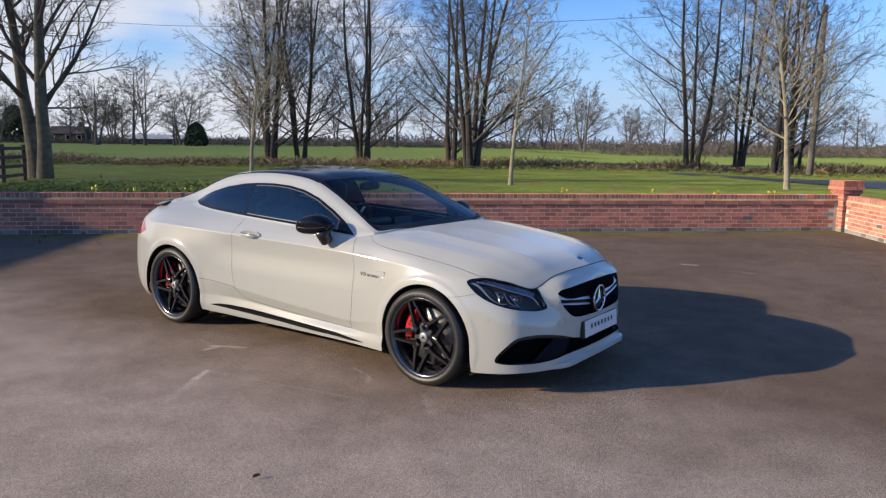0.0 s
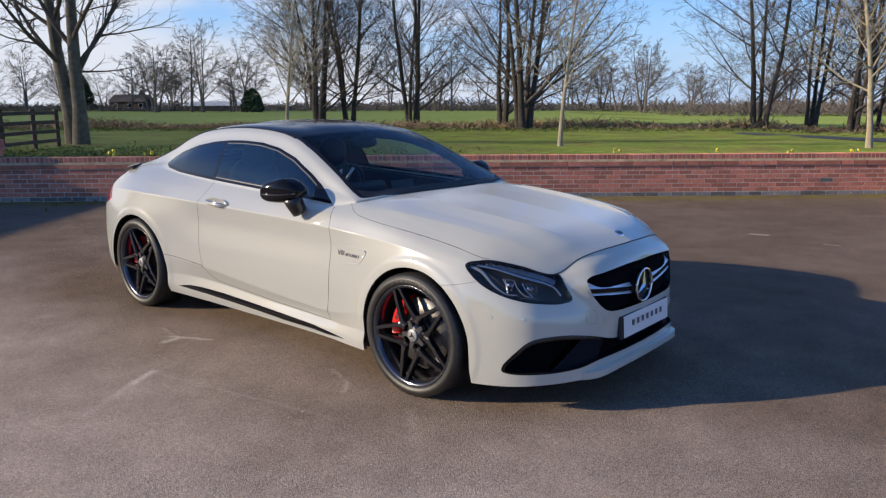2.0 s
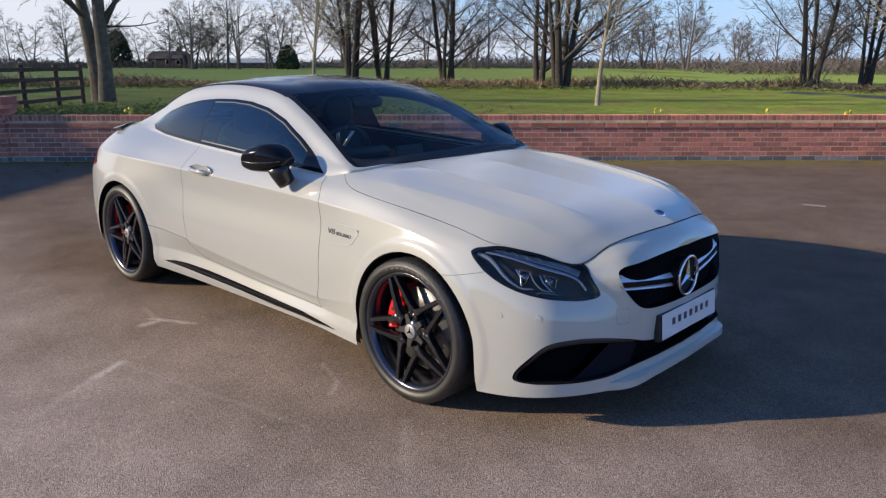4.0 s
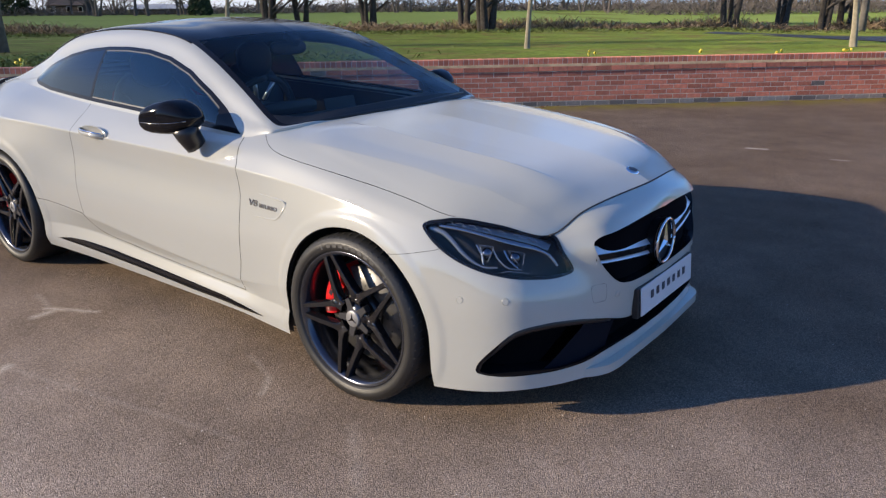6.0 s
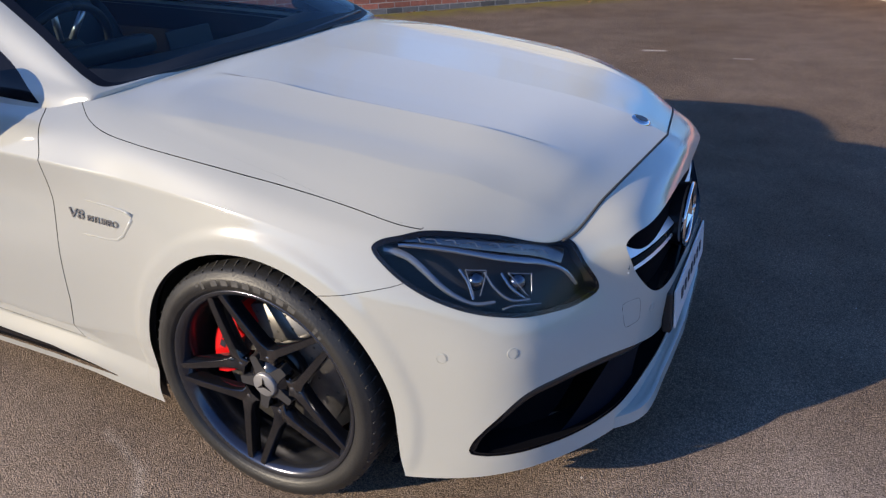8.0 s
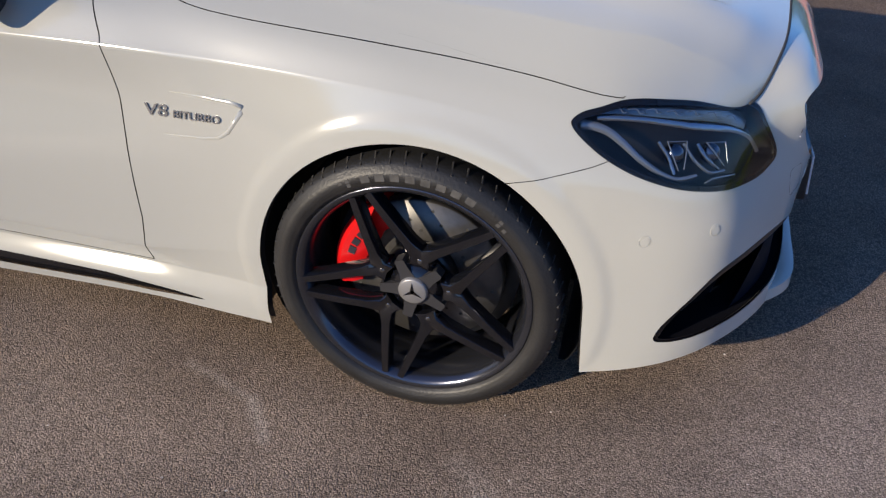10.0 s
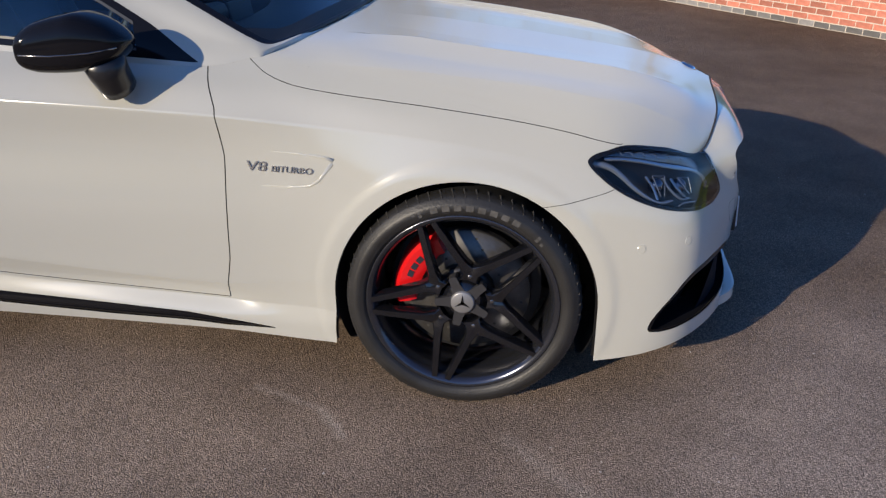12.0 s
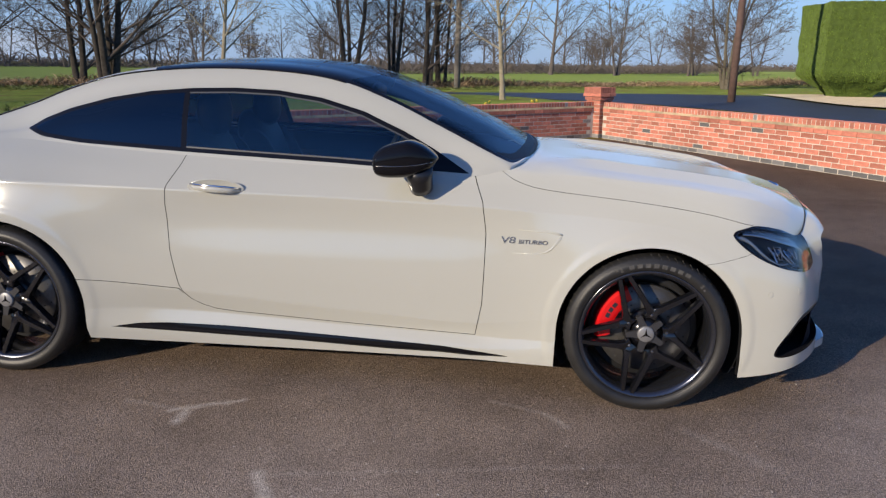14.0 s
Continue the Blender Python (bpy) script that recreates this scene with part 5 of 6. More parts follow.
# door mirrors: stations of the housing along the car, with its top, foot and half depth
MIRROR_SHELL = [(-.122, .018, -.043, .068), (-.114, .031, -.060, .080), (-.09, .050, -.071, .086), (-.06, .061, -.074, .088), (-.02, .070, -.074, .088), (.010, .0735, -.072, .086), (.045, .063, -.064, .078), (.075, .047, -.052, .066), (.10, .027, -.036, .050), (.116, .011, -.017, .028), (.122, .003, -.004, .006)]
for s in (-1, 1):
    mirror = new("door_mirror")
    mirror.parent = car
    mirror.matrix_local = pose(0.433, s * 0.925, 1.029)
    tagged(mirror, "gloss black door mirror")
    shell = spline(MIRROR_SHELL, 4)
    V, F, n = [], [], 40
    for x, top, foot, half in shell:
        for k in range(n):
            c, d = math.cos(2 * math.pi * k / n), math.sin(2 * math.pi * k / n)
            V.append((x, half * math.copysign(abs(c) ** 0.62, c) - s * 0.03 * x / .13, (top + foot) / 2 + (top - foot) / 2 * math.copysign(abs(d) ** 0.72, d)))
    for a in range(len(shell) - 1):
        for k in range(n):
            q = (a * n + k, a * n + (k + 1) % n, (a + 1) * n + (k + 1) % n, (a + 1) * n + k)
            F.append(q)
    F += [tuple(range(n))[::-1], tuple(range((len(shell) - 1) * n, len(shell) * n))]
    mesh_ob("mirror_housing", V, F, BLACK_GLOSS, mirror)
    tube_part("indicator_strip", [(-.123, s * .092, -.020), (-.10, s * .110, -.020), (-.03, s * .0955, -.022), (.05, s * .066, -.018), (.105, s * .022, -.010)], 0.0024, DARK_CHROME, "thin silver indicator strip", mirror, 6)
    V, F = tube([(.047, s * .0, -.035), (.047, s * -.020, -.075), (.050, s * -.040, -.110), (.052, s * -.052, -.128)], [.056, .053, .049, .047], 20)
    mesh_ob("mirror_foot", [(x, y, z) for x, y, z in V], F, BLACK_SATIN, mirror)
    V, F = blob((-.119, s * .03, -.013), (.007, .066, .036), 3.0, n=20)
    mesh_ob("mirror_rim", V, F, BLACK_SATIN, mirror, "slim black mirror edge")

# door handles in oval recesses
for s in (-1, 1):
    handle = new("door_handle")
    handle.parent = car
    handle.matrix_local = pose(-.407, s * 0.862, .876, 0, 0.8, 0)
    tagged(handle, "body-colour pull handle with a chrome edge")
    V, F = lathe([(.0, -.004), (.6, -.002), (.93, .006), (1.0, .0075), (1.04, .003)], 40)
    mesh_ob("handle_recess", [(v[0] * .122, s * (v[1] - 0.0005), v[2] * .036) for v in V], F, PAINT, handle)
    V, F = tube([(-.105, s * .004, .006), (-.085, s * .022, .003), (-.04, s * .032, 0), (.02, s * .034, -.002), (.07, s * .028, -.004), (.108, s * .006, -.006)], [.007, .012, .0145, .0150, .0135, .008], 14)
    mesh_ob("pull", [(x, y, z) for x, y, z in V], F, PAINT, handle)
    tube_part("chrome_edge", [(-.108, s * .010, .014), (-.08, s * .030, .014), (-.04, s * .040, .013), (.02, s * .043, .012), (.07, s * .037, .009), (.106, s * .014, .003)], 0.0052, CHROME, "chrome handle edge", handle, 8)


# wing vents with their badges
def badge_text(body, size, m, parent, bold):
    cu = bpy.data.curves.new("badge_lettering", "FONT")
    cu.body, cu.size, cu.extrude, cu.offset, cu.shear = body, size, 0.0025, bold, 0.12
    tmp = new("badge_lettering", cu)
    bpy.context.view_layer.update()
    me = bpy.data.meshes.new_from_object(tmp.evaluated_get(bpy.context.evaluated_depsgraph_get()))
    bpy.data.objects.remove(tmp)
    me.materials.clear()
    me.materials.append(BADGE_CHROME)
    ob = new("badge_lettering", me)
    ob.parent = parent
    ob.matrix_local = m
    return tagged(ob, "dark chrome badge lettering")


WING_V, WING_N, _ = flank_skin()


def on_wing(x, z, out=0.0):
    """A point on the right-hand wing at x and z, lifted off it by out."""
    i = np.argsort((WING_V[:, 0] - x) ** 2 + (WING_V[:, 2] - z) ** 2 + (WING_V[:, 1] > -.6) * 9)[:4]
    d = 1 / (1e-4 + np.hypot(WING_V[i, 0] - x, WING_V[i, 2] - z))
    return Vector((x, float((WING_V[i, 1] * d).sum() / d.sum()) - out, z))


for s in (-1, 1):
    vent = new("wing_vent")
    vent.parent = car
    tagged(vent, "shallow fin-shaped wing vent with badge lettering")
    fin = [(.885, .742), (.97, .738), (1.035, .734), (1.062, .727), (1.058, .716), (1.020, .668), (.995, .652), (.95, .646), (.85, .644)]
    pts = [on_wing(x, z, -0.0028) for x, z in fin]
    tube_part("vent_fin", [(p.x, -p.y * s, p.z) if s > 0 else tuple(p) for p in pts], [.0030, .0044, .0058, .0066, .0066, .0058, .0050, .0042, .0030], PAINT, "", vent, 8)
    for body, size, x0, x1 in (("V8", 0.038, .812, .876), ("BITURBO", 0.0240, .885, 1.010)):
        p, q, up = on_wing(x0, .686, 0.0015), on_wing(x1, .686, 0.0015), on_wing(x0, .720, 0.0015)
        if s > 0:
            p, q, up = (Vector((v.x, -v.y, v.z)) for v in (q, p, on_wing(x1, .720, 0.0015)))
        ex = (q - p).normalized()
        ez = ex.cross((up - p).normalized()).normalized()
        ey = ez.cross(ex)
        ex = ex * (1.45 if body == "V8" else 1.22)
        m = Matrix(((ex.x, ey.x, ez.x, p.x), (ex.y, ey.y, ez.y, p.y), (ex.z, ey.z, ez.z, p.z), (0, 0, 0, 1)))
        badge_text(body, size, m, vent, 0.0002)

# black rail strips on the roof, boot lip, cowl and wipers
win_c, rail_cv, mid_cv = cabin_curves()
rl = spline(sorted(rail_cv), 10)
for s in (1, -1):
    tube_part("roof_strip", [(p[0], -p[1] * s * 1.0, p[2] + 0.001) for p in rl if -1.75 < p[0] < .12], 0.0045, BLACK_GLOSS, "black roof joint strip", None, 6)
tailtop = spline(BELT, 8)[104:]
tailtop = np.concatenate([tailtop, (tailtop * (1, -1, 1))[::-1][1:]])
V, F = sweep(tailtop + (0, 0, -.004), [(.006, 0), (.022, .022), (.018, .030), (-.035, .012), (-.07, 0)])
bm = bmesh.new()
vs = [bm.verts.new(v) for v in V]
for f in F:
    bm.faces.new([vs[i] for i in f])
bmesh.ops.recalc_face_normals(bm, faces=bm.faces)
part("boot_spoiler", bm, BLACK_GLOSS, car, "slim gloss black boot spoiler", True)
cowl = spline([(.80, -.70, .985), (.885, -.58, .996), (.930, -.30, 1.006), (.942, 0, 1.008)], 8)
cowl = np.concatenate([cowl, (cowl * (1, -1, 1))[::-1][1:]])
V, F = tube([tuple(p) for p in cowl], 0.009, 8)
mesh_ob("cowl_strip", V, F, BLACK_PLASTIC, car, "black plastic cowl")
for pts in ([(.945, .40, .998), (.93, .15, 1.010), (.915, -.20, 1.014), (.885, -.50, 1.006)], [(.94, -.10, 1.002), (.93, .12, 1.012), (.90, .40, 1.018), (.855, .60, 1.014)]):
    tube_part("wiper", pts, 0.006, BLACK_SATIN, "black wiper arm")

# ---- cabin interior ----
dash = spline([(.55, -.70, 0), (.62, -.45, 0), (.66, 0, 0), (.62, .45, 0), (.55, .70, 0)], 8)
V, F = sweep(dash, [(.28, .93), (.10, .985), (-.04, .99), (-.16, .955), (-.20, .88), (-.14, .70), (-.10, .45), (.28, .45)])
bm = bmesh.new()
vs = [bm.verts.new(v) for v in V]
for f in F:
    bm.faces.new([vs[i] for i in f])
bmesh.ops.recalc_face_normals(bm, faces=bm.faces)
part("dashboard", bm, LEATHER, car, "black dashboard", True)
part("binnacle", box((.16, .36, .07), pose(.46, -.36, 1.0, 0, -10, 0), 0.03), LEATHER, car, "", True)
part("centre_screen", box((.015, .22, .085), pose(.50, .0, .985, 0, -12, 0), 0.005), BLACK_PLASTIC, car, "upright black display screen")
part("cabin_floor", box((2.7, 1.45, .04), pose(-.35, 0, .30)), BLACK_PLASTIC, car)
part("centre_console", box((1.3, .26, .30), pose(-.05, 0, .50), 0.05), LEATHER, car, "", True)
wheel_m = pose(.27, -.345, .975, 0, -66, 0)
st = new("steering_wheel")
st.parent = car
st.matrix_local = wheel_m
tagged(st, "black steering wheel with silver spokes")
ring = [(.182 * math.cos(a), .182 * math.sin(a), 0) for a in np.linspace(0, 2 * math.pi, 41)]
tube_part("wheel_ring", ring, 0.015, LEATHER, "", st, 10)
V, F = blob((0, 0, 0), (.065, .075, .03), 2.6, n=18)
mesh_ob("wheel_boss", V, F, LEATHER, st)
for a in (0, 180, 250, 290):
    c, d = math.cos(math.radians(a + 90)), math.sin(math.radians(a + 90))
    tube_part("wheel_spoke", [(.05 * c, .05 * d, .004), (.175 * c, .175 * d, .004)], .011, SILVER, "", st, 8)
for sy in (-.36, .36):
    seat = new("front_seat")
    seat.parent = car
    seat.matrix_local = pose(-.28, sy, .46)
    tagged(seat, "black leather sports seat with an integral headrest")
    for nm, c, sz, pw in (("cushion", (.06, 0, .02), (.27, .24, .10), 3), ("backrest", (-.24, 0, .34), (.10, .235, .34), 2.8), ("headrest", (-.33, 0, .70), (.065, .125, .115), 2.6)):
        V, F = blob(c, sz, pw, n=24)
        if nm == "backrest":
            V = [(x - (z - .05) * .28, y, z) for x, y, z in V]
        mesh_ob(nm, V, F, LEATHER, seat)
    for sd in (-1, 1):
        V, F = blob((-.20, sd * .205, .32), (.10, .05, .26), 2.4, n=18)
        mesh_ob("bolster", [(x - (z - .05) * .28, y, z) for x, y, z in V], F, LEATHER, seat)
V, F = blob((-1.12, 0, .62), (.16, .62, .30), 3, n=24)
mesh_ob("rear_bench", [(x - (z - .5) * .35, y, z) for x, y, z in V], F, LEATHER, car, "black leather rear bench")
V, F = blob((.13, 0, 1.265), (.022, .125, .038), 3, n=20)
mesh_ob("interior_mirror", V, F, BLACK_PLASTIC, car, "black interior mirror")
part("mirror_stalk", box((.09, .05, .05), pose(.165, 0, 1.315, 0, 30, 0), .01), BLACK_PLASTIC, car)


# ---- ground, drive, road ----
def build_ground():
    S = [-400, -120, -40, -15, -6, 0.14, 0.18, 1, 2, 3, 4, 5, 6, 7, 8, 9, 10, 12, 14, 16, 18, 20, 23, 26, 30, 34, 60, 100, 180, 300, 600, 1500, 4000]
    T = [-4000, -1500, -600, -300, -160, -100] + list(np.linspace(-60, 60, 61)) + [100, 160, 300, 600, 1500, 4000]
    V, F = [], []
    for s in S:
        for t in T:
            x, y = wall_xy(t, s)
            V.append((x, y, float(ground_z(x, y))))
    n = len(T)
    for i in range(len(S) - 1):
        for j in range(n - 1):
            F.append((i * n + j, i * n + j + 1, (i + 1) * n + j + 1, (i + 1) * n + j))
    return tagged(mesh_ob("ground", V, F, GRASS), "mown green lawn and rough verge", "ground", kind="structure")


build_ground()

# the hedge line across the view, 45 m out, parts the verge from the field
HEDGE_O = np.array([4.42, -4.82]) + 45.5 * np.array([-0.588, 0.809])
HEDGE_D = np.array([0.809, 0.588])
HEDGE_N = np.array([-0.588, 0.809])


def hedge_xy(t, s=0.0):
    return HEDGE_O + HEDGE_D * t + HEDGE_N * s


def sheet(name, edges, material, label, z):
    """A flat or draped sheet between two lines of equal count."""
    V, F = [], []
    a, b = edges
    k = 6
    for p, q in zip(a, b):
        for i in range(k + 1):
            x, y = np.array(p) + (np.array(q) - np.array(p)) * i / k
            V.append((x, y, float(ground_z(x, y)) + z))
    for i in range(len(a) - 1):
        for j in range(k):
            F.append((i * (k + 1) + j, (i + 1) * (k + 1) + j, (i + 1) * (k + 1) + j + 1, i * (k + 1) + j + 1))
    ob = mesh_ob(name, V, F, material)
    for p in ob.data.polygons:
        if p.normal.z < 0:
            ob.data.flip_normals()
            break
    return tagged(ob, label, name, kind="structure")


ts = [-2500, -900, -300, -120, -60, -30, -10, 10, 30, 60, 120, 300, 900, 2500]
sheet("field", ([hedge_xy(t, 0.5) for t in ts], [hedge_xy(t, 170) for t in ts]), FIELD, "flat green winter crop field", 0.03)
sheet("far_land", ([hedge_xy(t, 170) for t in ts], [hedge_xy(t, 3000) for t in ts]), FAR_LAND, "distant dull brown and green farmland", 0.03)
lane_a = [(-9, 33.0), (-4, 31.6), (1, 30.0), (5, 27.0), (8, 22), (9.5, 14), (11, 4), (14, -10), (20, -40)]
lane_b = [(-9, 35.0), (-4, 36.2), (1, 37.6), (8, 38.6), (12.9, 38.2), (12.9, 28), (15.4, 10), (19, -8), (26, -40)]
sheet("road", (lane_a, lane_b), ROAD, "damp dark asphalt lane", 0.02)
sheet("pavement", ([(12.8, 38.8), (12.72, 33.4), (12.65, 29.0), (12.9, 26.6), (13.8, 25.1), (15.6, 24.2)], [(24, 40.5), (24, 36), (24, 32), (24, 29), (24, 26), (24, 24)]), STONE, "sandy verge along the lane", 0.09)

inner = [wall_xy(-40, 0.02), wall_xy(6.75, 0.02), side_xy(0.1, 0.02), side_xy(40, 0.02), (40, -60), (-60, -60)]
bm = bmesh.new()
f = bm.faces.new([bm.verts.new((*p, 0)) for p in inner])
bm.normal_update()
if f.normal.z < 0:
    f.normal_flip()
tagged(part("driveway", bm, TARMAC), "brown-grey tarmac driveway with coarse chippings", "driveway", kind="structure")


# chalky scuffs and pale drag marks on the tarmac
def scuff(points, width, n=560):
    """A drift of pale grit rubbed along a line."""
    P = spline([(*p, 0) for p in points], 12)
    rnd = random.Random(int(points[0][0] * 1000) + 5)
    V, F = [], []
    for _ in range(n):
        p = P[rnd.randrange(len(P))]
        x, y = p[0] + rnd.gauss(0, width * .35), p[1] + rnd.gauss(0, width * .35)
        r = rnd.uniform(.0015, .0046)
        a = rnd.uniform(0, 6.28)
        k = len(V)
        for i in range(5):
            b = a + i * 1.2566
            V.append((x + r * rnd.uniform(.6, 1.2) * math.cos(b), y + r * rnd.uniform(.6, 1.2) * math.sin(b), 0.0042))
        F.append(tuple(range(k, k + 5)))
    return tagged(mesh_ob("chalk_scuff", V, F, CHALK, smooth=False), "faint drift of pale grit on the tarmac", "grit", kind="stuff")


# ---- bricks ----
def brick_mesh(size, bevel=0.0025):
    """A brick with softened arrises, centred on its front face, which looks along -Y."""
    lx, ly, lz = size
    b = bevel
    V = []
    for y, k in ((0, b), (b, 0), (ly, 0)):
        for x, z in ((-1, -1), (1, -1), (1, 1), (-1, 1)):
            V.append((x * (lx / 2 - k), y, z * (lz / 2 - k)))
    F = [(0, 1, 2, 3)]
    for r in (0, 4):
        for i in range(4):
            j = (i + 1) % 4
            F.append((r + i, r + 4 + i, r + 4 + j, r + j))
    return V, F


def brick_wall(name, at, length, spans, label):
    """A low wall: mortar core, a blue-brick foot, six red courses, a jutting course and brick-on-edge coping. at: its frame, X along the foot of its
    face, -Y out of the face. spans: the stretch (from, to) in which the bricks are things of their own."""
    rnd = random.Random(len(name) * 7 + 3)
    core = box((length, 0.215, 0.60), pose(length / 2, 0.105, 0.27))
    wall = part(name, core, MORTAR)
    wall.matrix_world = at
    tagged(wall, label, "wall", kind="structure")
    shapes = {}
    rest = {0: ([], []), 1: ([], [])}
    L, H = 0.215, 0.0635

    def put(x, y, z, size, blue, turn=0.0):
        x += rnd.uniform(-.0015, .0015)
        y += rnd.uniform(-.0010, .0010)
        m = pose(x, y, z, rnd.uniform(-.5, .5), rnd.uniform(-.4, .4), turn + rnd.uniform(-.4, .4))
        if spans[0] < x < spans[1]:
            key = (size, blue)
            if key not in shapes:
                me = bpy.data.meshes.new("brick")
                V, F = brick_mesh(size)
                me.from_pydata(V, [], F)
                me.materials.append(BLUE_BRICK if blue else BRICK)
                shapes[key] = me
            o = new("brick", shapes[key])
            o.parent = wall
            o.matrix_local = m
        else:
            V, F = brick_mesh(size, 0.002)
            vs, fs = rest[1 if blue else 0]
            k = len(vs)
            vs += [m @ Vector(v) for v in V]
            fs += [tuple(i + k for i in f) for f in F]

    for c in range(7):
        z = 0.037 + c * 0.0735
        n = int(length / 0.225)
        for i in range(n):
            x = (i + 0.5 + 0.5 * (c % 2)) * 0.225
            if x + L / 2 > length:
                continue
            put(x, -0.0045, z, (L, 0.10, H), c == 0 or rnd.random() < (.03 if name == "wall_east" else .004))
    for i in range(int(length / 0.225)):
        put((i + 0.5) * 0.225, -0.020, 0.556, (L, 0.26, 0.066), rnd.random() < .01)
    for i in range(int(length / 0.075)):
        put((i + 0.5) * 0.075, 0.0, 0.652, (0.065, 0.215, 0.112), rnd.random() < .02)
    for k, (vs, fs) in rest.items():
        if fs:
            o = mesh_ob("brickwork", vs, fs, BLUE_BRICK_J if k else BRICK_J, wall, smooth=False)
            tagged(o, kind="stuff")
    part("coping_bed", box((length, 0.205, 0.100), pose(length / 2, 0.1055, 0.652)), MORTAR, wall)
    bm = bmesh.new()
    ends = []
    for x in (0.0, length):
        ends.append([bm.verts.new((x, y, z)) for y, z in ((-.016, .5905), (-.016, .5955), (-.003, .628), (.20, .628), (.20, .5905))])
    for i in range(5):
        j = (i + 1) % 5
        bm.faces.new((ends[0][i], ends[0][j], ends[1][j], ends[1][i]))
    bm.faces.new(ends[0][::-1]), bm.faces.new(ends[1])
    bmesh.ops.recalc_face_normals(bm, faces=bm.faces)
    part("ledge", bm, LEDGE, wall, "mossy tan mortar fillet under the coping")
    return wall


def brick_pier(xy, turn, width=0.36):
    core = part("brick_pier", box((width - 0.010, width - 0.010, 0.98), pose(0, 0, 0.47)), MORTAR)
    core.matrix_world = pose(xy[0], xy[1], 0, 0, 0, turn)
    tagged(core, "square red brick pier with a corbelled cap", "brick pier", kind="structure")
    rnd = random.Random(5)
    meshes = {}

    def ring(z, w, h, blue, lap):
        for side in range(4):
            R = Matrix.Rotation(side * math.pi / 2, 4, "Z")
            cuts = ((0, w / 2 + 0.002),) if w < 0.3 else ((-w / 4 + lap, w / 2 - 0.008 + 2 * lap), (w / 4 + lap, w / 2 - 0.008 - 2 * lap))
            for x, l in cuts:
                key = (round(l, 3), h, blue)
                if key not in meshes:
                    me = bpy.data.meshes.new("brick")
                    V, F = brick_mesh((l, 0.10, h))
                    me.from_pydata(V, [], F)
                    me.materials.append(BLUE_BRICK if blue else BRICK)
                    meshes[key] = me
                o = new("brick", meshes[key])
                o.parent = core
                o.matrix_local = R @ pose(x, -w / 2 + rnd.uniform(-.002, .002), z)

    for c in range(10):
        ring(0.037 + c * 0.0735, width, 0.0635, c == 0, 0.04 if c % 2 else -0.04)
    ring(0.772, width + 0.05, 0.0635, False, 0.0)
    ring(0.845, width + 0.10, 0.0635, False, 0.03)
    for i in range(6):
        me = meshes.get("cap")
        if me is None:
            me = bpy.data.meshes.new("brick")
            V, F = brick_mesh((0.066, width + 0.08, 0.112))
            me.from_pydata(V, [], F)
            me.materials.append(BRICK)
            meshes["cap"] = me
        o = new("brick", me)
        o.parent = core
        o.matrix_local = pose((i - 2.5) * 0.0735, -(width + 0.08) / 2, 0.937)
    return core


def frame_at(p, d, z=0.0):
    """X along d, Y inwards to the back of the wall."""
    a = math.atan2(d[1], d[0])
    return Matrix.Translation((p[0], p[1], z)) @ Matrix.Rotation(a, 4, "Z")


p = wall_xy(-26.0)
brick_wall("wall_north", frame_at(p, WALL_D), 32.70, (22.6, 26.2), "low red brick garden wall with blue-brick foot and brick-on-edge coping")
p = side_xy(0.22)
brick_wall("wall_east", frame_at(p, SIDE_D), 9.2, (2.6, 6.4), "low red brick boundary wall with blue-brick foot")
brick_pier(CORNER + SIDE_N * 0.10 + WALL_N * 0.06, math.degrees(math.atan2(WALL_D[1], WALL_D[0])))

brick_pier(wall_xy(-9.12, 0.10), math.degrees(math.atan2(WALL_D[1], WALL_D[0])))


# ---- trees ----
class Wood:
    """Collects tapered round limbs into one mesh."""

    def __init__(self, seed):
        self.V, self.F, self.r = [], [], random.Random(seed)

    def limb(self, pts, radii, sides):
        V, F = tube(pts, radii, sides)
        k = len(self.V)
        self.V += V
        self.F += [tuple(i + k for i in f) for f in F[:-2]]

    def path(self, p, d, length, steps, bend, wander):
        pts, dirs = [p.copy()], [d.copy()]
        for _ in range(steps):
            j = Vector((self.r.gauss(0, 1), self.r.gauss(0, 1), self.r.gauss(0, 1))) * wander
            d = (d + j + Vector((0, 0, bend))).normalized()
            p = p + d * (length / steps)
            pts.append(p.copy()), dirs.append(d.copy())
        return pts, dirs

    def grow(self, p, d, length, radius, level, spec):
        s = spec[level]
        pts, dirs = self.path(p, d, length, s["steps"], s["bend"], s["wander"])
        tip = s.get("tip", 0.25)
        n = len(pts) - 1
        self.limb(pts, [max(radius * (1 - (1 - tip) * i / n), 0.003) for i in range(n + 1)], s["sides"])
        if level + 1 >= len(spec):
            return
        c = spec[level + 1]
        for k in range(s["kids"]):
            t = s["from"] + (1 - s["from"]) * (k + self.r.random()) / s["kids"]
            i = min(int(t * n), n - 1)
            q = pts[i].lerp(pts[i + 1], t * n - i)
            ax = dirs[i]
            side = ax.orthogonal().normalized()
            side.rotate(Matrix.Rotation(k * 2.4 + self.r.uniform(-.6, .6), 3, ax))
            ang = math.radians(s["angle"] + self.r.uniform(-12, 12))
            nd = (ax * math.cos(ang) + side * math.sin(ang)).normalized()
            rr = radius * (1 - (1 - tip) * t) * s["ratio"]
            self.grow(q, nd, c["len"] * length * self.r.uniform(.7, 1.2) * (1.15 - s.get("short", 0.6) * t), max(rr, c["thin"]), level + 1, spec)


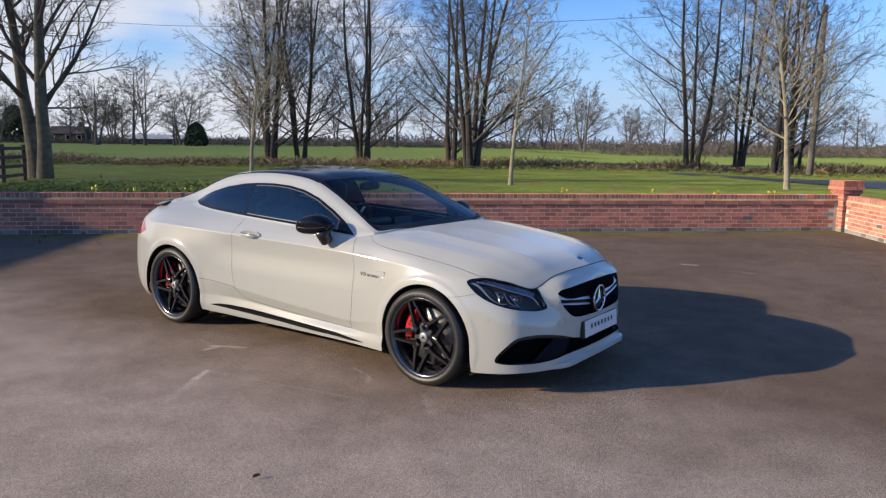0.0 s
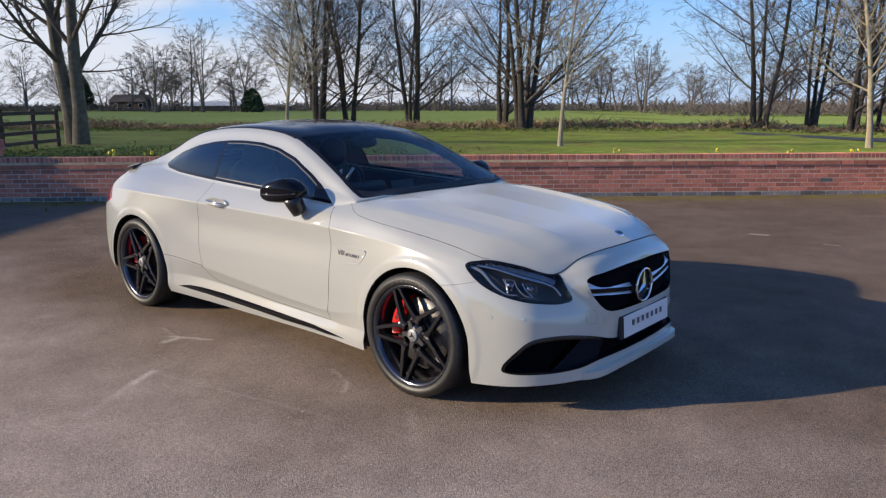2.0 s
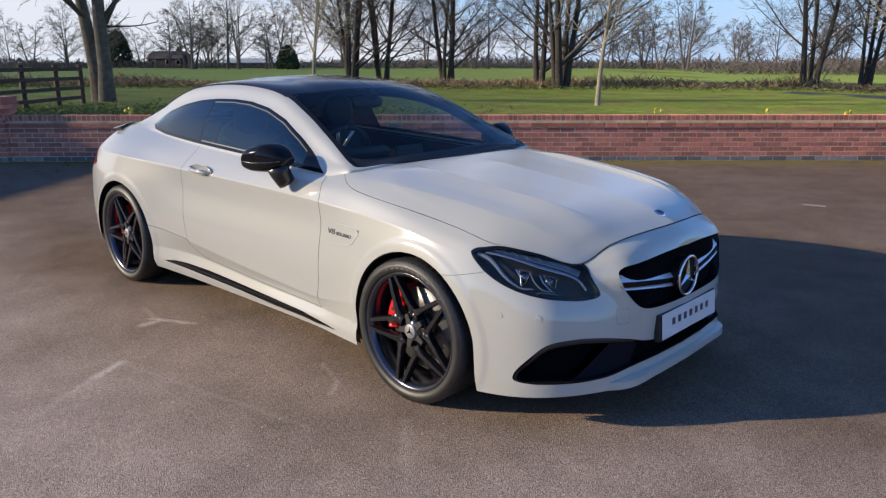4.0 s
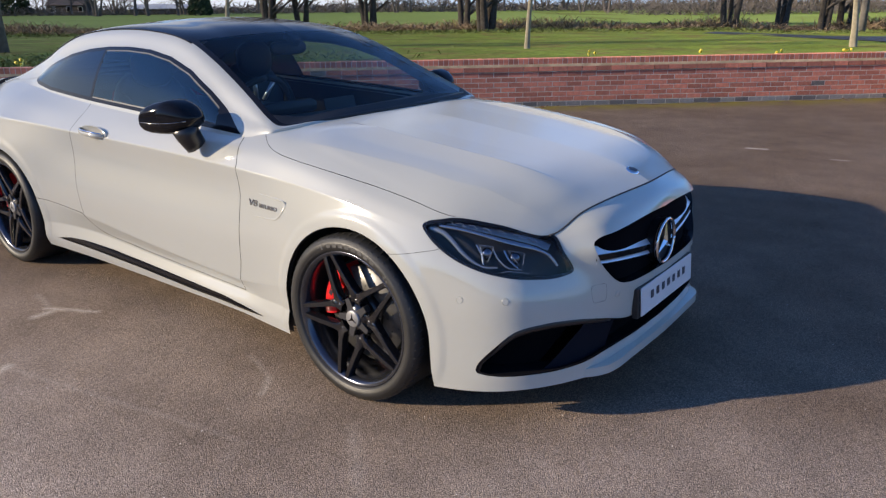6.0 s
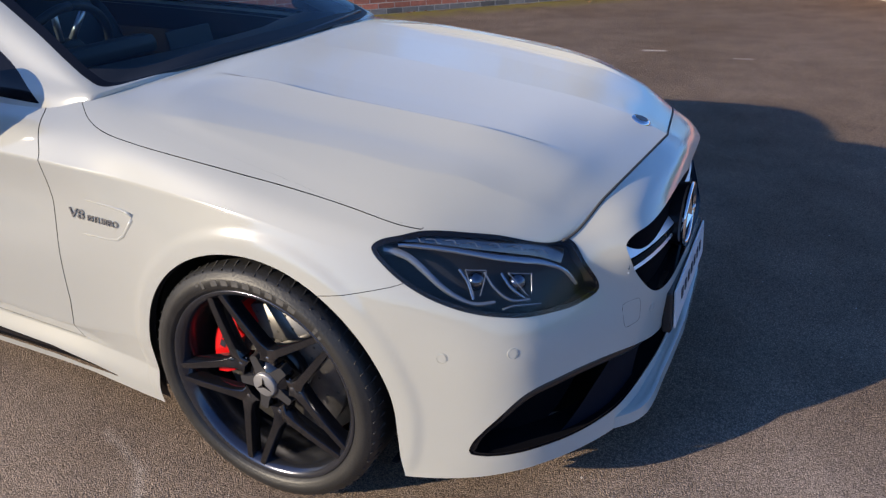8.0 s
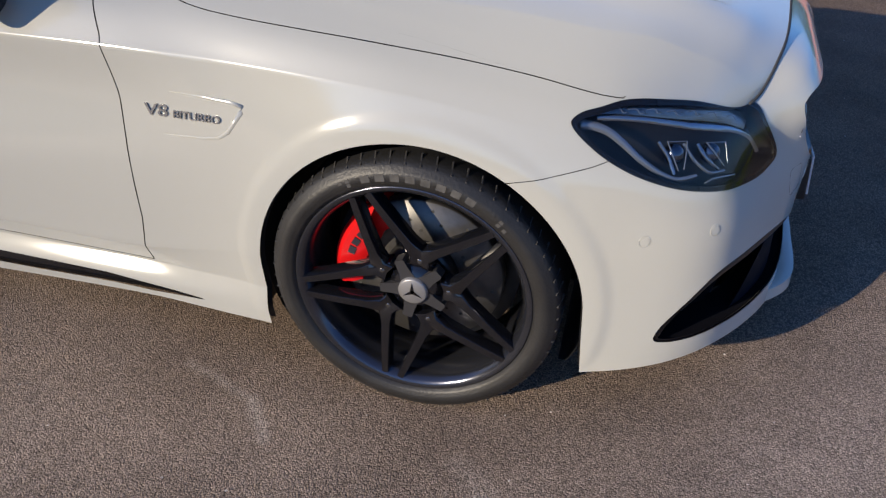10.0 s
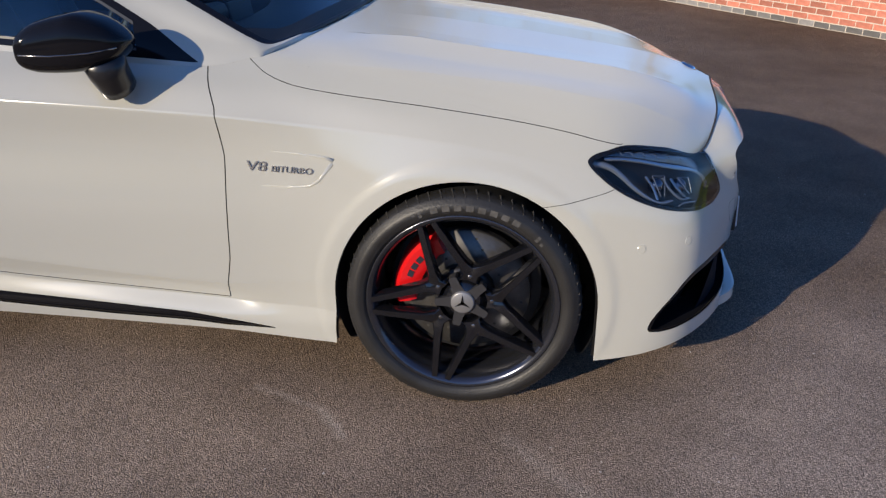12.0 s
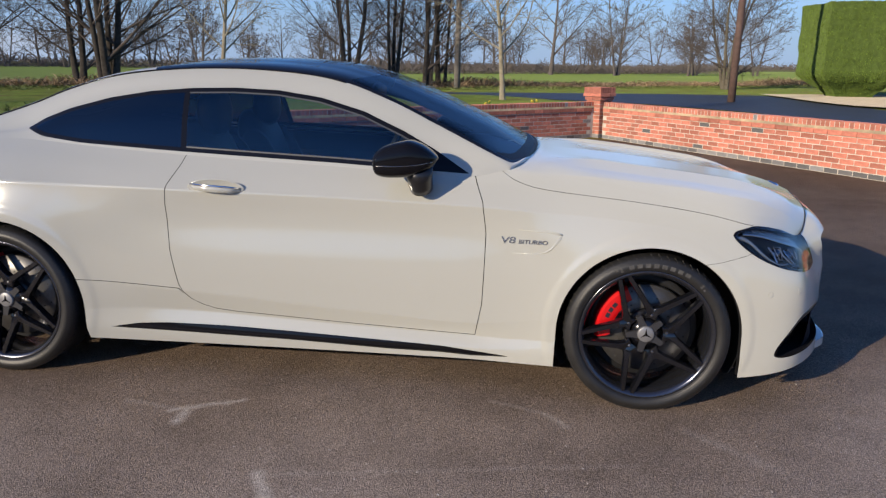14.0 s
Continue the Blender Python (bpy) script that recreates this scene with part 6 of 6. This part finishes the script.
def levels(kids=(13, 7, 6, 4), fine=0.004, angle=48, first=0.25, up=0.05, len1=0.42):
    return [
        dict(steps=9, bend=0.015, wander=0.035, sides=8, kids=kids[0], angle=angle, ratio=0.5, tip=0.12, thin=0.05, **{"from": first}),
        dict(steps=6, bend=up, wander=0.08, sides=5, kids=kids[1], angle=42, ratio=0.5, tip=0.2, thin=0.014, len=len1, **{"from": 0.18}),
        dict(steps=4, bend=0.05, wander=0.10, sides=3, kids=kids[2], angle=40, ratio=0.55, tip=0.3, thin=0.007, len=0.40, **{"from": 0.15}),
        dict(steps=2, bend=0.04, wander=0.12, sides=3, kids=kids[3], angle=36, ratio=0.6, tip=0.4, thin=fine, len=0.45, **{"from": 0.2}),
        dict(steps=1, bend=0.03, wander=0.12, sides=3, kids=0, angle=30, ratio=0.6, tip=0.5, thin=fine * 0.75, len=0.5, **{"from": 0.2}),
    ]


def tree(name, xy, stems, height, radius, spec, seed, trunk_mat, label, group="", z=None, lean=0.12, sink=0.15, twigs=None):
    """A bare tree: a trunk mesh (one or several stems) and a crown of limbs and twigs."""
    root = empty(name, pose(xy[0], xy[1], (float(ground_z(*xy)) if z is None else z)))
    trunk, crown = Wood(seed), Wood(seed + 991)
    rnd = random.Random(seed)
    for k in range(stems):
        a = k * 6.283 / stems + rnd.uniform(-.5, .5)
        off = Vector((math.cos(a), math.sin(a), 0)) * (0 if stems == 1 else radius * rnd.uniform(.7, 2.2))
        d = Vector((math.cos(a) * lean * (stems > 1), math.sin(a) * lean * (stems > 1), 1)).normalized()
        h = height * rnd.uniform(.8, 1.05)
        r = radius * rnd.uniform(.75, 1.1)
        s = spec[0]
        pts, dirs = trunk.path(off - Vector((0, 0, sink)), d, h, s["steps"], s["bend"], s["wander"])
        n = len(pts) - 1
        rad = [max(r * (1 - 0.88 * i / n) * (1.25 if i == 0 else 1), 0.012) for i in range(n + 1)]
        trunk.limb(pts, rad, s["sides"])
        c = spec[1]
        for q in range(s["kids"]):
            t = s["from"] + (1 - s["from"]) * (q + rnd.random()) / s["kids"]
            i = min(int(t * n), n - 1)
            p = pts[i].lerp(pts[i + 1], t * n - i)
            side = dirs[i].orthogonal().normalized()
            side.rotate(Matrix.Rotation(q * 2.4 + rnd.uniform(-.7, .7), 3, dirs[i]))
            ang = math.radians(s["angle"] + rnd.uniform(-14, 12))
            nd = (dirs[i] * math.cos(ang) + side * math.sin(ang)).normalized()
            crown.grow(p, nd, c["len"] * h * rnd.uniform(.7, 1.15) * (1.15 - 0.75 * t), max(rad[i] * s["ratio"] * 0.9, 0.012), 1, spec)
    mesh_ob("trunk", trunk.V, trunk.F, trunk_mat, root)
    mesh_ob("crown", crown.V, crown.F, twigs or trunk_mat, root)
    return tagged(root, label, "tree", group=group)


tree("tree", (-18.6, 6.2), 2, 10, 0.23, levels((17, 9, 6, 4), 0.007, 54, 0.20, 0.06, 0.52), 11, BARK, "mature bare tree with a forked grey-green trunk", lean=0.10, twigs=TWIG)
for i, xy in enumerate([(-12.8, 9.4), (-6.4, 13.25), (0.0, 17.25)]):
    tree("young_tree", xy, 1, 5.6, 0.075, levels((22, 8, 5, 3), 0.006, 48, 0.24, 0.06, 0.50), 31 + i, BARK_PALE, "slender young bare tree with a pale trunk", "young trees on the lawn")
G = "tall bare trees along the hedge"
tall = levels((15, 9, 7, 3), 0.0085, 56, 0.07, 0.05, 0.44)
tall[2]["thin"], tall[3]["thin"] = 0.011, 0.0095
tall[0]["wander"], tall[0]["ratio"], tall[1]["ratio"] = 0.035, 0.42, 0.42
for i, (t, s, n, h, r, sd) in enumerate([(-11.5, 4, 6, 15, 0.15, 51), (-9.6, 5.0, 4, 14, 0.15, 52), (-5.3, 4, 4, 15, 0.16, 53), (1.7, -1.5, 5, 15, 0.19, 54), (0.4, 0.5, 2, 13, 0.16, 58), (15.0, 0, 3, 15, 0.16, 55), (18.0, 0.5, 3, 15, 0.15, 56), (19.9, -0.5, 3, 14, 0.15, 57), (21.4, 0.5, 3, 14, 0.15, 59)]):
    tree("hedge_tree", hedge_xy(t, s), n, h, r, tall, sd, BARK_DARK, "cluster of tall bare stems rising from a scrubby hedge", G, lean=0.10 if t < 3 else 0.05, twigs=TWIG)
tree("hedge_tree", (13.6, 50), 5, 11, 0.12, tall, 77, BARK, "pale multi-stemmed bare tree beside the lane", G, lean=0.14, twigs=TWIG)

# distant trees, five shapes set out again and again
far_spec = levels((12, 9, 7, 0), 0.035, 58, 0.16, 0.04, 0.56)[:4]
for s, (steps, sides, thin) in zip(far_spec, ((5, 6, .1), (3, 4, .05), (2, 3, .034), (1, 3, .027))):
    s["steps"], s["sides"], s["thin"] = steps, sides, thin
shapes = []
for i in range(5):
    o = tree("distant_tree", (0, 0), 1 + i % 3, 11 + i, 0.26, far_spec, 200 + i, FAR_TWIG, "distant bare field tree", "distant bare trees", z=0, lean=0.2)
    shapes.append(o)
rnd = random.Random(8)
spots = []
for i in range(92):
    t = -215 + i * 4.3 + rnd.uniform(-3, 3)
    if -52 < t < -30:
        continue
    spots.append((t, 140 + rnd.uniform(-14, 40) - 0.10 * abs(t)))
spots += [(-72, 110), (-66, 114), (-61, 108), (-58, 116), (25, 118), (29, 112), (75, 60), (82, 52), (88, 58), (96, 50), (104, 56), (70, 66), (113, 50)]
for i, (t, s) in enumerate(spots):
    x, y = hedge_xy(t, s)
    m = pose(x, y, 0.1, 0, 0, rnd.uniform(0, 360))
    sc = rnd.uniform(.75, 1.25)
    if i < 5:
        o = shapes[i]
        o.matrix_world = m
    else:
        o = copy_thing(shapes[i % 5], m)
    o.scale = (sc * rnd.uniform(.9, 1.2), sc, sc)


# ---- hedges, scrub ----
def twig_bank(name, line, n, width, height, material, label, seed, size=0.5, thick=1.0):
    """A ragged bank of arching stems along a line given by a function of 0 to 1."""
    rnd = random.Random(seed)
    V, F = [], []
    for _ in range(n):
        t = rnd.random()
        x, y = line(t)
        a = rnd.uniform(0, 6.283)
        x += rnd.gauss(0, width / 2)
        y += rnd.gauss(0, width / 2)
        z = float(ground_z(x, y))
        hgt = height * (0.45 + 0.55 * (0.5 + 0.5 * math.sin(t * 61 + math.sin(t * 23) * 3))) * rnd.uniform(.3, 1)
        ln = size * rnd.uniform(.5, 1.4)
        w = rnd.uniform(.010, .028) * thick
        p0 = Vector((x, y, z + hgt * rnd.uniform(0, .5)))
        p1 = p0 + Vector((math.cos(a) * ln * .5, math.sin(a) * ln * .5, hgt * rnd.uniform(.2, .6)))
        p2 = p1 + Vector((math.cos(a) * ln * .5, math.sin(a) * ln * .5, hgt * rnd.uniform(-.4, .3)))
        s = Vector((rnd.uniform(-1, 1), rnd.uniform(-1, 1), rnd.uniform(-.3, .3))).normalized() * w
        k = len(V)
        V += [p0 - s, p0 + s, p1 + s, p1 - s, p2]
        F += [(k, k + 1, k + 2, k + 3), (k + 3, k + 2, k + 4)]
    return tagged(mesh_ob(name, V, F, material, smooth=False), label, "scrub", kind="stuff")


twig_bank("bramble_bank", lambda t: hedge_xy(-75 + 165 * t, 0.3), 42000, 1.5, 0.85, BRAMBLE, "dead brown bramble and bracken along the field edge", 3, 0.55)
twig_bank("rough_grass", lambda t: hedge_xy(-75 + 165 * t, -2.6), 22000, 2.6, 0.26, ROUGH_GRASS, "rough tufted grass below the hedge", 4, 0.28)
twig_bank("lawn_tufts", lambda t: wall_xy(-24 + 20 * t, 3.6), 16000, 3.4, 0.16, ROUGH_GRASS, "uneven tufts of grass on the lawn behind the wall", 8, 0.14, 0.6)
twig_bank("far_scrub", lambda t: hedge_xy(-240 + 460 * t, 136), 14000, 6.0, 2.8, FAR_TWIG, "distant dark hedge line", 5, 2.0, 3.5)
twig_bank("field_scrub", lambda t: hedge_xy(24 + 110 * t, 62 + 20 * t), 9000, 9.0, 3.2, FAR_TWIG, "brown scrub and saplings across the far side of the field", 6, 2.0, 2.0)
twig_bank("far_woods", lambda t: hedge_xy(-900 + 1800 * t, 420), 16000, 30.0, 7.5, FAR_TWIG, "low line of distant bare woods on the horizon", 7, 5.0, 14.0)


# ---- fence, poles, wire ----
def bar(name, a, b, size, material, parent, seed=0):
    """A squared timber from a to b."""
    a, b = Vector(a), Vector(b)
    d = b - a
    m = Matrix.Translation((a + b) / 2) @ d.to_track_quat("X", "Z").to_matrix().to_4x4()
    bm = box((d.length, size[0], size[1]), None, 0.006)
    return part(name, bm, material, parent, m=m)


fence = empty("timber_fence")
tagged(fence, "dark post-and-rail timber fence across the lawn", "fence")
posts = [0.9, 2.45, 4.0, 5.55, 7.1, 8.4]
for i, s in enumerate(posts):
    x, y = wall_xy(-11.6, s)
    z = float(ground_z(x, y))
    bar("post", (x, y, z - 0.2), (x + 0.01 * (i % 3 - 1), y, z + 0.98), (0.10, 0.11), WOOD_DARK, fence)
for s0, s1 in zip(posts[:-1], posts[1:]):
    for h in (0.16, 0.40, 0.64, 0.87):
        p, q = wall_xy(-11.54, s0), wall_xy(-11.54, s1)
        bar("rail", (*p, float(ground_z(*p)) + h), (*q, float(ground_z(*q)) + h + 0.01), (0.04, 0.085), WOOD_DARK, fence)


def pole(name, xy, r0, r1, h, lean, material, label):
    V, F = tube([(0, 0, -0.3), (lean[0] * .33, lean[1] * .33, h * .33), (lean[0] * .66, lean[1] * .66, h * .66), (lean[0], lean[1], h)], [r0, r0 * .66 + r1 * .34, r0 * .33 + r1 * .67, r1], 18)
    o = mesh_ob(name, V, F, material, m=pose(xy[0], xy[1], float(ground_z(*xy))))
    return tagged(o, label, "utility pole")


pole("telegraph_pole", (-4.0, 43.0), 0.19, 0.15, 9.6, (0.12, 0.06), POLE_WOOD, "weathered grey wooden telegraph pole beside the hedge")
pole("telegraph_pole", (9.2, 29.9), 0.165, 0.125, 8.5, (0.12, 0.05), POLE_DARK, "dark stained wooden pole standing beside the lane")
V, F = tube([(-3.8, 43.0, 9.5)] + [(-3.8 + (-56.0) * t, 43.0 - 33 * t, 9.5 + 0.9 * t - 1.6 * math.sin(math.pi * t)) for t in (.15, .3, .45, .6, .75, .9, 1.0)], 0.012, 5)
tagged(mesh_ob("overhead_wire", V, F, BLACK_PLASTIC), "thin black overhead wire", "wire")


# ---- clipped conifer hedge ----
def clipped_hedge(name, x0, x1, y0, y1, top, seed):
    rnd = random.Random(seed)
    root = empty(name, pose(x0, y0, float(ground_z(x0, y0))))
    nx, ny, nz = 22, 12, 20

    def surf(u, v, w):
        """u, v, w from 0 to 1 in the block, drawn in at the foot and rounded at the top."""
        z = w * top
        k = smooth01(0.0, 1.25, z)
        cx, cy = (x1 - x0) * 0.60, (y1 - y0) / 2
        x, y = u * (x1 - x0), v * (y1 - y0)
        x = cx + (x - cx) * (0.45 + 0.55 * k)
        y = cy + (y - cy) * (0.35 + 0.65 * k)
        b = 0.13 * noise.noise(Vector((x * .8 + seed, y * .8, z * .8))) + 0.05 * noise.noise(Vector((x * 3, y * 3 + seed, z * 3)))
        d = Vector((u - .5, v - .5, (w - .5) * .6))
        d.normalize()
        return Vector((x, y, z + 0.0)) + d * b

    V, F, leaves, LF = [], [], [], []

    def face(fn, a, b):
        k = len(V)
        for i in range(a + 1):
            for j in range(b + 1):
                V.append(fn(i / a, j / b))
        for i in range(a):
            for j in range(b):
                F.append((k + i * (b + 1) + j, k + (i + 1) * (b + 1) + j, k + (i + 1) * (b + 1) + j + 1, k + i * (b + 1) + j + 1))
        for _ in range(a * b * 22):
            p = fn(rnd.random(), rnd.random())
            s = rnd.uniform(.03, .06)
            q = Vector((rnd.gauss(0, 1), rnd.gauss(0, 1), rnd.gauss(0, 1))).normalized()
            t = q.orthogonal().normalized()
            n = q.cross(t)
            m = len(leaves)
            leaves.extend([p - t * s * .4, p + n * s * 1.2, p + t * s * .4, p - n * s * .5])
            LF.append((m, m + 3, m + 2, m + 1))

    face(lambda a, b: surf(a, 0, b), nx, nz)
    face(lambda a, b: surf(a, 1, b), nx, nz)
    face(lambda a, b: surf(0, a, b), ny, nz)
    face(lambda a, b: surf(1, a, b), ny, nz)
    face(lambda a, b: surf(a, b, 1), nx, ny)
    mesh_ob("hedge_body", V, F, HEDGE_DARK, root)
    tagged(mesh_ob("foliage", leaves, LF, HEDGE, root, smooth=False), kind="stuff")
    return tagged(root, "tall clipped green conifer hedge block on a sandy verge", "hedge", group="clipped hedge blocks")


clipped_hedge("conifer_hedge", 14.6, 18.25, 35.0, 39.0, 4.55, 3)
clipped_hedge("conifer_hedge", 18.45, 24.5, 35.0, 39.2, 4.85, 9)

# ---- spring bulbs behind the wall ----
for i, (t, s) in enumerate([(-7.6, 1.3), (-6.8, 0.9), (-5.9, 1.4), (3.2, 0.9), (4.6, 0.8), (5.7, 0.7), (1.5, 1.2)]):
    rnd = random.Random(40 + i)
    x, y = wall_xy(t, s)
    clump = empty("daffodil_clump", pose(x, y, float(ground_z(x, y))))
    V, F = [], []
    for _ in range(22):
        a, l = rnd.uniform(0, 6.28), rnd.uniform(.16, .30)
        d = Vector((math.cos(a), math.sin(a), 0))
        n = Vector((-d.y, d.x, 0)) * 0.008
        k = len(V)
        b = d * rnd.uniform(0, .05)
        V += [b - n, b + n, b + d * .03 + n + Vector((0, 0, l * .6)), b + d * .03 - n + Vector((0, 0, l * .6)), b + d * .10 + Vector((0, 0, l))]
        F += [(k, k + 1, k + 2, k + 3), (k + 3, k + 2, k + 4)]
    mesh_ob("leaves", V, F, BULB_LEAF, clump, smooth=False)
    for _ in range(3):
        a = rnd.uniform(0, 6.28)
        V, F = lathe([(.0, .0), (.022, .004), (.03, .012), (.012, .016), (.013, .03)], 8, "Z")
        mesh_ob("flower", V, F, YELLOW, clump, m=pose(.06 * math.cos(a), .06 * math.sin(a), rnd.uniform(.2, .27), rnd.uniform(40, 80), 0, rnd.uniform(0, 360)))
    tagged(clump, "small clump of daffodils in the grass behind the wall", "flowers", group="daffodils by the wall")

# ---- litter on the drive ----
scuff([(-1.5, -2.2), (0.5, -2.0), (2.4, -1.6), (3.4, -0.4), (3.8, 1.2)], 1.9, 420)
rnd = random.Random(77)
spots = [(1.66, -2.55)] + [tuple(wall_xy(rnd.uniform(-7.9, -6.9), -rnd.uniform(.05, .35))) for _ in range(14)] + [tuple(wall_xy(rnd.uniform(-6, 6), -rnd.uniform(.03, .5))) for _ in range(16)]
for x, y in spots:
    V, F = [], []
    n = 8
    L, W = rnd.uniform(.03, .06), rnd.uniform(.012, .022)
    for i in range(n):
        a = 2 * math.pi * i / n
        V.append((L * .5 * math.cos(a), W * math.sin(a) * (1 + .25 * math.cos(3 * a)), 0.006 + 0.012 * abs(math.sin(a)) + rnd.uniform(0, .004)))
    V.append((0, 0, 0.005))
    F = [(i, (i + 1) % n, n) for i in range(n)]
    o = mesh_ob("fallen_leaf", V, F, DEAD_LEAF, smooth=False, m=pose(x, y, 0.004, 0, 0, rnd.uniform(0, 360)))
    tagged(o, "curled brown fallen leaf on the tarmac", "leaf", group="fallen leaves")


# ---- buildings ----
def house(name, xy, turn, size, eave, ridge, wall_mat, roof_mat, label, openings=(), chimney=False):
    """A plain house with a pitched roof; openings: (along, up, width, height) on its front, which looks along -Y."""
    lx, ly = size
    h = empty(name, pose(xy[0], xy[1], 0, 0, 0, turn))
    bm = bmesh.new()
    pts = [(-lx / 2, -ly / 2), (lx / 2, -ly / 2), (lx / 2, ly / 2), (-lx / 2, ly / 2)]
    lo = [bm.verts.new((x, y, -0.3)) for x, y in pts]
    hi = [bm.verts.new((x, y, eave)) for x, y in pts]
    r = [bm.verts.new((-lx / 2, 0, ridge)), bm.verts.new((lx / 2, 0, ridge))]
    for i in range(4):
        j = (i + 1) % 4
        bm.faces.new((lo[i], lo[j], hi[j], hi[i]))
    bm.faces.new((hi[3], hi[0], r[0])), bm.faces.new((hi[1], hi[2], r[1]))
    part("wall", bm, wall_mat, h)
    for sgn in (-1, 1):
        slope = math.atan2(ridge - eave, ly / 2)
        ln = math.hypot(ly / 2, ridge - eave) + 0.4
        m = pose(0, sgn * (ly / 4 + 0.12), (ridge + eave) / 2 + 0.02) @ Matrix.Rotation(-sgn * slope, 4, "X")
        part("roof", box((lx + 0.6, ln, 0.14), m, 0.02), roof_mat, h)
    for a, u, w, hh in openings:
        win = part("window", box((w, 0.08, hh), pose(a, -ly / 2 - 0.01, u)), WHITE_PLASTIC, h)
        part("pane", box((w - 0.16, 0.02, hh - 0.16), pose(a, -ly / 2 - 0.055, u)), BLACK_GLOSS, win)
    if chimney:
        part("chimney", box((0.9, 0.6, 1.6), pose(lx * 0.3, 0, ridge + 0.5), 0.03), wall_mat, h)
    return tagged(h, label, "house")


house("farmhouse", (-194.5, 99), 36, (9.5, 7), 2.6, 4.4, RENDER_DARK, ROOF_TILE, "distant dark brick farmhouse with a chimney", [(-3, 1.6, 1.2, 1.3), (1, 1.6, 1.2, 1.3), (4, 1.6, 1.2, 1.3)], True)
house("farm_barn", (-170, 111), 36, (15, 8), 1.5, 2.5, RENDER_DARK, PALE_ROOF, "long low distant barn with a pale roof")


# distant evergreens
def evergreen(xy, height, width, seed):
    rnd = random.Random(seed)
    root = empty("evergreen_tree", pose(xy[0], xy[1], 0.1))
    V, F = tube([(0, 0, -.2), (0, 0, height * .5)], [.25, .12], 8)
    mesh_ob("trunk", V, F, BARK_DARK, root)
    V, F = [], []
    for _ in range(1500):
        t = rnd.random() ** 0.8
        z = height * (0.06 + 0.94 * t)
        r = width * (1 - t) ** 0.42 * rnd.uniform(.55, 1.0)
        a = rnd.uniform(0, 6.28)
        p = Vector((r * math.cos(a), r * math.sin(a), z))
        s = rnd.uniform(.25, .5)
        q = Vector((rnd.gauss(0, 1), rnd.gauss(0, 1), rnd.gauss(0, 1))).normalized()
        u = q.orthogonal().normalized() * s
        k = len(V)
        V += [p - u, p + q * s, p + u, p - q * s * .6]
        F.append((k, k + 1, k + 2, k + 3))
    mesh_ob("crown", V, F, EVERGREEN, root, smooth=False)
    return tagged(root, "distant dark evergreen tree by the farm", "tree", group="distant evergreens")


evergreen((-126, 89), 4.6, 2.5, 1)
evergreen((-188, 82), 9.0, 4.0, 3)

# the house that shades the end of the wall, and a boundary wall behind the camera
e = Vector((0.64, -0.77, 0)).normalized()
m = Vector((-0.77, -0.64, 0)).normalized()
c = Vector((-8.6 - 5.0 * 1.83, 1.86 - 5.0 * 2.12, 0)) + e * 5.5 + m * 4.2
hs = empty("brick_house", pose(c.x, c.y, 0, 0, 0, math.degrees(math.atan2(e.y, e.x))))
part("wall", box((15.0, 8.4, 5.0), pose(0, 0, 2.5)), RENDER_WALL, hs)
part("roof", box((15.0, 8.4, 0.12), pose(0, 0, 5.05), 0.02), ROOF_TILE, hs)
for i, a in enumerate((-5.0, -1.6, 1.8, 5.2)):
    for u in (1.5, 3.9):
        w = part("window", box((1.3, 0.08, 1.2), pose(a, 4.21, u)), WHITE_PLASTIC, hs)
        part("pane", box((1.14, 0.02, 1.04), pose(a, 4.255, u)), BLACK_GLOSS, w)
tagged(hs, "plain brick house beside the driveway", "house")
brick_back = part("wall_south", box((60, 0.22, 1.8), pose(4, -26, 0.9, 0, 0, -12)), RENDER_WALL)
tagged(brick_back, "plain brick wall behind the drive", "wall", kind="structure")
